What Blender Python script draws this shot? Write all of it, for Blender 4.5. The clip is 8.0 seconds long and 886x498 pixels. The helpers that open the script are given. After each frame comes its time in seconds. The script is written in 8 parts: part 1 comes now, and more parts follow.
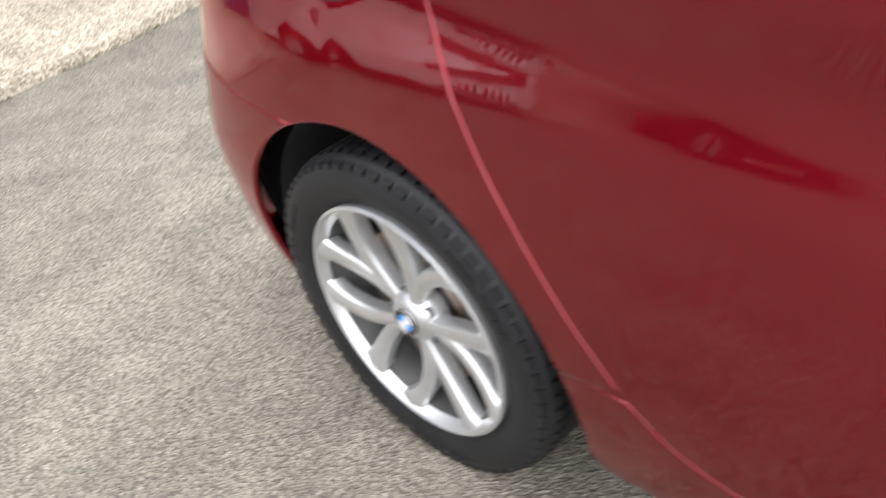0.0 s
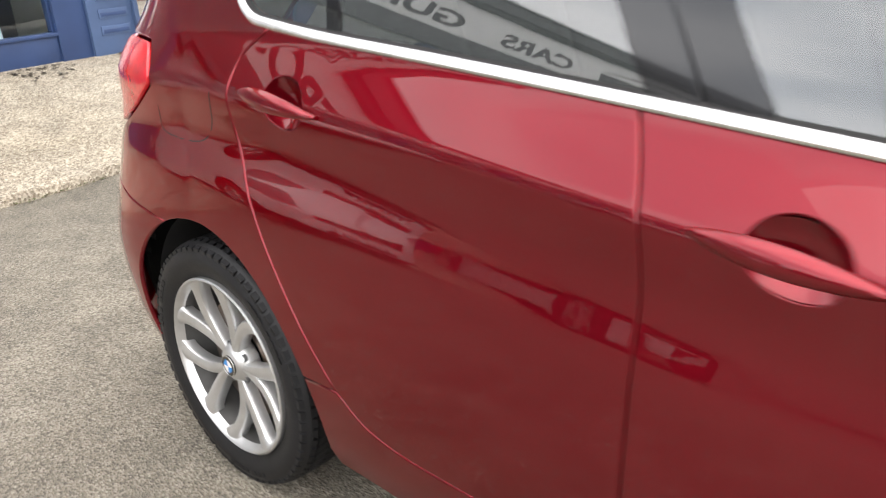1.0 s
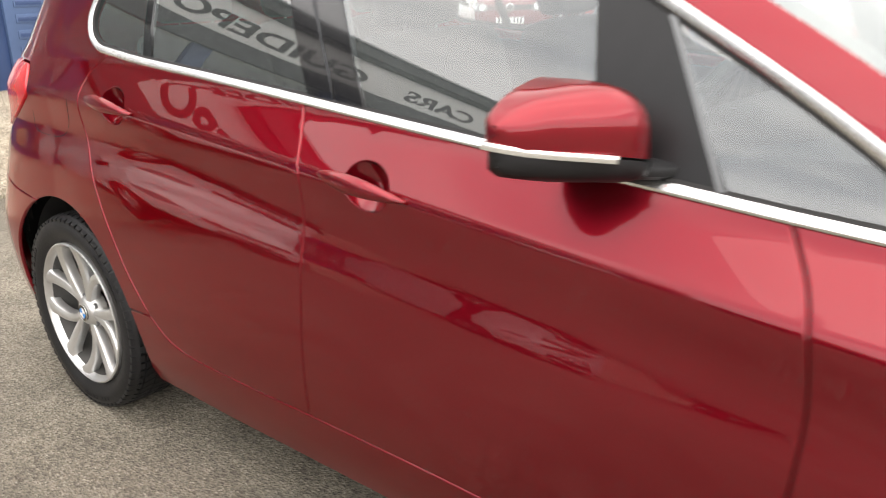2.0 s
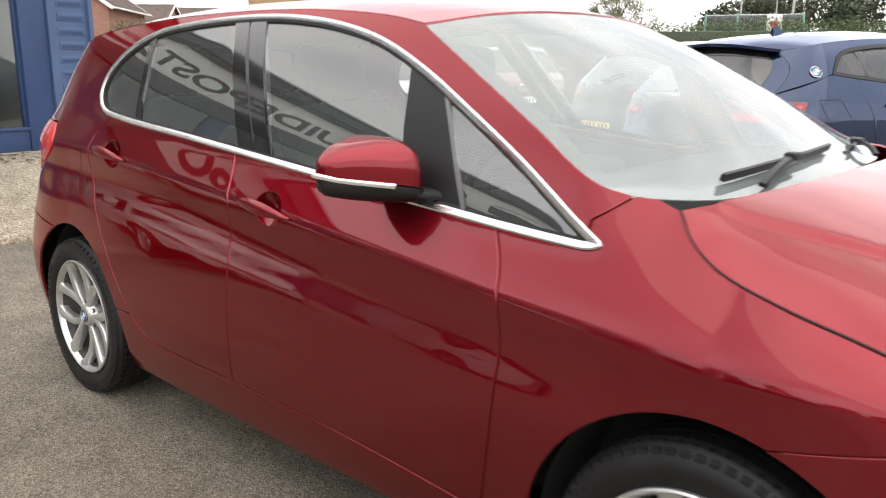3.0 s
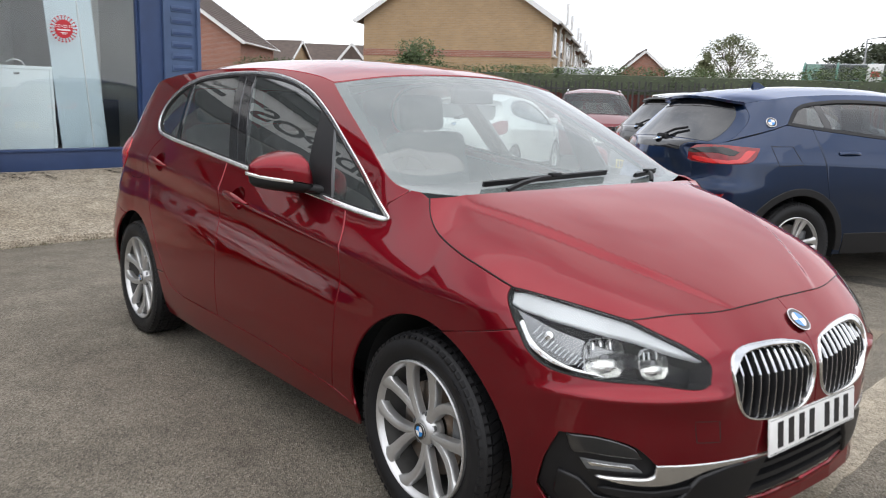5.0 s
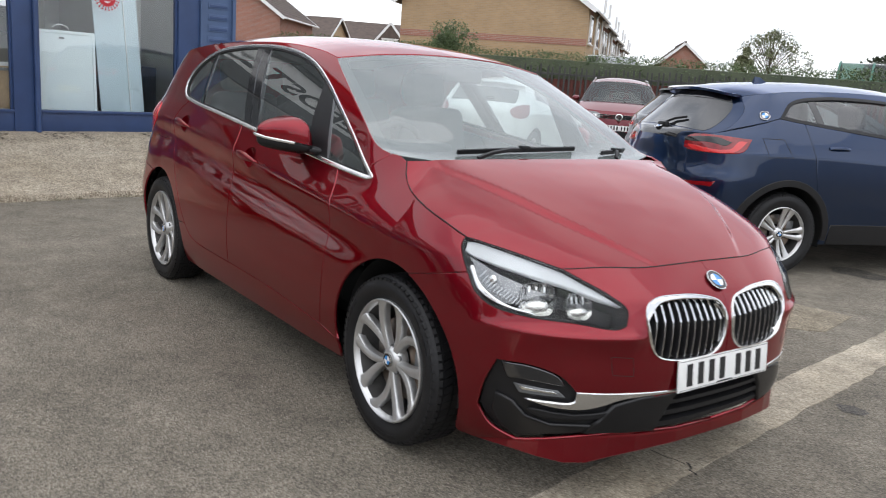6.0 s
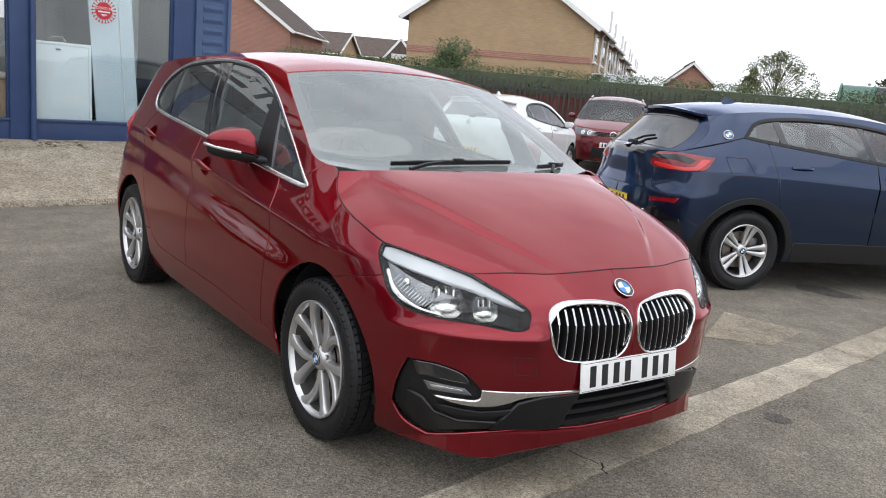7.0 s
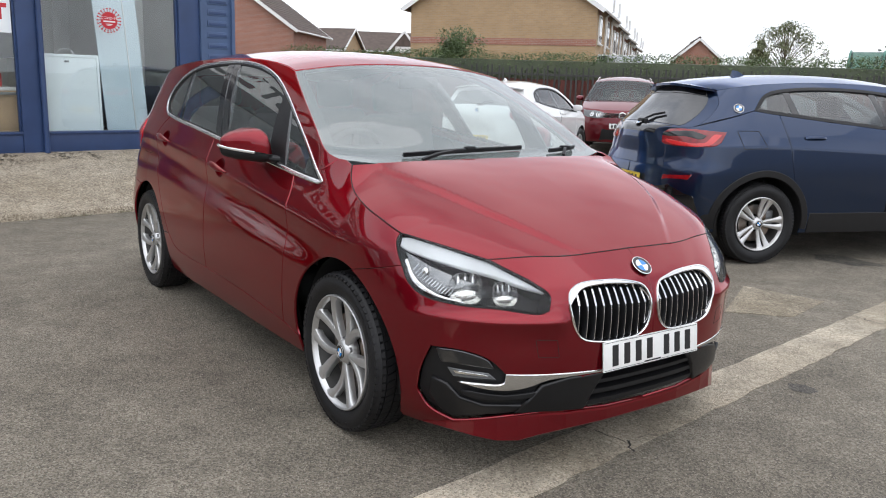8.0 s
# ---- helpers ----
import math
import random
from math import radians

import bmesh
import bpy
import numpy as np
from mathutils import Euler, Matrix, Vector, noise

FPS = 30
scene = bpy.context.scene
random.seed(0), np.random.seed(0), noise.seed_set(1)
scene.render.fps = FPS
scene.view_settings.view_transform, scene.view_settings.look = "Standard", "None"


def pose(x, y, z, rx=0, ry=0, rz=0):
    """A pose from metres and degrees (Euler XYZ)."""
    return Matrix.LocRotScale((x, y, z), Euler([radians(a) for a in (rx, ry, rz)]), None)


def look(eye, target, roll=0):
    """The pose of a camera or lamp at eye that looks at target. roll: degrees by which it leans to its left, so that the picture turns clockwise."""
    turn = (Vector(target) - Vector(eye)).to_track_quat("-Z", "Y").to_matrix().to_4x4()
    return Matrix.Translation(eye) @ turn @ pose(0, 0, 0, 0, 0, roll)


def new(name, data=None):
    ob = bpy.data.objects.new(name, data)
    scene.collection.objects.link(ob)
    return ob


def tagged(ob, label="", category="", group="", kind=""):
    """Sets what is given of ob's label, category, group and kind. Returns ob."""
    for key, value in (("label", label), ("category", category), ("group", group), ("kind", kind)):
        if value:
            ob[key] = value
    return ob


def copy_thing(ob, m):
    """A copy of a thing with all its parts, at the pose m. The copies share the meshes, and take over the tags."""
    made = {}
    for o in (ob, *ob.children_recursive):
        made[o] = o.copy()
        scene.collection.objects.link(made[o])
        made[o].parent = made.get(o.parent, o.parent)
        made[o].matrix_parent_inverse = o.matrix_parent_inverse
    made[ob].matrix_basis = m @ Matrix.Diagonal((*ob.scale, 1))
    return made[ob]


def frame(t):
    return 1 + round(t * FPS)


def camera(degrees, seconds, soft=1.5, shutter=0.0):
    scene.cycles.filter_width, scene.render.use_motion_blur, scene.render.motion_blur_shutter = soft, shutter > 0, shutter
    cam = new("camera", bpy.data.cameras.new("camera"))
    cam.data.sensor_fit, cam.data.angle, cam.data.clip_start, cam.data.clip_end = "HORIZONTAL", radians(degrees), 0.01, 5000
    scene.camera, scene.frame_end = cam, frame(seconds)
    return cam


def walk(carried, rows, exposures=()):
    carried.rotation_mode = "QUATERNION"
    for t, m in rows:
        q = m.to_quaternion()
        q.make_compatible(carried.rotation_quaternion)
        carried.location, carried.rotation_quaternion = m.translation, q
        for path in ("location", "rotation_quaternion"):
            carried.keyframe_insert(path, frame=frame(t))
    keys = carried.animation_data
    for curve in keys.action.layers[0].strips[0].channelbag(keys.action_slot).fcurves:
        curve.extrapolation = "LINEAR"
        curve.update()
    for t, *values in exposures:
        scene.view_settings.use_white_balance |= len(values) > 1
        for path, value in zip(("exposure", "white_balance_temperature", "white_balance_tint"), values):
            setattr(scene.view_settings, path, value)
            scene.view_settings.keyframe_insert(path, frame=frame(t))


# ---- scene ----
cam = camera(57.09, 8.0, soft=1.0, shutter=0.5)
PATH = [
    (0.0, (-0.409, -1.477, 1.220), (-1.707, -0.462, 0.087), -12.14),
    (0.5, (-0.077, -1.570, 1.248), (-1.376, -0.337, 0.358), -5.81),
    (1.0, (0.326, -1.738, 1.306), (-0.995, -0.427, 0.572), -3.81),
    (1.5, (0.734, -1.894, 1.339), (-0.510, -0.490, 0.647), -2.80),
    (2.0, (1.137, -1.960, 1.315), (-0.100, -0.518, 0.692), -1.24),
    (2.2, (1.286, -2.005, 1.308), (0.013, -0.570, 0.742), -0.55),
    (3.3, (2.158, -2.253, 1.363), (0.779, -0.865, 0.947), -0.52),
    (3.5, (2.308, -2.282, 1.369), (0.863, -0.965, 0.951), 0.13),
    (4.0, (2.692, -2.357, 1.356), (1.225, -1.054, 0.968), 2.70),
    (4.2, (2.838, -2.384, 1.369), (1.382, -1.064, 0.999), 3.51),
    (5.3, (3.459, -2.394, 1.395), (1.906, -1.194, 1.014), 1.61),
    (5.5, (3.555, -2.424, 1.391), (1.994, -1.238, 0.997), 2.18),
    (6.0, (3.787, -2.484, 1.384), (2.221, -1.309, 0.974), 4.27),
    (6.5, (4.007, -2.361, 1.397), (2.435, -1.187, 1.009), 5.50),
    (7.0, (4.120, -2.322, 1.409), (2.533, -1.164, 1.034), 5.12),
    (7.5, (4.135, -2.338, 1.394), (2.537, -1.197, 1.013), 3.39),
    (8.0, (4.136, -2.344, 1.403), (2.533, -1.217, 1.004), 1.86),
]
walk(cam, [(t, look(eye, aim, roll)) for t, eye, aim, roll in PATH],
     exposures=[(t, e, k, 11.5) for t, e, k in ((0.0, 1.54, 6250), (0.5, 1.41, 6200), (1.0, 1.31, 6600), (1.5, 1.37, 6850), (2.2, 1.24, 6900), (3.5, 0.56, 6650), (4.2, 0.38, 6500), (5.5, 0.26, 6250), (8.0, 0.30, 6200))])
SKY_STRENGTH, SUN_STRENGTH = 1.46, 1.05

# ---- light ----
SUN_FROM = Vector((0.35, -0.22, 0.88)).normalized()
world = bpy.data.worlds.new("overcast_sky")
scene.world = world
world.use_nodes = True
wn, wl = world.node_tree.nodes, world.node_tree.links
wn.clear()
w_out, w_bg = wn.new("ShaderNodeOutputWorld"), wn.new("ShaderNodeBackground")
w_sky = wn.new("ShaderNodeTexSky")
w_sky.sky_type, w_sky.sun_disc = "NISHITA", False
w_sky.sun_elevation, w_sky.sun_rotation = math.asin(SUN_FROM.z), math.atan2(SUN_FROM.x, SUN_FROM.y)
w_scale = wn.new("ShaderNodeMix")
w_scale.data_type, w_scale.blend_type = "RGBA", "MULTIPLY"
w_scale.inputs[0].default_value = 1.0
w_scale.inputs[7].default_value = (0.09, 0.09, 0.09, 1)
wl.new(w_sky.outputs[0], w_scale.inputs[6])
w_tc, w_map, w_noise, w_ramp = wn.new("ShaderNodeTexCoord"), wn.new("ShaderNodeMapping"), wn.new("ShaderNodeTexNoise"), wn.new("ShaderNodeValToRGB")
w_map.inputs["Scale"].default_value = (1.0, 1.0, 2.6)
w_noise.inputs["Scale"].default_value, w_noise.inputs["Detail"].default_value, w_noise.inputs["Roughness"].default_value = 2.2, 6.0, 0.55
w_ramp.color_ramp.elements[0].position, w_ramp.color_ramp.elements[0].color = 0.36, (0.58, 0.60, 0.63, 1)
w_ramp.color_ramp.elements[1].position, w_ramp.color_ramp.elements[1].color = 0.60, (0.95, 0.95, 0.95, 1)
wl.new(w_tc.outputs["Generated"], w_map.inputs[0])
wl.new(w_map.outputs[0], w_noise.inputs[0])
wl.new(w_noise.outputs[0], w_ramp.inputs[0])
w_mix = wn.new("ShaderNodeMix")
w_mix.data_type = "RGBA"
w_mix.inputs[0].default_value = 0.86
wl.new(w_scale.outputs[2], w_mix.inputs[6])
wl.new(w_ramp.outputs[0], w_mix.inputs[7])
wl.new(w_mix.outputs[2], w_bg.inputs[0])
w_bg.inputs[1].default_value = SKY_STRENGTH
wl.new(w_bg.outputs[0], w_out.inputs[0])

sun_data = bpy.data.lights.new("sun", "SUN")
sun_data.energy, sun_data.angle, sun_data.color = SUN_STRENGTH, radians(100), (1.0, 0.955, 0.89)
sun = new("sun", sun_data)
sun.matrix_world = look(SUN_FROM * 60, (0, 0, 0))


# ---- materials ----
def shade(name, color, rough=0.5, metal=0.0, coat=0.0, coat_rough=0.03, vary=0.0, scale=8.0, bump=0.0, bump_scale=80.0,
          grain=0.0, grain_scale=200.0, spec=0.5, emit=None, random_tint=0.0, color2=None, detail=5.0):
    """A surface with its colour, gloss and two scales of unevenness."""
    m = bpy.data.materials.new(name)
    m.use_nodes = True
    n, l = m.node_tree.nodes, m.node_tree.links
    b = n["Principled BSDF"]
    b.inputs["Base Color"].default_value = (*color, 1)
    b.inputs["Roughness"].default_value, b.inputs["Metallic"].default_value = rough, metal
    b.inputs["Coat Weight"].default_value, b.inputs["Coat Roughness"].default_value = coat, coat_rough
    b.inputs["Specular IOR Level"].default_value = spec
    if emit:
        b.inputs["Emission Color"].default_value, b.inputs["Emission Strength"].default_value = (*emit[0], 1), emit[1]
    tc = n.new("ShaderNodeTexCoord")
    out = None
    if vary or color2:
        t = n.new("ShaderNodeTexNoise")
        t.inputs["Scale"].default_value, t.inputs["Detail"].default_value = scale, detail
        l.new(tc.outputs["Object"], t.inputs["Vector"])
        r = n.new("ShaderNodeValToRGB")
        lo = color if color2 else tuple(c * (1 - vary) for c in color)
        hi = color2 if color2 else tuple(min(1, c * (1 + vary)) for c in color)
        r.color_ramp.elements[0].position, r.color_ramp.elements[1].position = 0.32, 0.68
        r.color_ramp.elements[0].color, r.color_ramp.elements[1].color = (*lo, 1), (*hi, 1)
        l.new(t.outputs[0], r.inputs[0])
        out = r.outputs[0]
        rr = n.new("ShaderNodeMapRange")
        rr.inputs["To Min"].default_value, rr.inputs["To Max"].default_value = max(0, rough * 0.85), min(1, rough * 1.15)
        l.new(t.outputs[0], rr.inputs[0])
        l.new(rr.outputs[0], b.inputs["Roughness"])
    if grain:
        g = n.new("ShaderNodeTexNoise")
        g.inputs["Scale"].default_value, g.inputs["Detail"].default_value = grain_scale, 3.0
        l.new(tc.outputs["Object"], g.inputs["Vector"])
        mr = n.new("ShaderNodeMapRange")
        mr.inputs["From Min"].default_value, mr.inputs["From Max"].default_value = 0.3, 0.7
        mr.inputs["To Min"].default_value, mr.inputs["To Max"].default_value = 1 - grain, 1 + grain
        l.new(g.outputs[0], mr.inputs[0])
        mx = n.new("ShaderNodeMix")
        mx.data_type, mx.blend_type = "RGBA", "MULTIPLY"
        mx.inputs[0].default_value = 1.0
        mx.inputs[6].default_value = (*color, 1)
        if out:
            l.new(out, mx.inputs[6])
        l.new(mr.outputs[0], mx.inputs[7])
        out = mx.outputs[2]
    if random_tint:
        oi = n.new("ShaderNodeObjectInfo")
        mr = n.new("ShaderNodeMapRange")
        mr.inputs["To Min"].default_value, mr.inputs["To Max"].default_value = 1 - random_tint, 1 + random_tint
        l.new(oi.outputs["Random"], mr.inputs[0])
        mx = n.new("ShaderNodeMix")
        mx.data_type, mx.blend_type = "RGBA", "MULTIPLY"
        mx.inputs[0].default_value = 1.0
        mx.inputs[6].default_value = (*color, 1)
        if out:
            l.new(out, mx.inputs[6])
        l.new(mr.outputs[0], mx.inputs[7])
        out = mx.outputs[2]
    if out:
        l.new(out, b.inputs["Base Color"])
    if bump:
        t = n.new("ShaderNodeTexNoise")
        t.inputs["Scale"].default_value, t.inputs["Detail"].default_value = bump_scale, 4.0
        l.new(tc.outputs["Object"], t.inputs["Vector"])
        bp = n.new("ShaderNodeBump")
        bp.inputs["Strength"].default_value, bp.inputs["Distance"].default_value = bump, 0.01
        l.new(t.outputs[0], bp.inputs["Height"])
        l.new(bp.outputs[0], b.inputs["Normal"])
    return m


def glass(name, tint, ior=1.5, rough=0.0, haze=0.0, gain=1.0):
    """Clear pane: lets light through with a tint and mirrors more at a slant; haze mixes in a pale matt veil that
    imitates reflected sky.
    """
    m = bpy.data.materials.new(name)
    m.use_nodes = True
    n, l = m.node_tree.nodes, m.node_tree.links
    n.clear()
    o, mix, tr, gl, lw, pw, mr = (n.new("ShaderNode" + k) for k in ("OutputMaterial", "MixShader", "BsdfTransparent", "BsdfGlossy", "LayerWeight", "Math", "MapRange"))
    tr.inputs[0].default_value = (*tint, 1)
    gl.inputs["Roughness"].default_value = rough
    gl.inputs["Color"].default_value = (gain, gain, gain, 1)
    lw.inputs["Blend"].default_value = 0.5
    pw.operation = "POWER"
    pw.inputs[1].default_value = 5.0
    mr.inputs["To Min"].default_value, mr.inputs["To Max"].default_value = ((ior - 1) / (ior + 1)) ** 2, 1.0
    l.new(lw.outputs["Facing"], pw.inputs[0])
    l.new(pw.outputs[0], mr.inputs[0])
    under = tr.outputs[0]
    if haze:
        df, hz = n.new("ShaderNodeBsdfDiffuse"), n.new("ShaderNodeMixShader")
        df.inputs[0].default_value = (0.62, 0.70, 0.68, 1)
        hz.inputs[0].default_value = haze
        l.new(tr.outputs[0], hz.inputs[1])
        l.new(df.outputs[0], hz.inputs[2])
        under = hz.outputs[0]
    l.new(mr.outputs[0], mix.inputs[0])
    l.new(under, mix.inputs[1])
    l.new(gl.outputs[0], mix.inputs[2])
    l.new(mix.outputs[0], o.inputs[0])
    return m


def paint(name, color, metal=0.45, rough=0.34, flake=0.10, spec=0.5, coat_ior=1.5):
    """Metallic car paint under clear lacquer with fine flakes."""
    m = shade(name, color, rough, metal, coat=1.0, coat_rough=0.015, grain=flake, grain_scale=1400.0, spec=spec)
    b = m.node_tree.nodes["Principled BSDF"]
    b.inputs["Specular Tint"].default_value = (*[0.25 + 0.75 * c / max(color) for c in color], 1)
    b.inputs["Coat IOR"].default_value = coat_ior
    return m


M = {}
M["red_paint"] = paint("red_paint", (0.206, 0.0044, 0.0120), 0.84, 0.29, 0.05, spec=0.0, coat_ior=1.48)
M["indicator"] = shade("bright_indicator_strip", (0.78, 0.78, 0.75), 0.18, 0.7, coat=0.6)
M["blue_paint"] = paint("blue_paint", (0.010, 0.024, 0.062), 0.82, 0.28, 0.06)
M["white_paint"] = paint("white_paint", (0.72, 0.72, 0.72), 0.0, 0.3, 0.02)
M["maroon_paint"] = paint("maroon_paint", (0.11, 0.006, 0.011), 0.45, 0.36)
M["black_paint"] = paint("black_paint", (0.03, 0.032, 0.036), 0.4, 0.32)
M["gap"] = shade("shut_line_black", (0.012, 0.011, 0.011), 0.8)
M["rubber"] = shade("tyre_rubber", (0.009, 0.009, 0.010), 0.52, spec=0.35, vary=0.25, scale=14, bump=0.10, bump_scale=160)
M["plastic"] = shade("black_plastic", (0.009, 0.009, 0.010), 0.46, spec=0.35, vary=0.15, scale=20, bump=0.05, bump_scale=400)
M["gloss_black"] = shade("gloss_black_trim", (0.008, 0.008, 0.009), 0.12, coat=0.6)
M["matt_black"] = shade("matt_black_lining", (0.010, 0.010, 0.010), 0.9, vary=0.3, scale=6)
M["chrome"] = shade("chrome", (0.80, 0.80, 0.80), 0.10, 1.0)
M["satin"] = shade("satin_aluminium_trim", (0.76, 0.76, 0.76), 0.25, 1.0, vary=0.03, scale=6)
M["alloy"] = shade("silver_alloy", (0.58, 0.58, 0.575), 0.34, 0.80, coat=0.3, vary=0.06, scale=18, grain=0.05, grain_scale=900)
M["disc"] = shade("brake_disc_steel", (0.22, 0.215, 0.21), 0.42, 0.9, color2=(0.24, 0.16, 0.10), scale=9)
M["window"] = glass("car_window", (0.80, 0.84, 0.83), 2.35, haze=0.05)
M["screen"] = glass("windscreen_glass", (0.82, 0.92, 0.90), 2.05, haze=0.21)
M["clear_window"] = glass("parked_car_window", (0.66, 0.74, 0.74), 2.0)
M["far_screen"] = glass("parked_car_windscreen", (0.62, 0.70, 0.68), 1.7, haze=0.02)
M["dark_window"] = glass("privacy_glass", (0.55, 0.57, 0.57), 1.5)
M["lens"] = glass("clear_lamp_lens", (0.93, 0.94, 0.94), 1.36)
M["mirror"] = shade("mirror_silver", (0.85, 0.85, 0.85), 0.02, 1.0)
M["red_lens"] = shade("red_lamp_lens", (0.50, 0.006, 0.012), 0.22, coat=0.5, vary=0.2, scale=40)
M["seat"] = shade("dark_grey_seat_cloth", (0.040, 0.040, 0.043), 0.85, vary=0.2, scale=30, bump=0.2, bump_scale=300)
M["dash"] = shade("dark_dashboard", (0.030, 0.030, 0.032), 0.85, bump=0.1, bump_scale=300, spec=0.12)
M["lamp_white"] = shade("pale_lamp_strip", (0.60, 0.625, 0.64), 0.30, coat=0.5, vary=0.10, scale=9)
M["lamp_silver"] = shade("silvered_lamp_bowl", (0.88, 0.88, 0.875), 0.14, 1.0, vary=0.05, scale=60, bump=0.10, bump_scale=60)
M["lamp_panel"] = shade("ribbed_silver_panel", (0.26, 0.265, 0.27), 0.18, 1.0, vary=0.1, scale=40, bump=0.25, bump_scale=90)
M["lamp_dimpled"] = shade("dimpled_lamp_reflector", (0.90, 0.90, 0.86), 0.10, 1.0, bump=0.30, bump_scale=190)
M["lamp_grey"] = shade("grey_lamp_bezel", (0.16, 0.165, 0.17), 0.3, 0.3)
M["plate_white"] = shade("white_plate", (0.80, 0.80, 0.78), 0.35, vary=0.03, scale=30)
M["plate_yellow"] = shade("yellow_plate", (0.78, 0.55, 0.04), 0.35, vary=0.03, scale=30)
M["ink"] = shade("black_ink", (0.012, 0.012, 0.013), 0.45)
M["badge_blue"] = shade("badge_blue", (0.02, 0.22, 0.60), 0.2, coat=1)
M["badge_white"] = shade("badge_white", (0.8, 0.8, 0.8), 0.2, coat=1)


# ---- mesh helpers ----
def mesh_of(name, verts, faces, material, normals=None, smooth=True):
    me = bpy.data.meshes.new(name)
    me.from_pydata([tuple(v) for v in verts], [], faces)
    if smooth:
        me.polygons.foreach_set("use_smooth", [True] * len(me.polygons))
    for m in (material if isinstance(material, (list, tuple)) else [material]):
        me.materials.append(m)
    me.update()
    if normals is not None:
        me.normals_split_custom_set_from_vertices([tuple(n) for n in normals])
    return me


def part(name, data, material=None, parent=None, label="", at=None):
    """Links a bmesh, a mesh or (verts, faces[, normals]) as one mesh object, under a thing or a part."""
    if isinstance(data, bmesh.types.BMesh):
        me = bpy.data.meshes.new(name)
        data.to_mesh(me)
        data.free()
        for m in (material if isinstance(material, (list, tuple)) else [material]):
            me.materials.append(m)
        me.set_sharp_from_angle(angle=radians(38))
    elif isinstance(data, tuple):
        me = mesh_of(name, data[0], data[1], material, data[2] if len(data) > 2 else None)
    else:
        me = data
    ob = new(name, me)
    if parent is not None:
        ob.parent = parent
    if at is not None:
        ob.matrix_basis = at
    if label:
        ob["label"] = label
    return ob


def thing(name, label, category, m=None, group="", kind=""):
    """An Empty at the base of a thing, which parents its parts."""
    ob = new(name)
    ob.empty_display_size = 0.2
    if m is not None:
        ob.matrix_basis = m
    return tagged(ob, label, category, group, kind)


def box(size, at=(0, 0, 0), bevel=0.0, bm=None, turn=None, segments=2, taper=1.0):
    """A box with softened edges, its middle at at."""
    own = bmesh.new()
    g = bmesh.ops.create_cube(own, size=1.0)["verts"]
    for v in g:
        v.co = Vector((v.co.x * size[0], v.co.y * size[1], v.co.z * size[2]))
        if v.co.z > 0:
            v.co.x *= taper
            v.co.y *= taper
    if bevel:
        bmesh.ops.bevel(own, geom=own.edges[:], offset=bevel, segments=segments, affect="EDGES", profile=0.6)
    mm = Matrix.Translation(at) @ (turn if turn else Matrix())
    bmesh.ops.transform(own, matrix=mm, verts=own.verts[:])
    if bm is None:
        return own
    me = bpy.data.meshes.new("tmp")
    own.to_mesh(me)
    own.free()
    bm.from_mesh(me)
    bpy.data.meshes.remove(me)
    return bm


def smooth_bm(bm):
    for f in bm.faces:
        f.smooth = True
    return bm


def lathe(profile, n=48, axis="y", closed=False):
    """Turns a profile of (radius, height) round an axis."""
    verts, faces = [], []
    for i in range(n):
        a = 2 * math.pi * i / n
        for r, h in profile:
            c, d = r * math.cos(a), r * math.sin(a)
            verts.append((c, h, d) if axis == "y" else (c, d, h) if axis == "z" else (h, c, d))
    k = len(profile)
    for i in range(n):
        j = (i + 1) % n
        for p in range(k if closed else k - 1):
            q = (p + 1) % k
            faces.append((i * k + p, i * k + q, j * k + q, j * k + p))
    return verts, faces


def curve_through(pts, per=6, closed=False, corners=()):
    """Rounded line through control points of any dimension; corners stay sharp."""
    pts = [tuple(p) for p in pts]
    n = len(pts)
    out = []
    rng = range(n) if closed else range(n - 1)
    for i in rng:
        p1, p2 = pts[i], pts[(i + 1) % n]
        p0 = pts[(i - 1) % n] if (closed or i > 0) else p1
        p3 = pts[(i + 2) % n] if (closed or i < n - 2) else p2
        if i in corners:
            p0 = p1
        if (i + 1) % n in corners:
            p3 = p2
        d = [max(1e-6, math.dist(a, b)) ** 0.5 for a, b in ((p0, p1), (p1, p2), (p2, p3))]
        for k in range(per):
            t = k / per
            row = []
            for a, b, c, e in zip(p0, p1, p2, p3):
                m1 = ((b - a) / d[0] - (c - a) / (d[0] + d[1]) + (c - b) / d[1]) * d[1] if d[0] > 2e-3 else (c - b)
                m2 = ((c - b) / d[1] - (e - b) / (d[1] + d[2]) + (e - c) / d[2]) * d[1] if d[2] > 2e-3 else (c - b)
                row.append((2 * t ** 3 - 3 * t ** 2 + 1) * b + (t ** 3 - 2 * t ** 2 + t) * m1 + (3 * t ** 2 - 2 * t ** 3) * c + (t ** 3 - t ** 2) * m2)
            out.append(tuple(row))
    if not closed:
        out.append(pts[-1])
    return out


def normal_of(fn, u, v, h=1.5e-3):
    a, b = fn(u + h, v) - fn(u - h, v), fn(u, v + h) - fn(u, v - h)
    n = a.cross(b)
    return n.normalized() if n.length > 1e-12 else Vector((0, 0, 1))


def inside(poly, pts):
    """Which of the points lie in the polygon."""
    x, y = pts[:, 0], pts[:, 1]
    hit = np.zeros(len(pts), bool)
    p = np.array(poly)
    for (x1, y1), (x2, y2) in zip(p, np.roll(p, -1, 0)):
        c = (y1 > y) != (y2 > y)
        if y1 != y2:
            hit ^= c & (x < (x2 - x1) * (y - y1) / (y2 - y1) + x1)
    return hit


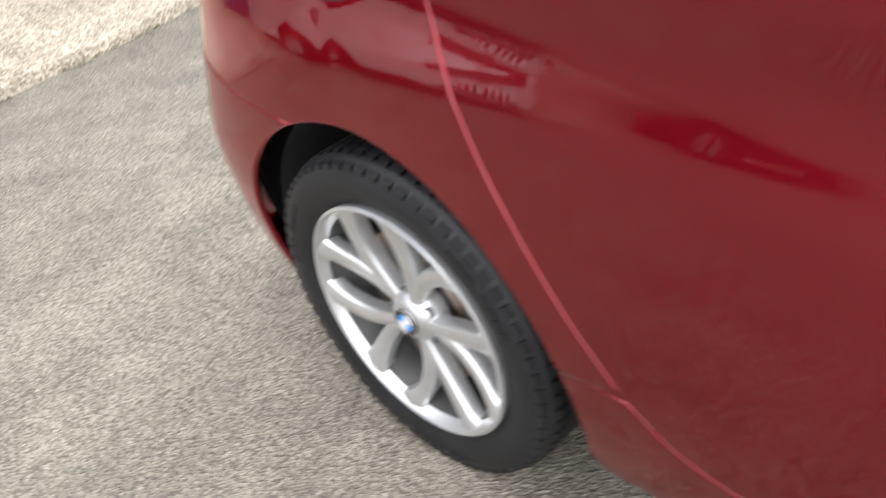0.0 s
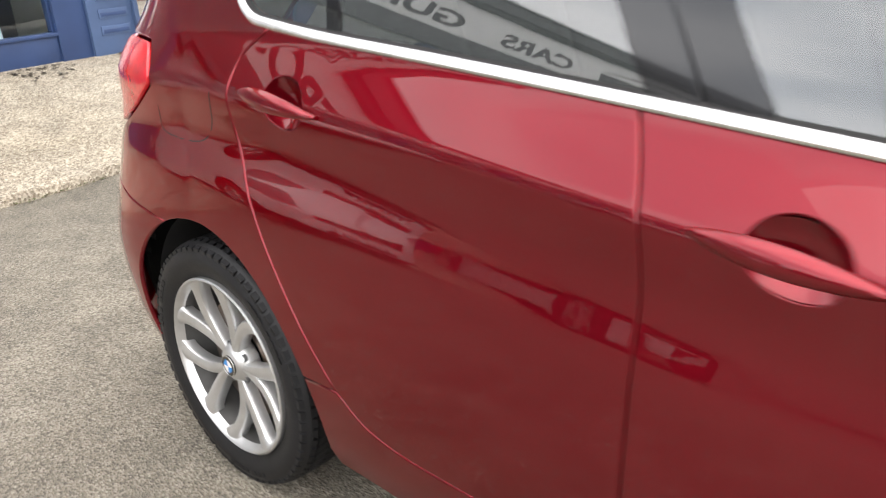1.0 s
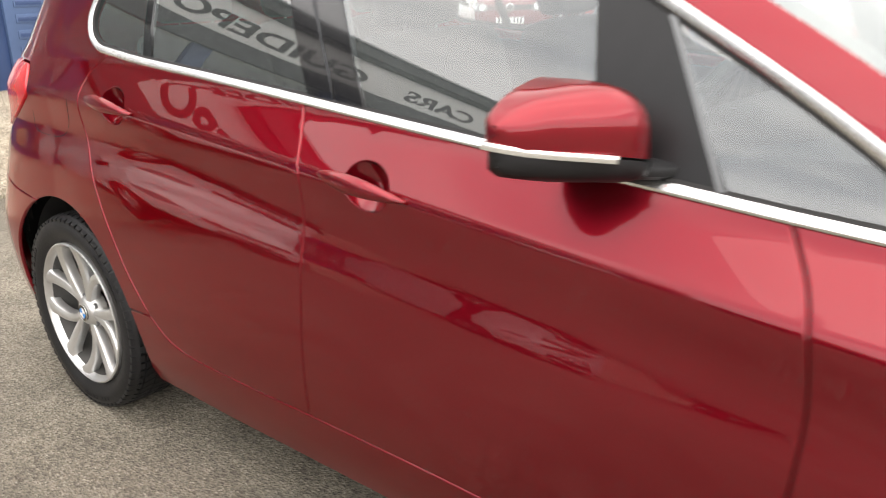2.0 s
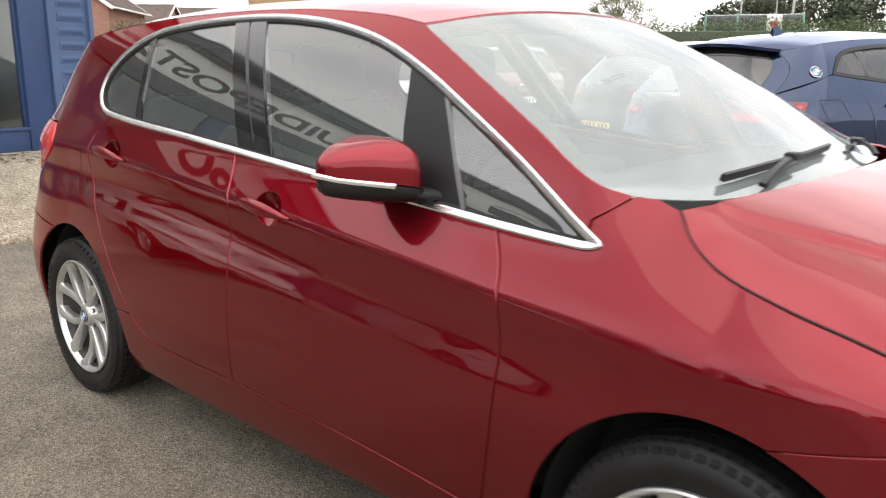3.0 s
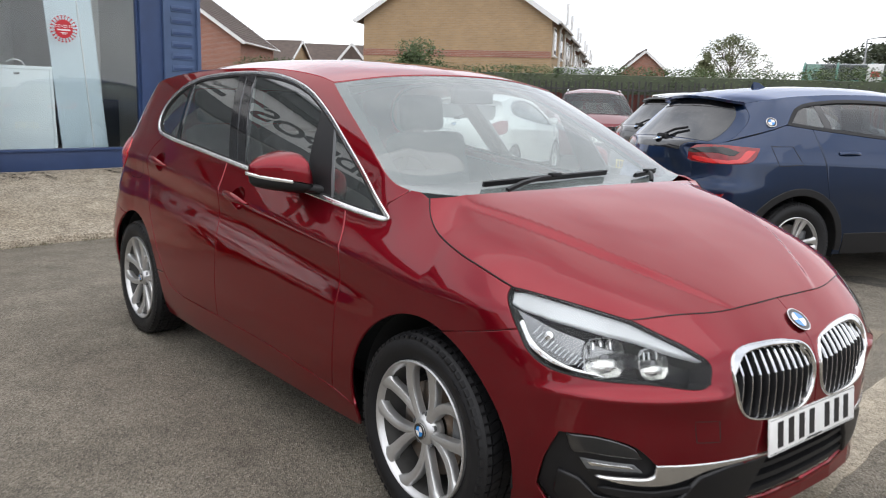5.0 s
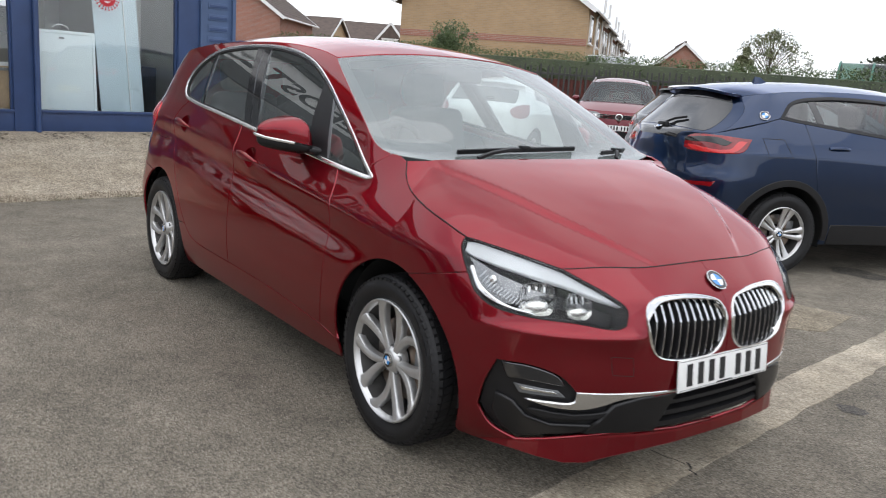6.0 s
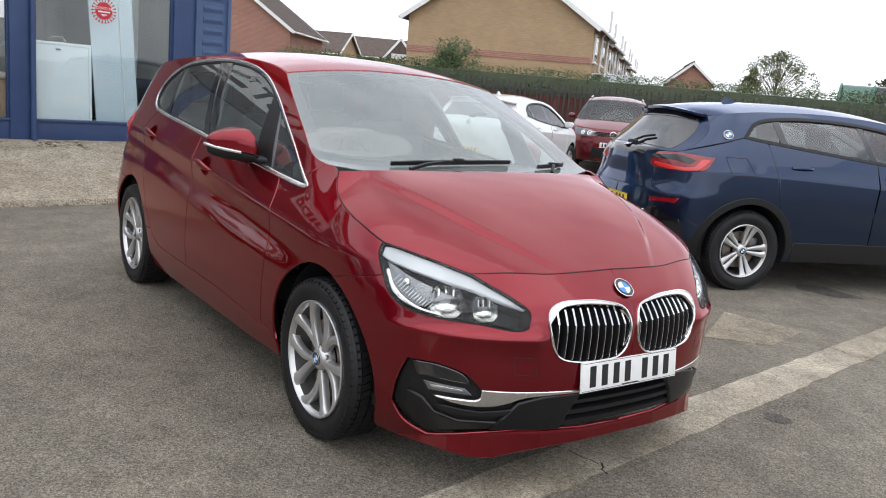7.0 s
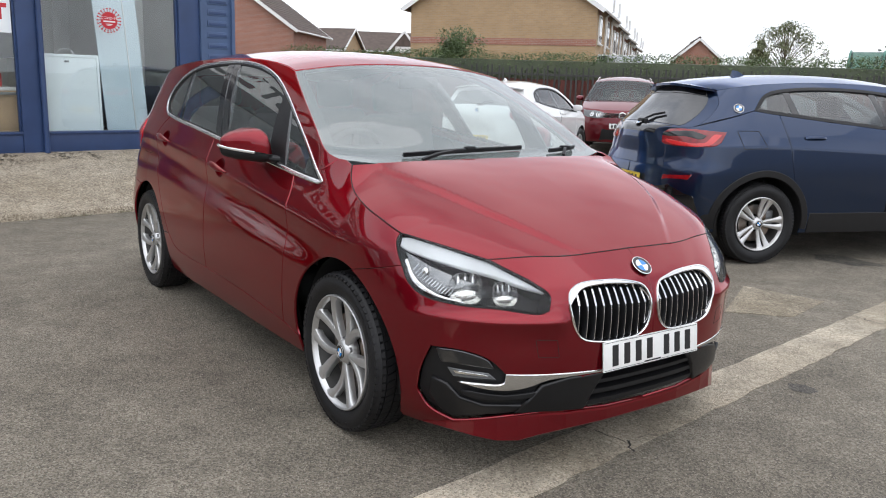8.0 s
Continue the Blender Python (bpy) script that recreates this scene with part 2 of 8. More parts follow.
def inset(poly, d):
    """The polygon drawn in by d (to its left when it runs anticlockwise)."""
    p = [Vector(q) for q in poly]
    out = []
    for i, q in enumerate(p):
        a, b = (q - p[i - 1]), (p[(i + 1) % len(p)] - q)
        a, b = a.normalized(), b.normalized()
        n = Vector((-(a.y + b.y), a.x + b.x))
        k = n.length
        n = n / k if k > 1e-6 else Vector((-a.y, a.x))
        c = max(0.5, k / 2)
        out.append(tuple(q + n * d / c))
    return out


def area2(poly):
    return sum(a[0] * b[1] - b[0] * a[1] for a, b in zip(poly, poly[1:] + poly[:1])) / 2


def sheet(outline, fn, step=0.03, depth=0.012, soft=0.0025, holes=(), side=-1, lift=0.0, gap=0.0, line=None):
    """A curved panel: the outline in the surface's own two numbers, a rounded edge and a turned-in flange.
    side -1 builds the right-hand side, +1 mirrors it. lift raises it off the surface, gap draws its edge in."""
    from mathutils.geometry import delaunay_2d_cdt
    rings = [list(outline)] + [list(h) for h in holes]
    if area2(rings[0]) < 0:
        rings[0].reverse()
    for h in rings[1:]:
        if area2(h) > 0:
            h.reverse()
    outer = [inset(r, gap) if gap else r for r in rings]
    inner = [inset(r, soft) for r in outer]
    pts, edges = [], []
    for r in inner:
        k = len(pts)
        pts += r
        edges += [(k + i, k + (i + 1) % len(r)) for i in range(len(r))]
    nring = len(pts)
    lo, hi = np.min(np.array(inner[0]), 0), np.max(np.array(inner[0]), 0)
    gx, gy = np.meshgrid(np.arange(lo[0] + step / 2, hi[0], step), np.arange(lo[1] + step / 2, hi[1], step))
    g = np.stack([gx.ravel(), gy.ravel()], 1)
    ok = inside(inner[0], g)
    for h in inner[1:]:
        ok &= ~inside(h, g)
    g, ok = g[ok], ok[ok]
    if line:
        g = g[[abs(q[1] - line(q[0])) > 0.030 for q in g]] if len(g) else g
        rows = np.array([(x, line(x) + d) for x in np.arange(lo[0], hi[0], 0.022) for d in (-0.026, -0.014, -0.007, 0.0, 0.007, 0.014, 0.026)])
        okr = inside(inner[0], rows)
        for h in inner[1:]:
            okr &= ~inside(h, rows)
        g = np.concatenate([g, rows[okr]])
        ok = np.ones(len(g), bool)
        far = np.where(np.abs(g[:, 1] - np.array([line(q) for q in g[:, 0]])) < 0.028, 0.004, 0.45 * step)
    else:
        g = g[ok]
        ok = np.ones(len(g), bool)
        far = np.full(len(g), 0.45 * step)
    b = np.array(pts)
    if len(g):
        for i in range(0, len(b), 400):
            ok &= ((g[:, None, :] - b[None, i:i + 400, :]) ** 2).sum(2).min(1) > far ** 2
        g = g[ok]
    allp = [Vector(p) for p in pts] + [Vector((float(a), float(c))) for a, c in g]
    v2, _, f2, _, _, _ = delaunay_2d_cdt(allp, edges, [], 0, 1e-7)
    cen = np.array([[sum(v2[i][0] for i in f) / 3, sum(v2[i][1] for i in f) / 3] for f in f2])
    keep = inside(inner[0], cen)
    for h in inner[1:]:
        keep &= ~inside(h, cen)
    flip = -1 if side > 0 else 1

    def place(p, n, d):
        q = p + n * d
        return q if side < 0 else Vector((q.x, -q.y, q.z))

    def out_n(n):
        return n if side < 0 else Vector((n.x, -n.y, n.z))
    verts, normals, faces = [], [], []
    for p in v2:
        n = normal_of(fn, p[0], p[1])
        verts.append(place(fn(p[0], p[1]), n, lift))
        normals.append(out_n(n))
    for f, k in zip(f2, keep):
        if k:
            a, c, e = (v2[i] for i in f)
            ccw = (c[0] - a[0]) * (e[1] - a[1]) - (c[1] - a[1]) * (e[0] - a[0]) > 0
            t = list(f) if ccw == (flip > 0) else list(f)[::-1]
            faces.append(tuple(t))
    for ri, (r_in, r_out) in enumerate(zip(inner, outer)):
        k = len(r_in)
        base = len(verts)
        for p, q in zip(r_in, r_out):
            n = normal_of(fn, p[0], p[1])
            a, c = fn(p[0], p[1]), fn(q[0], q[1])
            o = (c - a)
            o = o.normalized() if o.length > 1e-9 else n
            for pos, nn in ((place(a, n, lift), n), (place(c, n, lift - soft * 0.75), (n + o).normalized()), (place(c, n, lift - depth), o)):
                verts.append(pos)
                normals.append(out_n(nn))
        for i in range(k):
            j = (i + 1) % k
            for r in (0, 1):
                q = (base + 3 * i + r, base + 3 * i + r + 1, base + 3 * j + r + 1, base + 3 * j + r)
                faces.append(q if flip > 0 else q[::-1])
    # drop loose points
    used = sorted({i for f in faces for i in f})
    ix = {o: i for i, o in enumerate(used)}
    return [verts[i] for i in used], [tuple(ix[i] for i in f) for f in faces], [normals[i] for i in used]


def patch(fn, nu=24, nv=24, flip=False, lift=0.0, depth=0.0, u0=0.0, u1=1.0, v0=0.0, v1=1.0):
    """A regular grid of a surface fn(u, v), with its own smooth normals and a turned-in rim."""
    verts, normals, faces = [], [], []
    us = [u0 + (u1 - u0) * i / nu for i in range(nu + 1)]
    vs = [v0 + (v1 - v0) * j / nv for j in range(nv + 1)]
    for u in us:
        for v in vs:
            uu, vv = min(max(u, 0.002), 0.998), min(max(v, 0.002), 0.998)
            n = normal_of(fn, uu, vv) * (-1 if flip else 1)
            verts.append(fn(u, v) + n * lift)
            normals.append(n)
    w = nv + 1
    for i in range(nu):
        for j in range(nv):
            q = (i * w + j, (i + 1) * w + j, (i + 1) * w + j + 1, i * w + j + 1)
            faces.append(q[::-1] if flip else q)
    if depth:
        ring = [i * w for i in range(nu + 1)] + [nu * w + j for j in range(1, w)] + [i * w + nv for i in range(nu - 1, -1, -1)] + [j for j in range(nv - 1, 0, -1)]
        base = len(verts)
        mid = sum((Vector(v) for v in verts), Vector()) / len(verts)
        for r in ring:
            o = (verts[r] - mid).normalized()
            for d in (0.0, depth):
                verts.append(verts[r] - normals[r] * d)
                normals.append((o + normals[r] * (0.8 if d == 0 else 0)).normalized())
        k = len(ring)
        for i in range(k):
            j = (i + 1) % k
            q = (base + 2 * i, base + 2 * i + 1, base + 2 * j + 1, base + 2 * j)
            faces.append(q if not flip else q[::-1])
    return verts, faces, normals


def coons(bottom, top, left, right, bulge=None):
    """A surface between four curves of u or v in 0 to 1: bottom and top run in u, left and right in v."""
    c00, c10, c01, c11 = bottom(0), bottom(1), top(0), top(1)

    def fn(u, v):
        p = (bottom(u) * (1 - v) + top(u) * v + left(v) * (1 - u) + right(v) * u
             - (c00 * (1 - u) * (1 - v) + c10 * u * (1 - v) + c01 * (1 - u) * v + c11 * u * v))
        return p + bulge(u, v) if bulge else p
    return fn


def along(pts):
    """A curve of 0 to 1 through points by arc length."""
    pts = [Vector(p) for p in pts]
    d = [0.0]
    for a, b in zip(pts, pts[1:]):
        d.append(d[-1] + (b - a).length)

    def fn(t):
        x = t * d[-1]
        if t <= 0:
            return pts[0] + (pts[1] - pts[0]).normalized() * x
        if t >= 1:
            return pts[-1] + (pts[-1] - pts[-2]).normalized() * (x - d[-1])
        for i in range(len(d) - 1):
            if x <= d[i + 1]:
                return pts[i].lerp(pts[i + 1], (x - d[i]) / max(1e-9, d[i + 1] - d[i]))
    return fn


def sweep(path, profile, ups, closed=False, cap=True):
    """Draws a profile of (out, up) points along a path; ups gives the direction away from the surface at each point."""
    n, k = len(path), len(profile)
    verts, faces = [], []
    for i, p in enumerate(path):
        a = path[i - 1] if (i or closed) else path[i]
        b = path[(i + 1) % n] if (i < n - 1 or closed) else path[i]
        t = (Vector(b) - Vector(a)).normalized()
        up = Vector(ups[i] if isinstance(ups, list) else ups).normalized()
        w = t.cross(up).normalized()
        up = w.cross(t).normalized()
        for x, y in profile:
            verts.append(Vector(p) + w * x + up * y)
    for i in range(n if closed else n - 1):
        j = (i + 1) % n
        for m in range(k):
            q = (m + 1) % k
            faces.append((i * k + m, i * k + q, j * k + q, j * k + m))
    if cap and not closed:
        faces.append(tuple(range(k)))
        faces.append(tuple((n - 1) * k + m for m in reversed(range(k))))
    return verts, faces


def ring(r, n=8, sx=1.0, sy=1.0):
    return [(r * sx * math.cos(2 * math.pi * i / n), r * sy * math.sin(2 * math.pi * i / n)) for i in range(n)]


def fixed(data):
    """Recalculates the outside of (verts, faces) and returns a smooth bmesh."""
    bm = bmesh.new()
    vs = [bm.verts.new(tuple(v)) for v in data[0]]
    for f in data[1]:
        try:
            bm.faces.new([vs[i] for i in f])
        except ValueError:
            pass
    bmesh.ops.recalc_face_normals(bm, faces=bm.faces[:])
    return smooth_bm(bm)
M["headlining"] = shade("pale_headlining", (0.62, 0.61, 0.58), 0.9, vary=0.05)
M["satin_black"] = shade("satin_black_plastic", (0.007, 0.007, 0.008), 0.30, spec=0.45, vary=0.12, scale=14, bump=0.04, bump_scale=300)
M["brow_black"] = shade("polished_black_plastic", (0.010, 0.011, 0.013), 0.12, coat=1.0)
M["bezel"] = shade("dark_lamp_bezel", (0.010, 0.010, 0.011), 0.5, spec=0.25)
# Silver barrel coloured dark grey to stand for the shade behind the spokes.
M["barrel"] = shade("shaded_wheel_barrel", (0.09, 0.088, 0.085), 0.5, 0.5, vary=0.25, scale=12)
# ---- shape of a car body: every outer surface is a function of two numbers ----
def table(rows, x):
    """Smooth value of a short table at x (monotone cubic between rows)."""
    if x <= rows[0][0]:
        return rows[0][1]
    if x >= rows[-1][0]:
        return rows[-1][1]
    for i in range(len(rows) - 1):
        (a, p), (b, q) = rows[i], rows[i + 1]
        if x <= b:
            h = b - a
            d = (q - p) / h

            def slope(j):
                if j == 0 or j == len(rows) - 1:
                    return 0.0 if len(rows) > 2 else d
                l = (rows[j][1] - rows[j - 1][1]) / (rows[j][0] - rows[j - 1][0])
                r = (rows[j + 1][1] - rows[j][1]) / (rows[j + 1][0] - rows[j][0])
                return 0.0 if l * r <= 0 else 2 * l * r / (l + r)
            m, n = slope(i), slope(i + 1)
            if i == 0:
                m = d * 1.5 - n / 2
            if i == len(rows) - 2:
                n = d * 1.5 - m / 2
            u = (x - a) / h
            return ((2 * u ** 3 - 3 * u ** 2 + 1) * p + (u ** 3 - 2 * u ** 2 + u) * h * m
                    + (3 * u ** 2 - 2 * u ** 3) * q + (u ** 3 - u ** 2) * h * n)


class Shape:
    """Side and ends of a car: s runs along the side and round the ends, z is the height. The right-hand side has y < 0."""

    def __init__(self, axle, prof, crease, lean, nose, tail, power=2.7, roll=(1.40, 1.2), waist=0.13, glass=(0.27, 0.52), arc=0.87, tail_power=((0.0, 3.0), (2.0, 3.0)), hollow=None, shoulder=None, ledge=None, cowl=(8.0, 9.0)):
        self.axle, self.prof, self.crease, self.lean = axle, prof, crease, lean
        self.nose, self.tail, self.power, self.roll, self.waist, self.glass = nose, tail, power, roll, waist, glass
        self.arc, self.tail_power, self.hollow, self.shoulder, self.ledge, self.cowl = arc, tail_power, hollow, shoulder, ledge, cowl

    def half(self, x, z):
        zc = table(self.crease, x)
        y = table(self.prof, z)
        d, g = z - zc, z - zc - self.waist

        def soft(v, r):
            return 0.0 if v < -r else v if v > r else (v + r) ** 2 / (4 * r)
        y -= self.lean * soft(d, 0.014)
        if self.shoulder and x > 0.8 and d > 0:
            w = min(1.0, (x - 0.8) / 0.35)
            deep = table(self.shoulder, x)
            if d < deep:
                y += w * w * (3 - 2 * w) * 0.15 * d * (1 - d / deep) ** 2
        if self.hollow and -self.hollow[1] < d < 0:
            u = min(1.0, max(0.0, (1.30 - x) / 0.45))
            y -= self.hollow[0] * math.sin(math.pi * d / self.hollow[1]) ** 2 * (0.25 + 0.75 * u * u * (3 - 2 * u))
        k = soft(g, 0.02)
        v = min(1.0, max(0.0, (x - self.cowl[0]) / (self.cowl[1] - self.cowl[0])))
        y += ((self.lean - self.glass[0]) * k - self.glass[1] * k * k) * (1 - v * v * (3 - 2 * v))
        if z > self.roll[0]:
            y -= self.roll[1] * (z - self.roll[0]) ** 2
        e = min(abs(x), self.axle) / self.axle
        return y - 0.014 * e ** 4

    def at(self, s, z):
        if abs(s) <= self.axle:
            return Vector((s, -self.half(s, z), z))
        front = s > 0
        th = min((abs(s) - self.axle) / self.arc, math.pi / 2)
        a = table(self.nose if front else self.tail, z) - self.axle
        if front and self.ledge:
            z0, out = self.ledge
            k = max(0.0, 1 - (z - z0) / 0.035) if z > z0 else max(0.0, 1 - (z0 - z) / 0.10)
            a += out * k * k * min(1.0, max(0.0, (s - 1.72) / 0.12)) * min(1.0, max(0.0, (2.325 - s) / 0.06))
        w = self.half(self.axle if front else -self.axle, z)
        n = self.power if front else table(self.tail_power, z)
        r = (abs(math.cos(th) / w) ** n + abs(math.sin(th) / a) ** n) ** (-1 / n)
        x = self.axle + r * math.sin(th)
        return Vector((x if front else -x, -r * math.cos(th), z))


RED_SHAPE = Shape(
    1.335,
    prof=((0.12, 0.80), (0.20, 0.846), (0.30, 0.878), (0.40, 0.896), (0.48, 0.9045), (0.56, 0.9075), (0.66, 0.9045), (0.80, 0.8945), (1.10, 0.8735), (1.60, 0.8385)),
    crease=((-2.2, 1.06), (-1.2, 1.03), (0, 0.936), (0.8, 0.862), (1.5, 0.79)),
    lean=0.50, waist=0.112, glass=(0.175, 0.50), hollow=(0.0125, 0.23), shoulder=((0.8, 0.28), (1.335, 0.18)), ledge=(0.608, 0.026), cowl=(0.95, 1.22),
    nose=((0.15, 2.10), (0.22, 2.165), (0.32, 2.184), (0.50, 2.188), (0.62, 2.183), (0.70, 2.152), (0.76, 2.090), (0.80, 2.04), (0.87, 1.96), (1.06, 1.70)),
    tail_power=((0.2, 3.7), (0.5, 3.6), (0.68, 3.2), (0.84, 3.05), (1.08, 2.9), (1.25, 2.6), (1.5, 2.4)),
    tail=((0.15, 2.10), (0.25, 2.18), (0.55, 2.20), (0.70, 2.17), (0.80, 2.12), (1.05, 2.04), (1.25, 1.90), (1.45, 1.72)))
BLUE_SHAPE = Shape(
    1.335,
    prof=((0.15, 0.83), (0.25, 0.865), (0.40, 0.885), (0.60, 0.900), (0.80, 0.908), (1.10, 0.90), (1.5, 0.89)),
    crease=((-2.2, 0.99), (-1.2, 0.975), (0.0, 0.93), (1.5, 0.86)),
    lean=0.30,
    nose=((0.15, 2.08), (0.25, 2.16), (0.50, 2.19), (0.75, 2.16), (0.86, 2.06), (1.0, 1.9)),
    tail=((0.15, 1.98), (0.30, 2.08), (0.55, 2.13), (0.75, 2.11), (0.85, 2.07), (1.05, 2.03), (1.25, 1.84), (1.45, 1.60)),
    roll=(1.36, 1.0), waist=0.10, glass=(0.42, 0.30), tail_power=((0.0, 3.2), (2.0, 3.2)))

# ---- parts shared by all cars ----
def roundel(parent, m, r, name="badge"):
    """Round maker's badge as plain shapes: dark ring, four fields of two colours."""
    v, f = lathe([(r, -0.002), (r, 0.002), (r * 0.97, 0.0035), (r * 0.72, 0.0038), (0.0005, 0.0038)], 32, "z")
    b = part(name, fixed((v, f)), M["gloss_black"], parent, "round badge with a dark ring", m)
    v, f = lathe([(r * 1.0, 0.002), (r * 1.03, 0.004), (r * 0.96, 0.0045), (r * 0.95, 0.002)], 32, "z", True)
    part("badge_rim", fixed((v, f)), M["chrome"], b)
    for q in range(4):
        bm = bmesh.new()
        c = bm.verts.new((0, 0, 0.0046))
        arc = [bm.verts.new((0.66 * r * math.cos(a), 0.66 * r * math.sin(a), 0.0044)) for a in np.linspace(q * math.pi / 2, (q + 1) * math.pi / 2, 8)]
        bm.faces.new([c] + arc)
        part("badge_field", bm, M["badge_blue" if q % 2 else "badge_white"], b)
    return b


def plate(parent, m, w=0.52, h=0.111, yellow=False, n=7):
    """A number plate whose characters are plain bars."""
    p = part("number_plate", smooth_bm(box((w, h, 0.006), (0, 0, 0), 0.0025)), M["plate_yellow" if yellow else "plate_white"], parent,
             ("yellow" if yellow else "white") + " number plate with black bars", m)
    for e in (-1, 1):
        part("plate_border", box((w - 0.012, 0.0015, 0.0008), (0, e * (h / 2 - 0.005), 0.0034)), M["ink"], p)
    cw, gap = 0.050, 0.011
    total = n * cw + (n - 1) * gap + 0.033
    x = -total / 2
    for i in range(n):
        if i == 4 or (n < 7 and i == 2):
            x += 0.033
        part("bar", box((cw * 0.62, h * 0.70, 0.0012), (x + cw * 0.5, 0, 0.0034)), M["ink"], p)
        x += cw + gap
    part("small_print", box((0.09, 0.004, 0.0008), (0.0, -h * 0.425, 0.0034)), M["ink"], p)
    return p


def tyre_mesh(R, rim, width):
    """Tyre of revolution with rounded shoulders, sidewall rings and a blocky tread."""
    w = width / 2
    prof = [(rim - 0.012, -w * 0.72), (rim - 0.004, -w * 0.80), (rim + 0.006, -w * 0.86), (rim + 0.018, -w * 0.93), (rim + (R - rim) * 0.38, -w * 1.0),
            (rim + (R - rim) * 0.55, -w * 1.02), (rim + (R - rim) * 0.60, -w * 1.005), (rim + (R - rim) * 0.76, -w * 0.985), (R - 0.017, -w * 0.93),
            (R - 0.008, -w * 0.86), (R - 0.003, -w * 0.76), (R - 0.001, -w * 0.62)]
    core = prof[:-1] + [(R - 0.008, -w * 0.70), (R - 0.008, w * 0.70)] + [(r, -h) for r, h in reversed(prof[:-1])]
    v, f = lathe(core, 96, "y")
    return fixed((v, f))


def tread_mesh(R, width, n=66):
    """The tread blocks: shoulder lugs and three ribs, with grooves between."""
    w = width / 2
    bm = bmesh.new()
    rows = [(-0.985, -0.62, 0.70, 0.10), (0.62, 0.985, 0.70, -0.10), (-0.56, -0.20, 0.86, 0.35), (-0.15, 0.15, 0.92, 0.0), (0.20, 0.56, 0.86, -0.35)]
    for a, b, fill, skew in rows:
        for i in range(n):
            a0 = 2 * math.pi * (i + 0.5 * (1 - fill)) / n
            a1 = 2 * math.pi * (i + 0.5 * (1 + fill)) / n
            vs = []
            for top in (0, 1):
                for ang, yy in ((a0, a), (a1, a), (a1, b), (a0, b)):
                    e = abs(yy)
                    r = R - 0.012 if not top else R - (0.0 if e < 0.7 else 0.0035 if e < 0.9 else 0.013)
                    if not top and e > 0.9:
                        r = R - 0.030
                    t = ang + skew * 2 * math.pi / n * (yy - a) / max(1e-6, b - a)
                    vs.append(bm.verts.new((r * math.cos(t), yy * w, r * math.sin(t))))
            for q in ((4, 5, 6, 7), (0, 1, 5, 4), (1, 2, 6, 5), (2, 3, 7, 6), (3, 0, 4, 7)):
                bm.faces.new([vs[k] for k in q])
    bmesh.ops.recalc_face_normals(bm, faces=bm.faces[:])
    return bm


def spoke_mesh(r0, r1, a0, a1, w0, w1, y0, y1, thick=0.020, bend=0.0, k=9, flare=0.0):
    """One cast spoke from the hub at angle a0 to the rim at angle a1; y is the outward face."""
    verts, faces = [], []
    for i in range(k):
        t = i / (k - 1)
        r = r0 + (r1 - r0) * t
        a = a0 + (a1 - a0) * t + bend * math.sin(math.pi * t)
        w = w0 + (w1 - w0) * t ** 0.9 + flare * max(0.0, (t - 0.8) / 0.2) ** 2
        y = y0 + (y1 - y0) * t + 0.005 * math.sin(math.pi * t)
        d, n = Vector((math.cos(a), 0, math.sin(a))), Vector((-math.sin(a), 0, math.cos(a)))
        c = d * r
        for x, yy in ((-0.5, 0.011), (-0.42, 0.005), (-0.05, 0.0), (0.12, 0.0), (0.40, 0.004), (0.5, 0.011), (0.46, thick), (-0.46, thick)):
            verts.append(c + n * (x * w) + Vector((0, y + yy, 0)))
    for i in range(k - 1):
        for m in range(8):
            q = (m + 1) % 8
            faces.append((i * 8 + m, i * 8 + q, i * 8 + 8 + q, i * 8 + 8 + m))
    faces += [tuple(range(8)), tuple((k - 1) * 8 + m for m in reversed(range(8)))]
    return verts, faces


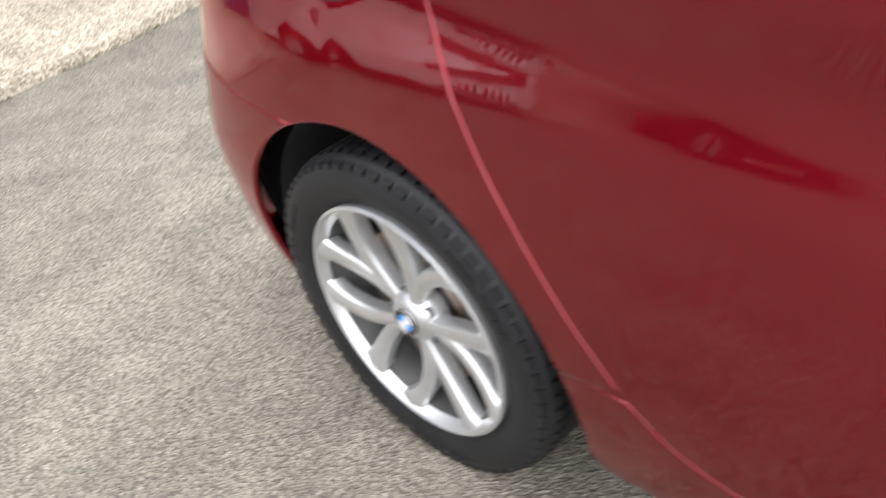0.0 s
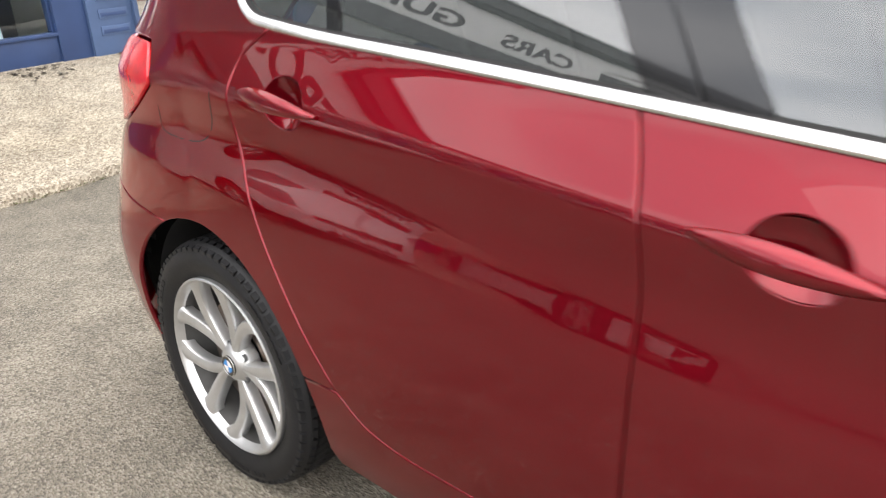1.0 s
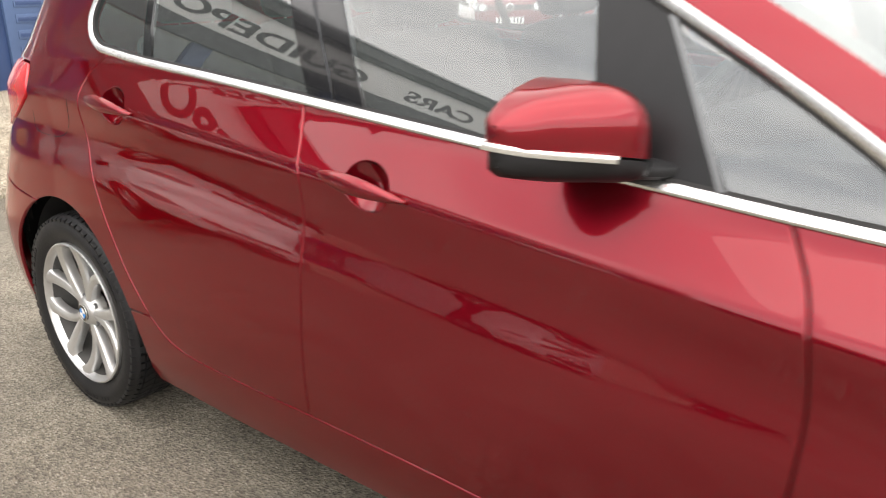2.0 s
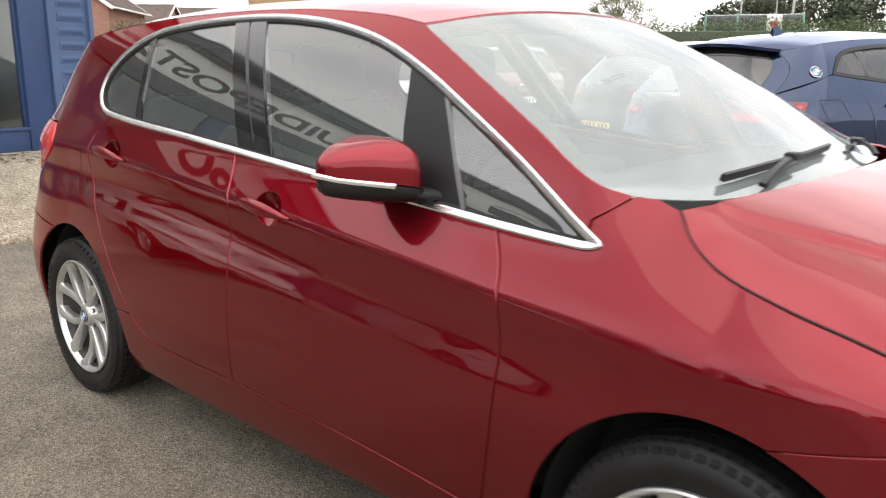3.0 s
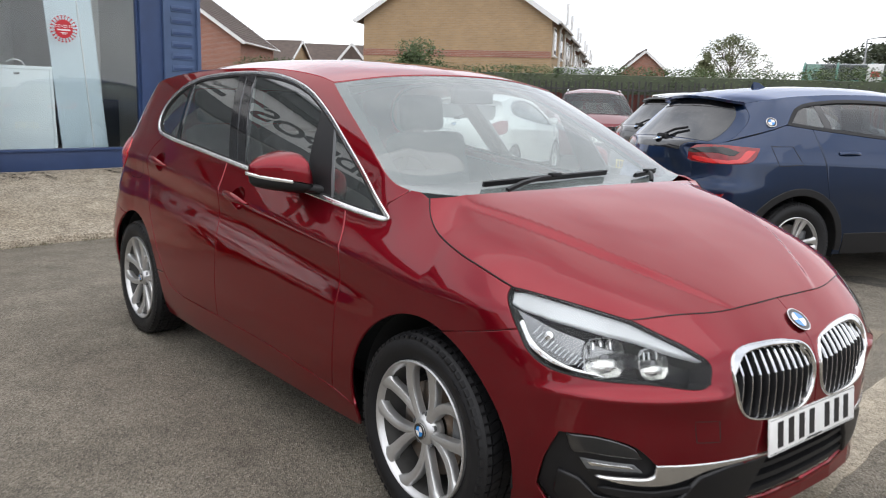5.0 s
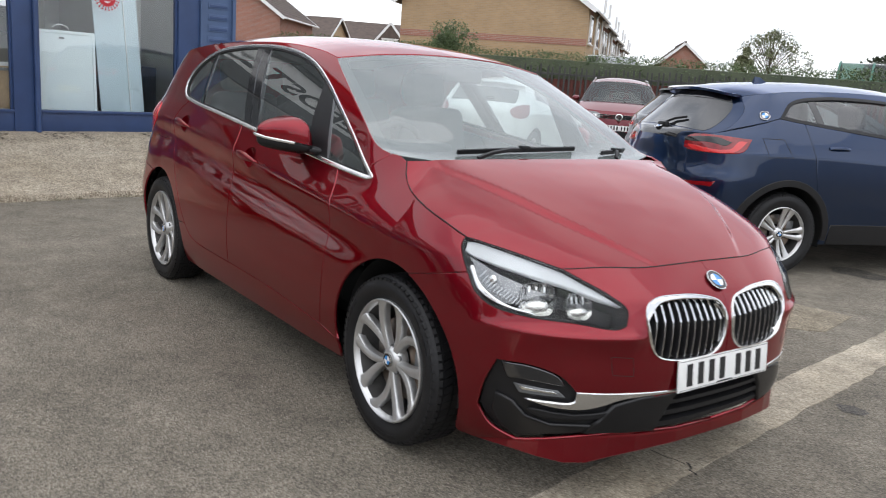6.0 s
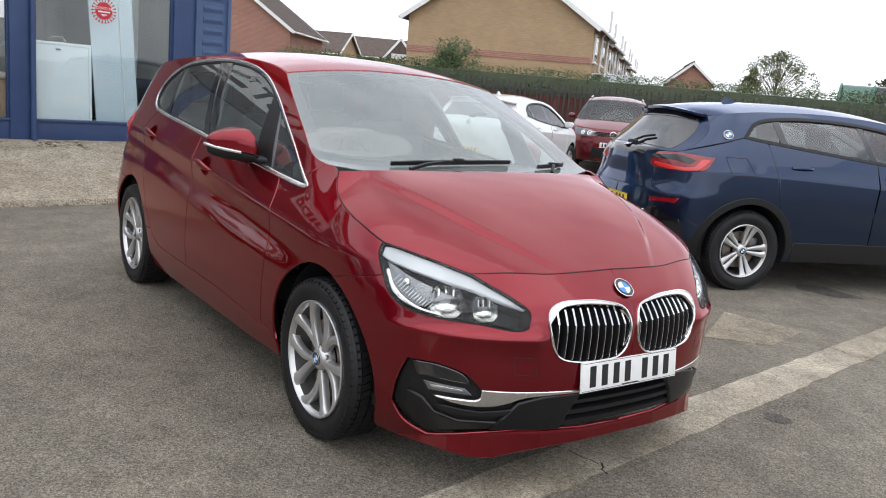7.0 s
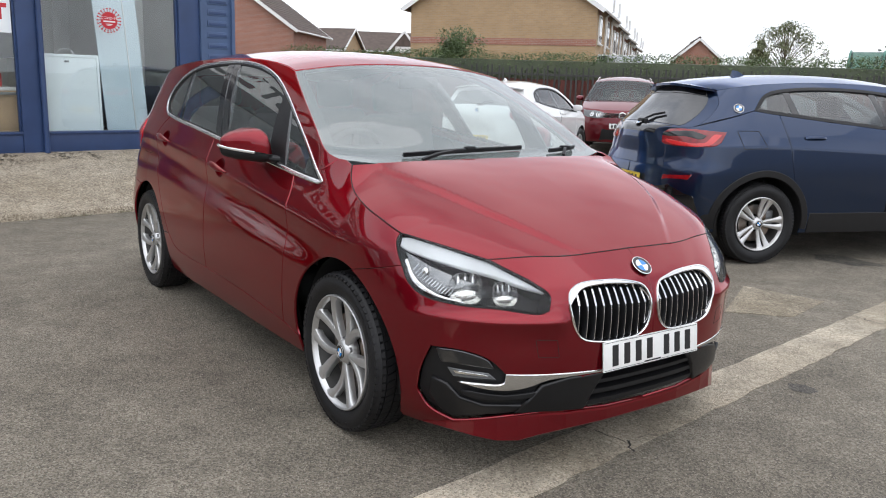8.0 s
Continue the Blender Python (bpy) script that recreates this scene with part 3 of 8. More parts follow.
def wheel(parent, m, R=0.327, rim=0.232, width=0.205, style="v", turn=0.0):
    """A wheel whose outer face looks to -y: tyre with tread, rim, spokes, hub cap, bolts, brake disc."""
    w = thing("wheel", "", "")
    for key in ("label", "category"):
        if key in w:
            del w[key]
    w.parent, w.matrix_basis = parent, m
    t = part("tyre", tyre_mesh(R, rim, width), M["rubber"], w, "black road tyre")
    part("tread", tread_mesh(R, width), M["rubber"], t)
    for a0 in (0.4, 2.5, 4.6):
        for i in range(7):
            a = a0 + i * 0.075 + (0.05 if i > 3 else 0)
            part("sidewall_mark", box((0.016, 0.002, 0.012), (0, 0, 0), 0), M["rubber"], t, at=Matrix.Rotation(-a, 4, "Y") @ Matrix.Translation((rim + (R - rim) * 0.58, -width / 2 * 1.022, 0)) @ Matrix.Rotation(math.pi / 2, 4, "Y"))
    h = width / 2
    rr = rim
    barrel = [(rr + 0.003, -h * 0.80), (rr + 0.004, -h * 0.95), (rr - 0.001, -h * 0.98), (rr - 0.005, -h * 0.96), (rr - 0.008, -h * 0.90), (rr - 0.012, -h * 0.85), (rr - 0.016, -h * 0.76), (rr - 0.014, -h * 0.76)]
    inner = [(rr - 0.0162, -h * 0.77), (rr - 0.020, -h * 0.5), (rr - 0.030, -h * 0.2), (rr - 0.034, h * 0.5), (rr - 0.01, h * 0.85), (rr + 0.003, h * 0.8)]
    r_ob = part("rim", fixed(lathe(barrel, 72, "y")), M["alloy"], w, "silver alloy rim")
    part("barrel", fixed(lathe(inner, 72, "y")), M["barrel"], r_ob)
    y_rim, y_hub = -h * 0.935, -h * 0.76
    rot = Matrix.Rotation(turn, 4, "Y")
    if style == "v":
        for i in range(5):
            c = math.pi / 2 + 2 * math.pi * i / 5
            for e in (-1, 1):
                v, f = spoke_mesh(0.038, rr - 0.003, c + e * 0.58 + 0.10, c + e * 0.222, 0.025, 0.046, y_hub + 0.004, y_rim, thick=0.034, bend=0.045 + e * 0.03, k=16, flare=0.034)
                part("spoke", fixed((v, f)), M["alloy"], r_ob, at=rot)
    else:
        for i in range(5):
            c = math.pi / 2 + 2 * math.pi * i / 5
            for e in (-1, 1):
                v, f = spoke_mesh(0.050, rr - 0.004, c + e * 0.22, c + e * 0.150, 0.022, 0.052, y_hub + 0.004, y_rim, bend=0.0, flare=0.034, k=10)
                part("spoke", fixed((v, f)), M["alloy"], r_ob, at=rot)
    hub = [(0.0005, y_hub - 0.004), (0.034, y_hub - 0.004), (0.040, y_hub - 0.001), (0.046, y_hub + 0.006), (0.052, y_hub + 0.012), (0.058, y_hub + 0.020), (0.058, y_hub + 0.05)]
    part("hub", fixed(lathe(hub, 40, "y")), M["alloy"], r_ob)
    for i in range(5):
        a = math.pi / 2 + 2 * math.pi * i / 5 + 0.06
        p = Vector((0.051 * math.cos(a), y_hub + 0.010, 0.051 * math.sin(a)))
        part("bolt", fixed(lathe([(0.0105, 0.008), (0.0105, 0.000), (0.008, -0.001), (0.008, 0.006), (0.0005, 0.006)], 12, "y")), M["lamp_grey"], r_ob, at=rot @ Matrix.Translation(p))
    roundel(w, Matrix.Translation((0, y_hub - 0.006, 0)) @ Matrix.Rotation(math.pi / 2, 4, "X"), 0.027, "hub_cap")
    d = part("brake_disc", fixed(lathe([(0.07, -0.005), (0.075, -0.03), (0.155, -0.03), (0.155, -0.008), (0.07, -0.008)], 48, "y")), M["disc"], w)
    part("caliper", smooth_bm(box((0.07, 0.07, 0.15), (0.135, 0.0, 0.03), 0.012)), M["lamp_grey"], w)
    part("wheel_back", fixed(lathe([(0.0005, h * 0.4), (rr - 0.03, h * 0.4)], 40, "y")), M["matt_black"], w)
    return w


def arch(cx, a0, a1, r=0.385, cz=0.325, n=20):
    return [(cx + r * math.cos(radians(a)), cz + r * math.sin(radians(a))) for a in np.linspace(a0, a1, n)]

# ---- the red car, nose towards +x, its right-hand side at y < 0 ----
red_car = thing("red_car", "metallic red five-door hatchback parked on the asphalt forecourt", "car")
B = RED_SHAPE.at
ARCH = 0.386

A_LINE = curve_through([(0.800, 0.986), (0.848, 0.89), (0.866, 0.74), (0.858, 0.58), (0.836, 0.43), (0.812, 0.318)], 5)
B_LINE = curve_through([(-0.225, 1.074), (-0.188, 0.96), (-0.180, 0.80), (-0.185, 0.60), (-0.200, 0.362)], 5)
R_LINE = curve_through([(-1.050, 1.146), (-1.120, 1.09), (-1.138, 1.00), (-1.112, 0.88), (-1.065, 0.765), (-1.000, 0.655), (-0.925, 0.545), (-0.850, 0.447)], 5)
SILL_R = curve_through([(-0.850, 0.447), (-0.785, 0.395), (-0.70, 0.370), (-0.50, 0.362), (-0.20, 0.362)], 5)
SILL_F = curve_through([(-0.20, 0.362), (0.28, 0.356), (0.60, 0.336), (0.812, 0.318)], 5)
BELT_R = curve_through([(-1.050, 1.146), (-0.90, 1.130), (-0.56, 1.103), (-0.225, 1.074)], 5)
BELT_F = curve_through([(-0.225, 1.074), (0.14, 1.042), (0.57, 1.006), (0.800, 0.986)], 5)
DLO_TOP = curve_through([(1.030, 1.008), (0.84, 1.130), (0.62, 1.250), (0.465, 1.327), (0.26, 1.408), (0.05, 1.456), (-0.16, 1.481), (-0.37, 1.489), (-0.67, 1.478),
                         (-0.89, 1.452), (-1.045, 1.395), (-1.145, 1.318), (-1.180, 1.245), (-1.160, 1.188), (-1.110, 1.156), (-1.050, 1.146)], 5)
DLO_FRONT = curve_through([(0.800, 0.986), (0.95, 0.976), (1.045, 0.974), (1.064, 0.984), (1.030, 1.008)], 5)
DLO = DLO_TOP[:-1] + BELT_R[:-1] + BELT_F[:-1] + DLO_FRONT[:-1]
WS_EDGE = curve_through([(1.105, 1.083), (1.02, 1.105), (0.83, 1.213), (0.60, 1.335), (0.390, 1.443)], 6)
ROOF_EDGE = curve_through([(0.390, 1.443), (0.25, 1.468), (-0.05, 1.496), (-0.36, 1.505), (-0.80, 1.497), (-1.20, 1.468), (-1.48, 1.428), (-1.66, 1.385)], 5)
SHUT = curve_through([(1.200, 1.064), (1.238, 1.015), (1.310, 0.967), (1.430, 0.932), (1.560, 0.900), (1.672, 0.866)], 5)
LAMP_TOP = curve_through([(1.672, 0.866), (1.715, 0.862), (1.86, 0.838), (2.022, 0.800)], 5)
BONNET_FRONT = curve_through([(2.022, 0.800), (2.16, 0.806), (2.33, 0.802), (2.50, 0.804), (2.70, 0.806)], 6)
LAMP_REAR = curve_through([(1.716, 0.757), (1.690, 0.80), (1.668, 0.845), (1.672, 0.866)], 4)
LAMP_LOW = curve_through([(1.716, 0.757), (1.75, 0.705), (1.81, 0.668), (1.92, 0.651), (2.07, 0.645), (2.205, 0.630), (2.236, 0.640)], 5)
LAMP_FRONT = curve_through([(2.236, 0.640), (2.240, 0.690), (2.18, 0.733), (2.10, 0.768), (2.022, 0.800)], 5)
WING_SEAM = curve_through([(1.450, 0.6935), (1.60, 0.728), (1.716, 0.757)], 4)
TAIL_SEAM = curve_through([(-1.480, 0.683), (-1.65, 0.700), (-1.82, 0.725), (-2.10, 0.745), (-2.70, 0.755)], 4)


def reach(*lines):
    """Joins lines end to end into one outline."""
    out = []
    for l in lines:
        for p in l:
            if not out or math.dist(out[-1], p) > 2e-3:
                out.append(tuple(p))
    if math.dist(out[0], out[-1]) < 2e-3:
        out.pop()
    return out


WING = reach(A_LINE, [(0.955, 0.290)], arch(1.335, 185, 72.5, ARCH), WING_SEAM, LAMP_REAR, SHUT[::-1], [(1.150, 1.082), (1.108, 1.085)], [(1.03, 1.03), (1.03, 1.008)], DLO_FRONT[::-1])
DOOR_F = reach(B_LINE, SILL_F, A_LINE[::-1], BELT_F[::-1])
DOOR_R = reach(R_LINE, SILL_R, B_LINE[::-1], BELT_R[::-1])
SILL = reach([(-0.9660, 0.4390)], [(-0.850, 0.447)], SILL_R, SILL_F, [(0.955, 0.290)], arch(1.335, 186, 192, ARCH, n=3), [(0.945, 0.205), (0.60, 0.200), (-0.60, 0.195), (-0.945, 0.200)],
             arch(-1.335, -12, 16, ARCH, n=6))
FRAME = reach(R_LINE, arch(-1.335, 17.5, 112, ARCH), TAIL_SEAM[:9], [(-2.10, 0.86)], [(-1.74, 0.885), (-1.60, 0.945), (-1.478, 1.010), (-1.485, 1.055), (-1.53, 1.105), (-1.70, 1.11), (-1.86, 1.11)],
              [(-1.80, 1.20), (-1.72, 1.32), (-1.66, 1.385)], ROOF_EDGE[::-1], WS_EDGE[::-1], [(1.03, 1.03)], DLO_TOP)
BUMPER_R = reach(arch(-1.335, 114, 196, ARCH), [(-1.75, 0.20), (-2.10, 0.22), (-2.70, 0.24)], TAIL_SEAM[::-1])

for side, which in ((-1, "right"), (1, "left")):
    k = dict(side=side, gap=0.0020, soft=0.0030, line=lambda x: table(RED_SHAPE.crease, x))
    part("front_wing", sheet(WING, B, 0.028, **k), M["red_paint"], red_car)
    def bowl_hole(x0, z0, slope=-0.10):
        return [(x0 + 0.006 + 0.060 * math.cos(q), z0 + slope * (0.006 + 0.060 * math.cos(q)) + 0.001 + 0.045 * math.sin(q)) for q in np.linspace(0, 2 * math.pi, 36, endpoint=False)]
    fd = part("front_door", sheet(DOOR_F, B, 0.028, holes=[bowl_hole(0.008, 0.936)], **k), M["red_paint"], red_car)
    rd = part("rear_door", sheet(DOOR_R, B, 0.028, holes=[bowl_hole(-0.955, 1.018)], **k), M["red_paint"], red_car)
    part("sill", sheet(SILL, B, 0.03, **k), M["red_paint"], red_car)
    part("side_frame", sheet(FRAME, B, 0.03, **k), M["red_paint"], red_car)
    part("rear_bumper_side", sheet(BUMPER_R, B, 0.04, **k), M["red_paint"], red_car)

    # side windows with their black pillars
    inner = inset(DLO if area2(DLO) > 0 else DLO[::-1], 0.015)
    top = [p for p in DLO_TOP]

    def cut(x0, x1, slant0, slant1):
        """The window band between two slanting lines x = x0 + slant0 * (1.3 - z) and the like."""
        poly = list(inner)
        for x, s, keep in ((x0, slant0, 1), (x1, slant1, -1)):
            out = []
            for p, q in zip(poly, poly[1:] + poly[:1]):
                dp, dq = keep * (p[0] - x - s * (1.3 - p[1])), keep * (q[0] - x - s * (1.3 - q[1]))
                if dp >= 0:
                    out.append(p)
                if dp * dq < 0:
                    t = dp / (dp - dq)
                    out.append((p[0] + (q[0] - p[0]) * t, p[1] + (q[1] - p[1]) * t))
            poly = [p for i, p in enumerate(out) if math.dist(p, out[i - 1]) > 2e-3]
        return poly

    for name, mat, z0, z1, s0, s1, low, host in (
            ("quarter_window", "window", -1.5, -0.905, 0.0, 0.20, -0.011, red_car), ("rear_door_window", "window", -0.880, -0.345, 0.20, 0.62, -0.011, rd),
            ("front_door_window", "window", -0.195, 0.420, 0.62, 0.28, -0.011, fd), ("front_quarter_window", "window", 0.531, 1.5, 0.55, 0.0, -0.011, fd),
            ("quarter_divider", "gloss_black", -0.912, -0.872, 0.20, 0.20, -0.006, rd), ("pillar_cover", "gloss_black", -0.352, -0.275, 0.62, 0.62, -0.005, rd),
            ("pillar_cover", "gloss_black", -0.268, -0.188, 0.62, 0.62, -0.005, fd), ("mirror_sail", "plastic", 0.412, 0.532, 0.28, 0.55, -0.006, fd),
            ("sail_trim", "lamp_grey", 0.529, 0.542, 0.55, 0.55, -0.004, fd)):
        o = part(name, sheet(cut(z0, z1, s0, s1), B, 0.03, depth=0.004, soft=0.001, side=side, lift=low), M[mat], host, "tinted side window" if mat == "window" else "")
        if mat == "window":
            o.visible_shadow = False
    # bright surround
    loop = DLO if area2(DLO) > 0 else DLO[::-1]
    fl = 1 if side < 0 else -1
    pts3 = [B(*p) for p in loop]
    nor3 = [normal_of(B, *p) for p in loop]
    if side > 0:
        pts3, nor3 = [Vector((p.x, -p.y, p.z)) for p in pts3], [Vector((p.x, -p.y, p.z)) for p in nor3]
    sgn = 1 if side < 0 else -1
    prof = [(sgn * x, y) for x, y in ((0.002, -0.006), (0.002, 0.002), (-0.002, 0.0045), (-0.012, 0.0030), (-0.0165, -0.001), (-0.0165, -0.010))]
    part("window_surround", fixed(sweep(pts3, prof, nor3, closed=True)), M["satin"], red_car, "bright satin window surround")
    prof = [(sgn * x, y) for x, y in ((-0.0155, -0.014), (-0.0155, -0.002), (-0.024, -0.005), (-0.024, -0.014))]
    part("window_seal", fixed(sweep(pts3, prof, nor3, closed=True)), M["gap"], red_car)

    # door handles: a bowl in the panel and a bar over it
    for host, x0, z0, slope in ((fd, 0.008, 0.936, -0.10), (rd, -0.955, 1.018, -0.10)):
        L = 0.245

        def hn(u, v, x0=x0, z0=z0, slope=slope):
            s = x0 + u
            return s, z0 + slope * u + v
        bowl_v, bowl_f = [], []
        rings, segs = 7, 28
        for r in range(rings):
            for a in range(segs):
                q = 2 * math.pi * a / segs
                rad = 1 - r / (rings - 1)
                s, z = hn(0.006 + 0.066 * rad * math.cos(q), 0.001 + 0.045 * rad * math.sin(q))
                n = normal_of(B, s, z)
                p = B(s, z) + n * (-0.002 - 0.030 * (1 - rad ** 2.6))
                bowl_v.append(p if side < 0 else Vector((p.x, -p.y, p.z)))
        for r in range(rings - 1):
            for a in range(segs):
                c = (a + 1) % segs
                q = (r * segs + a, r * segs + c, (r + 1) * segs + c, (r + 1) * segs + a)
                bowl_f.append(q if side < 0 else q[::-1])
        bm = bmesh.new()
        vs = [bm.verts.new(tuple(p)) for p in bowl_v]
        for q in bowl_f:
            bm.faces.new([vs[i] for i in q])
        bowl = part("handle_bowl", smooth_bm(bm), M["red_paint"], host)
        path, ups, wid = [], [], []
        for i in range(17):
            t = i / 16
            s, z = hn(-L / 2 + L * t, 0.0)
            n = normal_of(B, s, z)
            p = B(s, z) + n * (0.002 + 0.026 * math.sin(math.pi * min(1, max(0, t))) ** 0.55)
            w = 0.002 + 0.0175 * math.sin(math.pi * (0.03 + 0.94 * t)) ** 0.85 * (1.08 - 0.25 * t)
            path.append(p), ups.append(n), wid.append(w)
        hv, hf = [], []
        k2 = 10
        for i, (p, n, w) in enumerate(zip(path, ups, wid)):
            t = (path[min(i + 1, 16)] - path[max(i - 1, 0)]).normalized()
            c = n.cross(t).normalized()
            for j in range(k2):
                a = 2 * math.pi * j / k2
                q = p + c * (w * math.cos(a)) + n * (0.010 * math.sin(a) if math.sin(a) > 0 else 0.006 * math.sin(a))
                hv.append(q if side < 0 else Vector((q.x, -q.y, q.z)))
        for i in range(16):
            for j in range(k2):
                c = (j + 1) % k2
                hf.append((i * k2 + j, i * k2 + c, (i + 1) * k2 + c, (i + 1) * k2 + j))
        hf += [tuple(range(k2)), tuple(16 * k2 + j for j in range(k2))]
        part("door_handle", fixed((hv, hf)), M["red_paint"], host, "body-coloured pull handle")

    # tail lamp on the rear corner
    lampo = reach([(-1.485, 1.012), (-1.49, 1.05), (-1.535, 1.102), (-1.70, 1.107), (-1.95, 1.107), (-2.25, 1.07), (-2.25, 0.93), (-2.00, 0.89), (-1.745, 0.889), (-1.60, 0.948)])
    part("tail_lamp", sheet(lampo, B, 0.03, side=side, gap=0.002, lift=0.003), M["red_lens"], red_car, "red tail lamp")
    # fuel flap seam
    if side < 0:
        flap = curve_through([(-1.462, 0.965), (-1.46, 0.915), (-1.40, 0.900), (-1.27, 0.908), (-1.225, 0.945), (-1.205, 1.02)], 5)
        p3, n3 = [B(*p) for p in flap], [normal_of(B, *p) for p in flap]
        part("fuel_flap_seam", fixed(sweep(p3, [(-0.0014, 0.0004), (0.0014, 0.0004), (0.0014, -0.003), (-0.0014, -0.003)], n3)), M["gap"], red_car)

# bonnet between the shut lines
def mirror3(p):
    return Vector((p.x, -p.y, p.z))


side_r = along([B(*p) for p in (SHUT + LAMP_TOP[1:])])
front_half = [B(*p) for p in BONNET_FRONT]
front_c = along(front_half + [mirror3(p) for p in front_half[-2::-1]])
rear_half = curve_through([tuple(B(1.200, 1.064)), (1.240, -0.60, 1.070), (1.280, -0.30, 1.078), (1.290, 0.0, 1.080)], 5)
rear_c = along([Vector(p) for p in rear_half] + [mirror3(Vector(p)) for p in rear_half[-2::-1]])


bonnet_flat = coons(rear_c, front_c, side_r, lambda v: mirror3(side_r(v)))


def bonnet_bulge(u, v):
    a = abs(2 * u - 1)
    p, r0, f0 = bonnet_flat(u, v), rear_c(u), front_c(u)
    k = min(1.0, max(0.0, (p.x - r0.x) / (f0.x - r0.x)))
    crown = (r0.z + (f0.z - r0.z) * k + 0.100 * k * (1 - k) - p.z) * (1 - a ** 6)
    edge = 0.86 - 0.46 * v
    t = min(1, max(0, (edge - a) / 0.058 + 0.5))
    ridge = 0.0145 * (t * t * (3 - 2 * t)) * math.sin(math.pi * min(1, max(0, v * 0.92 + 0.05))) ** 0.7
    return Vector((0, 0, crown + ridge))


bonnet_fn = coons(rear_c, front_c, side_r, lambda v: mirror3(side_r(v)), bonnet_bulge)
part("bonnet", patch(bonnet_fn, 128, 56, flip=True, depth=0.014), M["red_paint"], red_car, "red bonnet with two raised creases")
for side in (-1, 1):
    mir = (lambda p: p) if side < 0 else mirror3
    for line in (BONNET_FRONT, SHUT):
        rows = [(mir(B(*p)), mir(normal_of(B, min(p[0], 2.699), p[1]))) for p in line]
        part("shut_line", fixed(sweep([r[0] for r in rows], [(-0.0016, 0.0014), (0.0016, 0.0014), (0.0016, -0.003), (-0.0016, -0.003)], [r[1] for r in rows])), M["gap"], red_car)

# windscreen
ws_side = along([B(*p) for p in WS_EDGE])
ws_low_half = curve_through([tuple(B(1.105, 1.083)), (1.19, -0.55, 1.064), (1.235, -0.28, 1.068), (1.25, 0.0, 1.070)], 5)
ws_low = along([Vector(p) for p in ws_low_half] + [mirror3(Vector(p)) for p in ws_low_half[-2::-1]])
ws_top_half = curve_through([tuple(B(0.390, 1.443)), (0.425, -0.40, 1.474), (0.445, -0.20, 1.488), (0.452, 0.0, 1.492)], 5)
ws_top = along([Vector(p) for p in ws_top_half] + [mirror3(Vector(p)) for p in ws_top_half[-2::-1]])
ws_fn = coons(ws_low, ws_top, ws_side, lambda v: mirror3(ws_side(v)), lambda u, v: Vector((0.4, 0, 0.9)) * 0.030 * math.sin(math.pi * min(1, max(0, v))) * (1 - abs(2 * u - 1) ** 3))
o = part("windscreen", patch(ws_fn, 40, 30, flip=False, lift=-0.004, depth=0.004), M["screen"], red_car, "clear laminated windscreen")
o.visible_shadow = False
for u0, u1, v0, v1 in ((0.0, 0.035, 0, 1), (0.965, 1.0, 0, 1), (0.035, 0.965, 0.0, 0.075), (0.035, 0.965, 0.955, 1.0)):
    part("screen_border", patch(ws_fn, 24, 24, lift=-0.007, u0=u0, u1=u1, v0=v0, v1=v1), M["gap"], red_car, "black ceramic border of the windscreen")

# roof
roof_side = along([B(*p) for p in ROOF_EDGE])
roof_back_half = curve_through([tuple(B(-1.66, 1.385)), (-1.80, -0.35, 1.430), (-1.84, 0.0, 1.440)], 5)
roof_back = along([Vector(p) for p in roof_back_half] + [mirror3(Vector(p)) for p in roof_back_half[-2::-1]])
roof_fn = coons(ws_top, roof_back, roof_side, lambda v: mirror3(roof_side(v)),
                lambda u, v: Vector((0, 0, 1)) * 0.013 * math.sin(math.pi * min(1, max(0, v))) ** 0.8 * (1 - abs(2 * u - 1) ** 3))
part("roof", patch(roof_fn, 40, 48, flip=False, depth=0.014), M["red_paint"], red_car)

# tailgate and rear window, closing the tail
tl = along([B(-1.66, 1.385), B(-1.75, 1.27), B(-1.95, 1.15), B(-2.22, 1.0), B(-2.15, 0.85), B(-2.12, 0.745)])
tg_low = along([B(-2.12, 0.745), B(-2.4, 0.75), B(-2.70, 0.755), mirror3(B(-2.4, 0.75)), mirror3(B(-2.12, 0.745))])
tg_fn = coons(roof_back, tg_low, tl, lambda v: mirror3(tl(v)), lambda u, v: Vector((-0.06, 0, 0)) * math.sin(math.pi * min(1, max(0, v))))
part("tailgate", patch(tg_fn, 24, 16, flip=False, depth=0.01), M["red_paint"], red_car)
part("rear_window", patch(tg_fn, 16, 10, flip=False, lift=0.004, u0=0.12, u1=0.88, v0=0.06, v1=0.42), M["gloss_black"], red_car)

# ---- nose of the red car ----
def facet_bowl(r, n=16, power=3.6):
    """A squarish lamp bowl of flat mirror facets with a raised rim."""
    bm = bmesh.new()
    rows = []
    for k, h in ((1.02, -0.024), (1.015, -0.001), (1.003, 0.000), (0.96, -0.012), (0.84, -0.024), (0.64, -0.038), (0.40, -0.046), (0.12, -0.048)):
        loop = []
        for j in range(n):
            a = 2 * math.pi * (j + 0.5) / n
            q = (abs(math.cos(a)) ** power + abs(math.sin(a)) ** power) ** (-1 / power)
            loop.append(bm.verts.new((r * k * q * math.cos(a), r * k * q * math.sin(a) * 0.94, h + 0.002 * (j % 2) * (k < 0.9))))
        rows.append(loop)
    for a, b in zip(rows, rows[1:]):
        for j in range(n):
            bm.faces.new((a[j], a[(j + 1) % n], b[(j + 1) % n], b[j]))
    bm.faces.new(rows[-1])
    bmesh.ops.recalc_face_normals(bm, faces=bm.faces[:])
    return bm



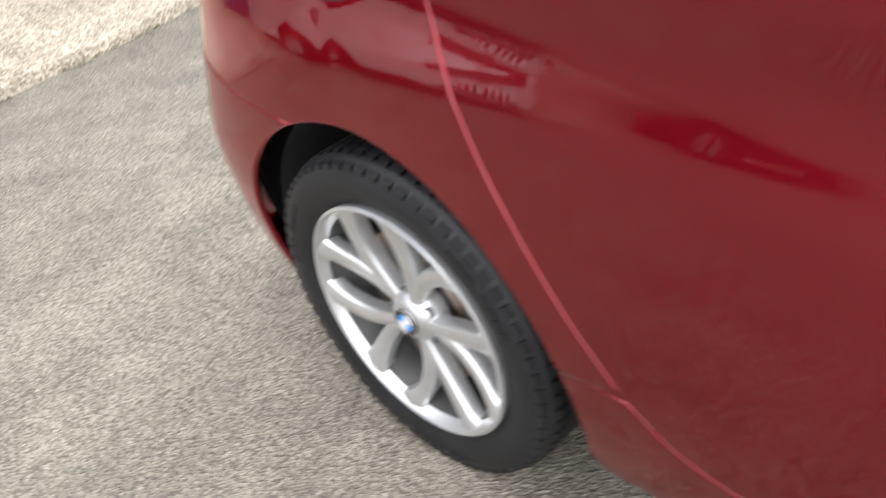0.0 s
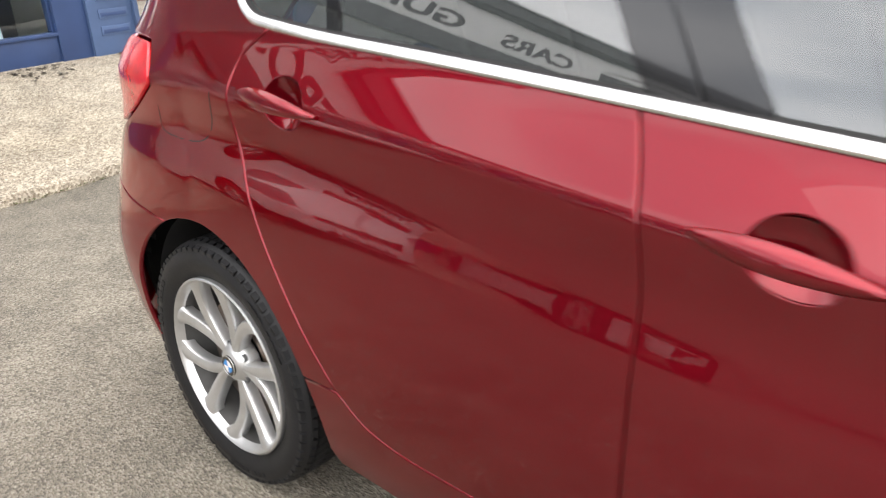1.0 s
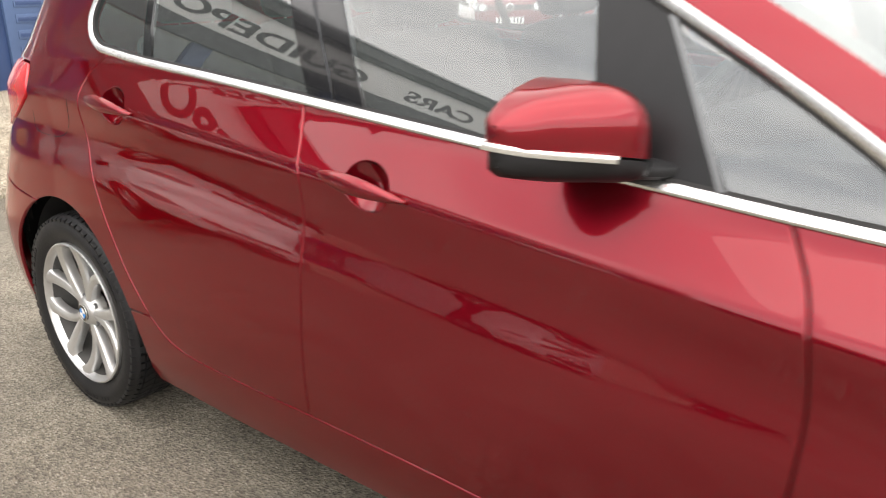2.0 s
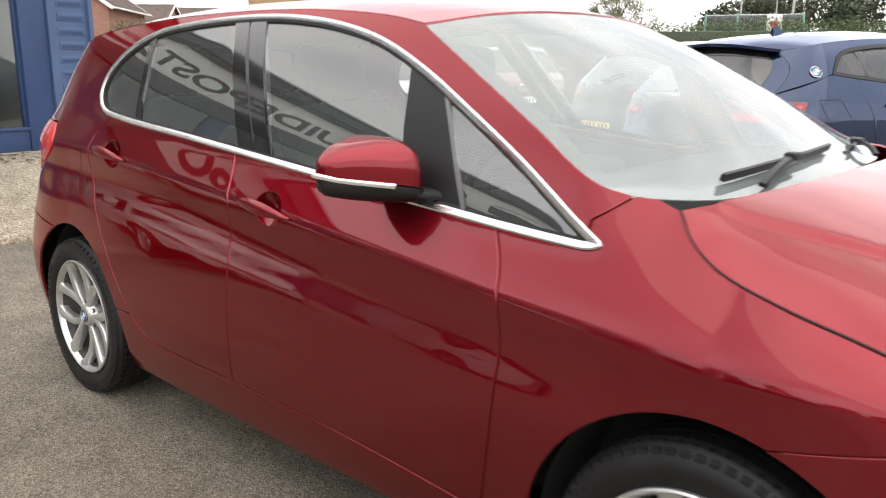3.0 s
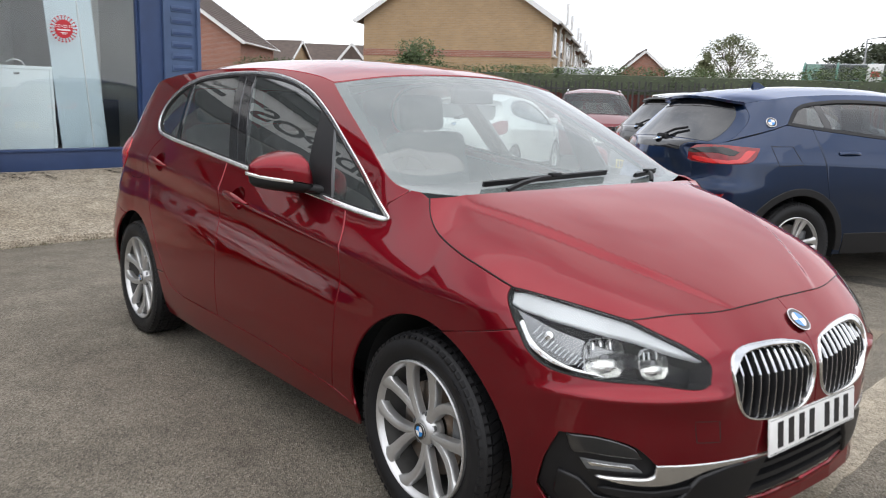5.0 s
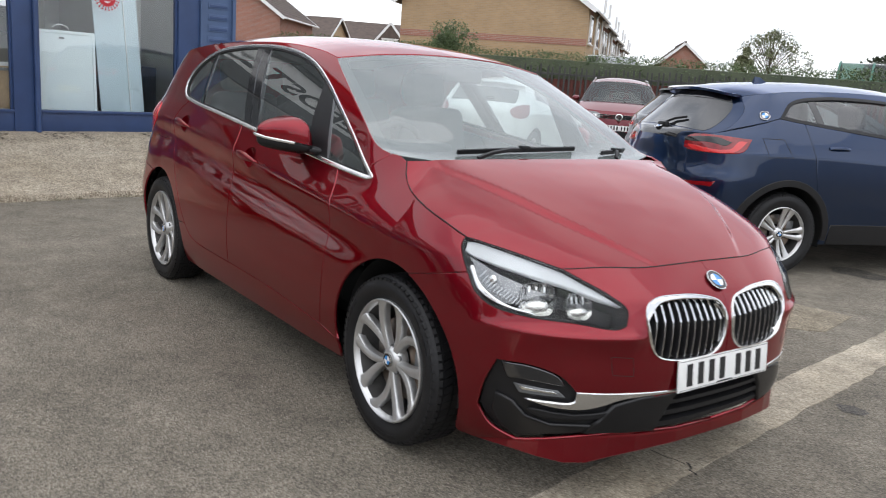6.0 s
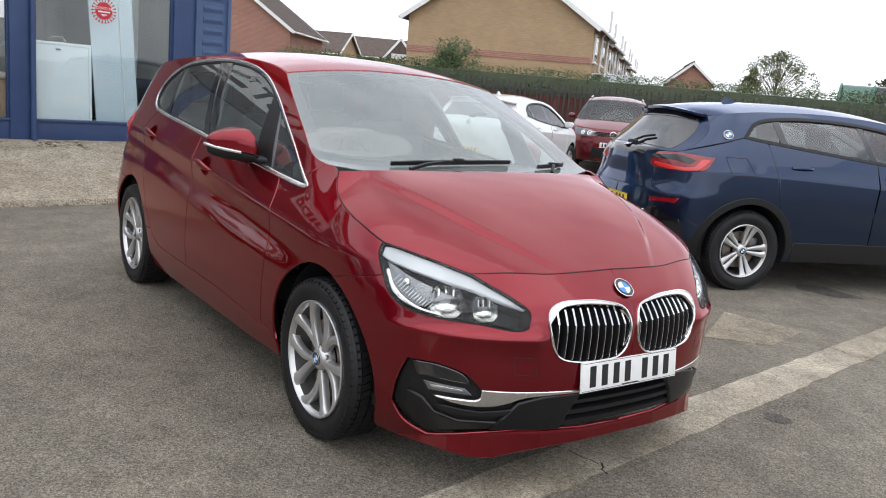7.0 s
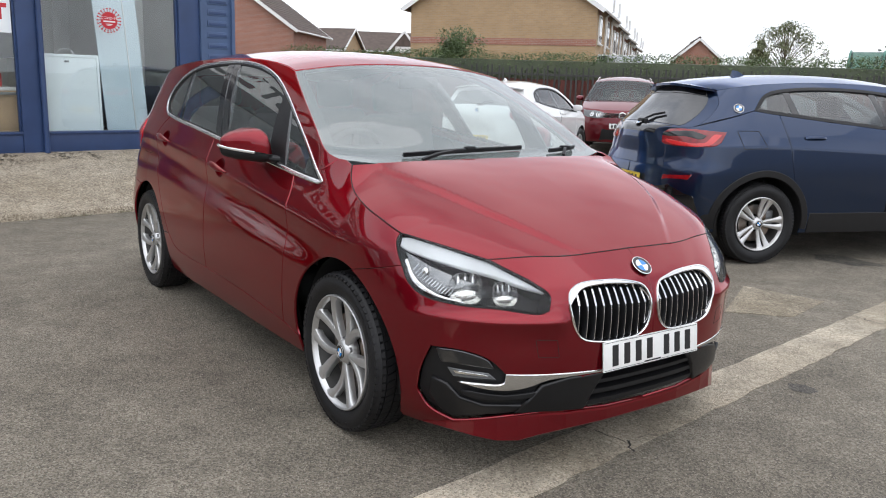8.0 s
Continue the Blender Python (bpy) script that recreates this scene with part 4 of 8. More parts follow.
NOSE_MID = 2.70158
bumper_bottom = curve_through([(NOSE_MID, 0.196), (2.50, 0.196), (2.33, 0.190), (2.21, 0.178), (2.10, 0.170), (1.95, 0.166), (1.80, 0.162), (1.70, 0.165)], 4)
arch_front = [p for p in arch(1.335, -22, 72.5, ARCH)]
POCKET = curve_through([(1.850, 0.494), (1.955, 0.494), (2.045, 0.467), (2.105, 0.410), (2.20, 0.404), (2.375, 0.392), (2.330, 0.345), (2.275, 0.272), (2.10, 0.246), (1.925, 0.205), (1.835, 0.246), (1.791, 0.312), (1.812, 0.405)], 4,
                       closed=True, corners=(0, 3, 5, 6, 7, 9, 11))
KIDNEY = curve_through([(2.306, 0.690), (2.335, 0.716), (2.45, 0.724), (2.58, 0.714), (2.662, 0.690), (2.684, 0.640), (2.672, 0.560), (2.630, 0.520), (2.53, 0.510), (2.42, 0.514), (2.352, 0.536), (2.318, 0.600)], 4, closed=True)

# the two halves of the bumper skin meet at the middle
for side in (-1, 1):
    lower = reach(arch_front, WING_SEAM, LAMP_LOW, LAMP_FRONT, BONNET_FRONT, [(NOSE_MID, 0.806), (NOSE_MID, 0.392)],
                  [(NOSE_MID, 0.392), (2.50, 0.392), (2.382, 0.390), (2.340, 0.345), (2.300, 0.262), (2.50, 0.252), (NOSE_MID, 0.250)], bumper_bottom)
    part("front_bumper", sheet(lower, B, 0.022, side=side, gap=0.0, soft=0.0015, holes=[inset(POCKET if area2(POCKET) > 0 else POCKET[::-1], 0.0), KIDNEY]), M["red_paint"], red_car, "red front bumper")
    mir = (lambda p: p) if side < 0 else mirror3

    # grille kidney
    gr = part("grille", fixed(sweep([mir(B(*p)) for p in (KIDNEY if area2(KIDNEY) > 0 else KIDNEY[::-1])],
              [(s * (1 if side < 0 else -1), y) for s, y in ((0.002, -0.010), (0.002, 0.004), (-0.001, 0.008), (-0.005, 0.007), (-0.007, 0.002), (-0.007, -0.03))],
              [mir(normal_of(B, *p)) for p in (KIDNEY if area2(KIDNEY) > 0 else KIDNEY[::-1])], closed=True)), M["chrome"], red_car, "chrome-framed kidney grille with dark slats")
    part("grille_backing", sheet(KIDNEY, B, 0.05, side=side, lift=-0.055, depth=0.002, soft=0.001), M["matt_black"], gr)
    brow = curve_through([(2.309, 0.650), (2.306, 0.690), (2.335, 0.716), (2.45, 0.724), (2.58, 0.714), (2.655, 0.694), (2.56, 0.706), (2.45, 0.712), (2.360, 0.702), (2.330, 0.676)], 4, closed=True, corners=(0, 5))
    part("grille_brow", sheet(brow, B, 0.02, side=side, lift=0.006, depth=0.010, soft=0.003), M["chrome"], gr)
    for i in range(10):
        x = 2.348 + 0.0345 * i
        zs = []
        for p, q in zip(KIDNEY, KIDNEY[1:] + KIDNEY[:1]):
            if (p[0] - x) * (q[0] - x) < 0:
                zs.append(p[1] + (q[1] - p[1]) * (x - p[0]) / (q[0] - p[0]))
        if len(zs) < 2:
            continue
        lo, hi = min(zs) + 0.009, max(zs) - 0.009
        pts, ups = [], []
        for j in range(9):
            z = lo + (hi - lo) * j / 8
            n = normal_of(B, min(x, 2.60), 0.62)
            pts.append(mir(B(x, z) + n * (-0.010 - 0.017 * max(0.0, (j - 5) / 3) - 0.004 * max(0.0, (3 - j) / 3)))), ups.append(mir(n))
        bl = [(-0.007, -0.030), (0.007, -0.030), (0.0065, -0.004), (0.002, 0.005), (-0.002, 0.005), (-0.0065, -0.004)]
        sl = part("slat", fixed(sweep(pts, bl, ups)), M["plastic"], gr)
        pts2 = [p + u * 0.0055 for p, u in zip(pts, ups)]
        part("slat_edge", fixed(sweep(pts2[:6], [(-0.0017, -0.004), (0.0017, -0.004), (0.0012, 0.001), (-0.0012, 0.001)], ups[:6])), M["satin"], gr)
        part("slat_tip", fixed(sweep(pts2[5:], [(-0.0058, -0.008), (0.0058, -0.008), (0.0042, 0.001), (-0.0042, 0.001)], ups[5:])), M["chrome"], gr, "bright upper end")

    # corner pocket with fog lamp, winglet and bright blade
    pk = part("bumper_pocket", sheet(POCKET, B, 0.025, side=side, lift=-0.022, depth=0.004, soft=0.002), M["plastic"], red_car, "black plastic corner trim")
    up = curve_through([(1.866, 0.488), (1.955, 0.488), (2.040, 0.462), (2.064, 0.428), (1.99, 0.434), (1.92, 0.438), (1.888, 0.436)], 4, closed=True, corners=(0, 3))
    part("pocket_brow", sheet(up, B, 0.02, side=side, lift=-0.004, depth=0.02, soft=0.006), M["brow_black"], pk)
    low = [(1.838, 0.300), (1.850, 0.370), (1.905, 0.352), (1.950, 0.306), (2.030, 0.284), (2.160, 0.288), (2.250, 0.276), (2.100, 0.254), (1.925, 0.216), (1.872, 0.248)]
    part("pocket_floor", sheet(low, B, 0.02, side=side, lift=-0.006, depth=0.02, soft=0.006), M["satin_black"], pk)
    fl = curve_through([(1.905, 0.414), (2.045, 0.406), (2.070, 0.384), (1.925, 0.384)], 4, closed=True, corners=(0, 1, 2, 3))
    fi = curve_through([(1.925, 0.408), (2.035, 0.402), (2.045, 0.395), (1.935, 0.398)], 4, closed=True, corners=(0, 1, 2, 3))
    fo = part("fog_lamp", sheet(fl, B, 0.012, side=side, lift=-0.016, depth=0.015, soft=0.003), M["lamp_grey"], red_car, "slim clear fog lamp")
    part("fog_reflector", sheet(fi, B, 0.012, side=side, lift=-0.012, depth=0.004, soft=0.001), M["lamp_silver"], fo)
    part("fog_lens", sheet(fl, B, 0.012, side=side, lift=-0.008, depth=0.003, soft=0.003), M["lens"], fo)
    blade = curve_through([(1.945, 0.374), (2.02, 0.372), (2.095, 0.378), (2.102, 0.414), (2.30, 0.410), (2.50, 0.405), (NOSE_MID, 0.402), (NOSE_MID, 0.392), (2.50, 0.395), (2.40, 0.396), (2.32, 0.394), (2.24, 0.386), (2.19, 0.368), (2.12, 0.352), (2.02, 0.356)], 4, closed=True, corners=(0, 3, 6, 7))
    part("bright_blade", sheet(blade, B, 0.018, side=side, lift=0.004, depth=0.016, soft=0.004), M["satin"], red_car, "brushed silver bumper blade")
    wl2 = curve_through([(1.955, 0.338), (2.10, 0.330), (2.25, 0.345), (2.24, 0.332), (2.10, 0.314), (1.98, 0.318)], 3, closed=True)
    part("pocket_fin", sheet(wl2, B, 0.02, side=side, lift=0.0, depth=0.012, soft=0.003), M["plastic"], pk)
    wa = curve_through([(2.193, 0.540), (2.268, 0.534), (2.278, 0.470), (2.205, 0.476)], 5, closed=True, corners=(0, 1, 2, 3))
    part("washer_cover", fixed(sweep([mir(B(*p)) for p in wa], [(-0.0009, 0.0006), (0.0009, 0.0006), (0.0009, -0.002), (-0.0009, -0.002)], [mir(normal_of(B, *p)) for p in wa], closed=True)), M["gap"], red_car, "washer cover seam")

    # headlamp
    LAMP = reach(LAMP_REAR, LAMP_TOP, LAMP_FRONT[::-1], LAMP_LOW[::-1])
    hl = part("headlight", sheet(LAMP, B, 0.03, side=side, lift=-0.100, depth=0.002, soft=0.002, gap=0.004), M["bezel"], red_car, "clear headlight with two reflector bowls")
    rim = LAMP if area2(LAMP) > 0 else LAMP[::-1]
    g = 1 if side < 0 else -1
    part("lamp_seal", fixed(sweep([mir(B(*p)) for p in rim], [(g * x, y) for x, y in ((-0.001, -0.100), (-0.001, 0.0005), (-0.0040, -0.001), (-0.005, -0.100))], [mir(normal_of(B, *p)) for p in rim], closed=True)), M["gap"], hl)
    top_strip = reach(curve_through([(1.678, 0.856), (1.715, 0.859), (1.86, 0.835), (2.02, 0.797), (2.10, 0.765), (2.18, 0.730), (2.228, 0.700)], 4), curve_through([(2.15, 0.726), (2.05, 0.755), (1.93, 0.778), (1.80, 0.800), (1.72, 0.816), (1.681, 0.828)], 4))
    part("daytime_strip", sheet(top_strip, B, 0.02, side=side, lift=-0.016, depth=0.02, soft=0.004), M["lamp_white"], hl, "pale upper light strip")
    low_strip = reach(curve_through([(1.700, 0.775), (1.728, 0.732), (1.785, 0.690), (1.87, 0.666), (1.96, 0.658)], 4), curve_through([(1.93, 0.668), (1.86, 0.678), (1.795, 0.704), (1.748, 0.742), (1.722, 0.785)], 4))
    part("side_strip", sheet(low_strip, B, 0.02, side=side, lift=-0.016, depth=0.02, soft=0.004), M["lamp_silver"], hl)
    for i in range(15):
        t = i / 14
        a, b2 = (1.758 + 0.15 * t, 0.752 - 0.078 * t ** 0.7), (1.775 + 0.15 * t, 0.775 - 0.080 * t ** 0.7)
        pts = [mir(B(*a) - normal_of(B, *a) * 0.014), mir(B(*b2) - normal_of(B, *b2) * 0.014)]
        part("lamp_rib", fixed(sweep(pts, ring(0.0014, 6), mir(normal_of(B, *a)))), M["lamp_silver"], hl)
    part("bezel", sheet(curve_through([(1.70, 0.815), (1.80, 0.768), (1.93, 0.735), (2.10, 0.707), (2.21, 0.690), (2.225, 0.645), (2.07, 0.655), (1.93, 0.664), (1.82, 0.70), (1.74, 0.765)], 4, closed=True), B, 0.03, side=side, lift=-0.088, depth=0.002, soft=0.002), M["bezel"], hl)
    inner_p = curve_through([(1.690, 0.822), (1.80, 0.782), (1.93, 0.750), (1.985, 0.738), (1.90, 0.700), (1.86, 0.680), (1.80, 0.702), (1.735, 0.752)], 4, closed=True, corners=(0, 3, 4))
    part("silver_panel", sheet(inner_p, B, 0.025, side=side, lift=-0.034, depth=0.02, soft=0.005), M["lamp_panel"], hl, "silver inner panel of the lamp")
    for s, z, r in ((1.955, 0.716, 0.056), (2.090, 0.702, 0.044)):
        n = normal_of(B, s, z)
        fwd = (n * 0.75 + Vector((0.50, 0, 0.0))).normalized()
        c = B(s, z) - n * 0.034
        c, fwd = mir(c), mir(fwd)
        mm = Matrix.Translation(c) @ fwd.to_track_quat("Z", "Y").to_matrix().to_4x4()
        part("reflector", facet_bowl(r * 1.04), M["lamp_silver"], hl, "chrome reflector bowl with facets", mm)
        part("bulb", fixed(lathe([(0.0005, 0.0), (r * 0.22, -0.004), (r * 0.25, -0.02), (r * 0.25, -0.044)], 16, "z")), M["lamp_grey"], hl, "", mm)
        # Alternating black and chrome bars imitate dark and bright reflections in the bowl.
        for j in range(7):
            x = r * (-0.69 + 0.23 * j)
            part("bowl_rib", box((r * 0.11, r * (0.46 + 0.16 * (j % 2)), 0.010), (x, r * 0.46, -0.026 + 0.010 * abs(j - 3) / 3), 0.001), M["chrome" if j % 2 else "brow_black"], hl, "", mm)
        shelf = Matrix.Translation((0, -r * 0.42, -0.016)) @ Matrix.Diagonal((1.14, 0.58, 1.2, 1.0))
        part("lower_reflector", fixed(lathe([(0.0005, 0.020), (r * 0.35, 0.0185), (r * 0.62, 0.013), (r * 0.74, 0.006), (r * 0.78, -0.006)], 24, "z")), M["lamp_dimpled"], hl, "", mm @ shelf)
    n = normal_of(B, 2.025, 0.712)
    part("reflector_bridge", facet_bowl(0.024, 12, 2.6), M["lamp_panel"], hl, "", Matrix.Translation(mir(B(2.025, 0.712) - n * 0.040)) @ mir((n * 0.75 + Vector((0.5, 0, 0))).normalized()).to_track_quat("Z", "Y").to_matrix().to_4x4())
    s, z = 1.80, 0.755
    part("indicator_bulb", fixed(lathe([(0.0005, 0.012), (0.012, 0.008), (0.016, -0.004), (0.016, -0.02)], 16, "z")), M["lamp_silver"], hl,
         at=Matrix.Translation(mir(B(s, z) - normal_of(B, s, z) * 0.03)) @ mir(normal_of(B, s, z)).to_track_quat("Z", "Y").to_matrix().to_4x4())
    lens = part("lamp_lens", sheet(LAMP, B, 0.03, side=side, lift=0.001, depth=0.004, soft=0.002, gap=0.0035), M["lens"], hl, "clear polished lens")
    lens.visible_shadow = False

# lower intake: backing, frame and three bars
inner_half = [(2.385, 0.388), (2.50, 0.390), (NOSE_MID, 0.390), (NOSE_MID, 0.246), (2.50, 0.248), (2.300, 0.258), (2.343, 0.345)]
for side in (-1, 1):
    mir = (lambda p: p) if side < 0 else mirror3
    it = part("lower_intake", sheet(inner_half, B, 0.03, side=side, lift=-0.05, depth=0.002, soft=0.001), M["matt_black"], red_car, "black lower air intake")
    for z, d in ((0.356, 0.020), (0.318, 0.024), (0.276, 0.026)):
        x0 = 2.35 + 0.25 * (z - 0.345) * 1.2
        pts = [B(s, z) for s in np.linspace(x0, NOSE_MID, 12)]
        ups = [mir(normal_of(B, s, z)) for s in np.linspace(x0, NOSE_MID - 0.001, 12)]
        part("intake_bar", fixed(sweep([mir(p) - u * 0.012 for p, u in zip(pts, ups)], [(-d / 2, -0.03), (d / 2, -0.03), (d / 2 * 0.7, 0.004), (-d / 2 * 0.7, 0.004)], ups)), M["plastic"], it)
    cheek = [(2.135, 0.262), (2.18, 0.310), (2.225, 0.368), (2.32, 0.391), (2.47, 0.392), (2.43, 0.335), (2.392, 0.258), (2.28, 0.262)]
    part("intake_cheek", sheet(cheek, B, 0.02, side=side, lift=0.004, depth=0.03, soft=0.006), M["satin_black"], it)

# protruding lip under the intake
for side in (-1, 1):
    mir = (lambda p: p) if side < 0 else mirror3
    vs, fs = [], []
    lip = [(1.80, 0.176, 0.168, 0.0), (1.90, 0.204, 0.182, 0.014), (2.00, 0.222, 0.184, 0.030), (2.08, 0.240, 0.184, 0.042), (2.15, 0.252, 0.188, 0.042), (2.22, 0.257, 0.197, 0.030), (2.32, 0.256, 0.203, 0.020), (2.50, 0.248, 0.207, 0.014), (NOSE_MID, 0.246, 0.208, 0.012)]
    for s, zt, zm, out in lip:
        nn = normal_of(B, min(s, NOSE_MID - 0.002), zm)
        for p in (B(s, zt) + nn * 0.0015, B(s, zt - 0.006) + nn * 0.005, B(s, zm + 0.004) + nn * (out + 0.004), B(s, zm - 0.004) + nn * (out + 0.002), B(s, zm - 0.024) - nn * 0.01):
            vs.append(mir(p))
    for i in range(len(lip) - 1):
        for j in range(4):
            fs.append((i * 5 + j, i * 5 + j + 1, i * 5 + 6 + j, i * 5 + 5 + j))
    lp_ = part("bumper_lip", fixed((vs, fs)), M["red_paint"], red_car, "red wedge-shaped lower lip")
    lp_.data.polygons.foreach_set("use_smooth", [False] * len(lp_.data.polygons))

plate(red_car, Matrix.Translation((2.192, 0, 0.455)) @ Matrix.Rotation(math.pi / 2, 4, "Z") @ Matrix.Rotation(radians(84), 4, "X"))
bn = normal_of(B, NOSE_MID - 0.02, 0.748)
roundel(red_car, Matrix.Translation(B(NOSE_MID, 0.748) + Vector((0.004, 0, 0.003))) @ Vector((0.62, 0, 0.78)).to_track_quat("Z", "Y").to_matrix().to_4x4() @ Matrix.Rotation(math.pi / 2, 4, "Z"), 0.041)

# ---- wheels of the red car ----
for i, (x, side) in enumerate(((1.335, -1), (-1.335, -1), (1.335, 1), (-1.335, 1))):
    m = Matrix.Translation((x, side * 0.781, 0.325))
    if side > 0:
        m = m @ Matrix.Rotation(math.pi, 4, "Z")
    wheel(red_car, m, turn=radians((0, -10, 30, 12)[i]))
    # wheel housing
    vs, fs = [], []
    for j, a in enumerate(np.linspace(-8, 190, 30)):
        for yy in (0.828, 0.60):
            vs.append((x + 0.392 * math.cos(radians(a)), side * yy, 0.325 + 0.392 * math.sin(radians(a))))
        if j:
            fs.append((2 * j - 2, 2 * j - 1, 2 * j + 1, 2 * j))
    k0 = len(vs)
    for a in np.linspace(-8, 190, 30):
        vs.append((x + 0.392 * math.cos(radians(a)), side * 0.60, 0.325 + 0.392 * math.sin(radians(a))))
    fs.append(tuple(range(k0, k0 + 30)))
    part("wheel_housing", (vs, fs), M["matt_black"], red_car)

# ---- dark inner shell behind the shut lines, and the floor ----
for side in (-1, 1):
    vs, fs = [], []
    ss = np.arange(-2.60, 2.63, 0.05)
    zs = np.arange(0.22, 1.01, 0.06)
    idx = {}
    for s in ss:
        for z in zs:
            p = B(s, z) - normal_of(B, s, z) * 0.048
            idx[(round(s, 3), round(z, 3))] = len(vs)
            vs.append(p if side < 0 else mirror3(p))
    for i in range(len(ss) - 1):
        for j in range(len(zs) - 1):
            cs, cz = (ss[i] + ss[i + 1]) / 2, (zs[j] + zs[j + 1]) / 2
            if min(math.hypot(cs - 1.335, cz - 0.325), math.hypot(cs + 1.335, cz - 0.325)) < 0.43:
                continue
            if cs > 1.5 or (cs > 1.0 and cz > 0.86):
                continue
            fs.append(tuple(idx[(round(a, 3), round(b, 3))] for a, b in ((ss[i], zs[j]), (ss[i + 1], zs[j]), (ss[i + 1], zs[j + 1]), (ss[i], zs[j + 1]))))
    part("inner_panel", (vs, fs), M["matt_black"], red_car)
part("underbody", box((4.05, 1.18, 0.05), (0.0, 0, 0.22), 0.02), M["matt_black"], red_car)
part("underbody_side", box((1.85, 1.66, 0.04), (0.0, 0, 0.225), 0.01), M["matt_black"], red_car)
part("engine_bay", box((0.9, 1.15, 0.52), (1.52, 0, 0.47), 0.05), M["matt_black"], red_car)

# ---- mirrors, wipers and cabin of the red car ----
def shell(sections, k=20, power=2.6):
    """A closed rounded body through sections of (centre, half a, half b, axis a, axis b)."""
    vs, fs = [], []
    for c, a, b, ea, eb in sections:
        for j in range(k):
            t = 2 * math.pi * j / k
            ct, st = math.cos(t), math.sin(t)
            r = (abs(ct) ** power + abs(st) ** power) ** (-1 / power)
            vs.append(Vector(c) + Vector(ea) * (a * r * ct) + Vector(eb) * (b * r * st))
    n = len(sections)
    for i in range(n - 1):
        for j in range(k):
            q = (j + 1) % k
            fs.append((i * k + j, i * k + q, (i + 1) * k + q, (i + 1) * k + j))
    fs += [tuple(range(k)), tuple((n - 1) * k + j for j in reversed(range(k)))]
    return fixed((vs, fs))


for side in (-1, 1):
    def S3(x, y, z):
        return (x, y if side < 0 else -y, z)
    def wedge(rows, power, k=14, low=0.0):
        """A body through sections across the car: y, back x, front x, bottom, top; upright back, rounded front."""
        vs, fs = [], []
        for y, xb, xf, zb, zt in rows:
            loop = [(xb + low, zb)]
            for j in range(k):
                q = math.pi / 2 * (1 - j / (k - 1))
                c_, s_ = math.cos(q), math.sin(q)
                r = (abs(c_) ** power + abs(s_) ** power) ** (-1 / power)
                loop.append((xb + 0.012 + (xf - xb - 0.012) * r * c_, zb + (zt - zb) * r * s_))
            loop.insert(1, (xb, zb + 0.25 * (zt - zb)))
            loop.insert(2, (xb, zb + 0.85 * (zt - zb)))
            vs += [Vector(S3(x, y, z)) for x, z in loop]
        n = k + 3
        for i in range(len(rows) - 1):
            for j in range(n):
                q = (j + 1) % n
                fs.append((i * n + j, i * n + q, (i + 1) * n + q, (i + 1) * n + j))
        fs += [tuple(range(n)), tuple((len(rows) - 1) * n + j for j in reversed(range(n)))]
        return fixed((vs, fs))
    CAP = [(-1.024, 0.410, 0.428, 1.086, 1.102), (-1.020, 0.398, 0.442, 1.084, 1.117), (-1.011, 0.390, 0.456, 1.082, 1.126), (-0.996, 0.384, 0.474, 1.079, 1.137), (-0.970, 0.381, 0.498, 1.076, 1.151),
           (-0.938, 0.380, 0.534, 1.071, 1.160), (-0.906, 0.382, 0.566, 1.067, 1.168), (-0.880, 0.386, 0.584, 1.063, 1.172), (-0.862, 0.390, 0.592, 1.059, 1.170), (-0.850, 0.395, 0.594, 1.057, 1.160), (-0.838, 0.404, 0.590, 1.056, 1.126), (-0.829, 0.418, 0.580, 1.056, 1.078)]
    CAP = [(y, xb + 0.020, xf, zb, zt) for y, xb, xf, zb, zt in CAP]
    mirror = part("mirror_housing", wedge([(y, xb + 0.004, xf - 0.002 + 0.004 * (y > -0.87), zb - 0.004, zb - 0.004 - d) for (y, xb, xf, zb, zt), d in zip(CAP, (0.014, 0.026, 0.034, 0.040, 0.044, 0.046, 0.046, 0.045, 0.044, 0.042, 0.036, 0.024))], 3.2), M["plastic"], red_car, "door mirror with red cap and black base")
    part("mirror_cap", wedge(CAP, 4.2, 20), M["red_paint"], mirror, "red mirror cap")
    pts = curve_through([S3(*p) for p in ((0.416, -1.027, 1.0885), (0.436, -1.024, 1.0865), (0.466, -0.997, 1.0785), (0.498, -0.969, 1.0730), (0.536, -0.940, 1.0690), (0.574, -0.911, 1.0650))], 5)
    part("side_indicator", fixed(sweep([Vector(p) for p in pts], [(-0.004, -0.007), (0.0035, -0.007), (0.0055, -0.002), (0.0055, 0.002), (0.0035, 0.005), (-0.004, 0.005)] if side < 0 else [(0.004, -0.007), (-0.0035, -0.007), (-0.0055, -0.002), (-0.0055, 0.002), (-0.0035, 0.005), (0.004, 0.005)], Vector((0, 0, 1)))), M["indicator"], mirror, "bright strip with clear indicator")
    part("mirror_glass", shell([(S3(0.404, -0.918, 1.106), 0.060, 0.036, (0, 1, 0), (0, 0, 1)), (S3(0.402, -0.918, 1.106), 0.058, 0.034, (0, 1, 0), (0, 0, 1))], 24, 3.2), M["mirror"], mirror)
    part("mirror_arm", shell([(S3(0.515 + 0.075 * t, -0.850 + 0.085 * t, 1.036 - 0.008 * t), 0.074 - 0.010 * t, 0.018, (1, 0, 0), (0, 0, 1)) for t in (0, 0.33, 0.66, 1.0)], 16, 2.6), M["plastic"], mirror)

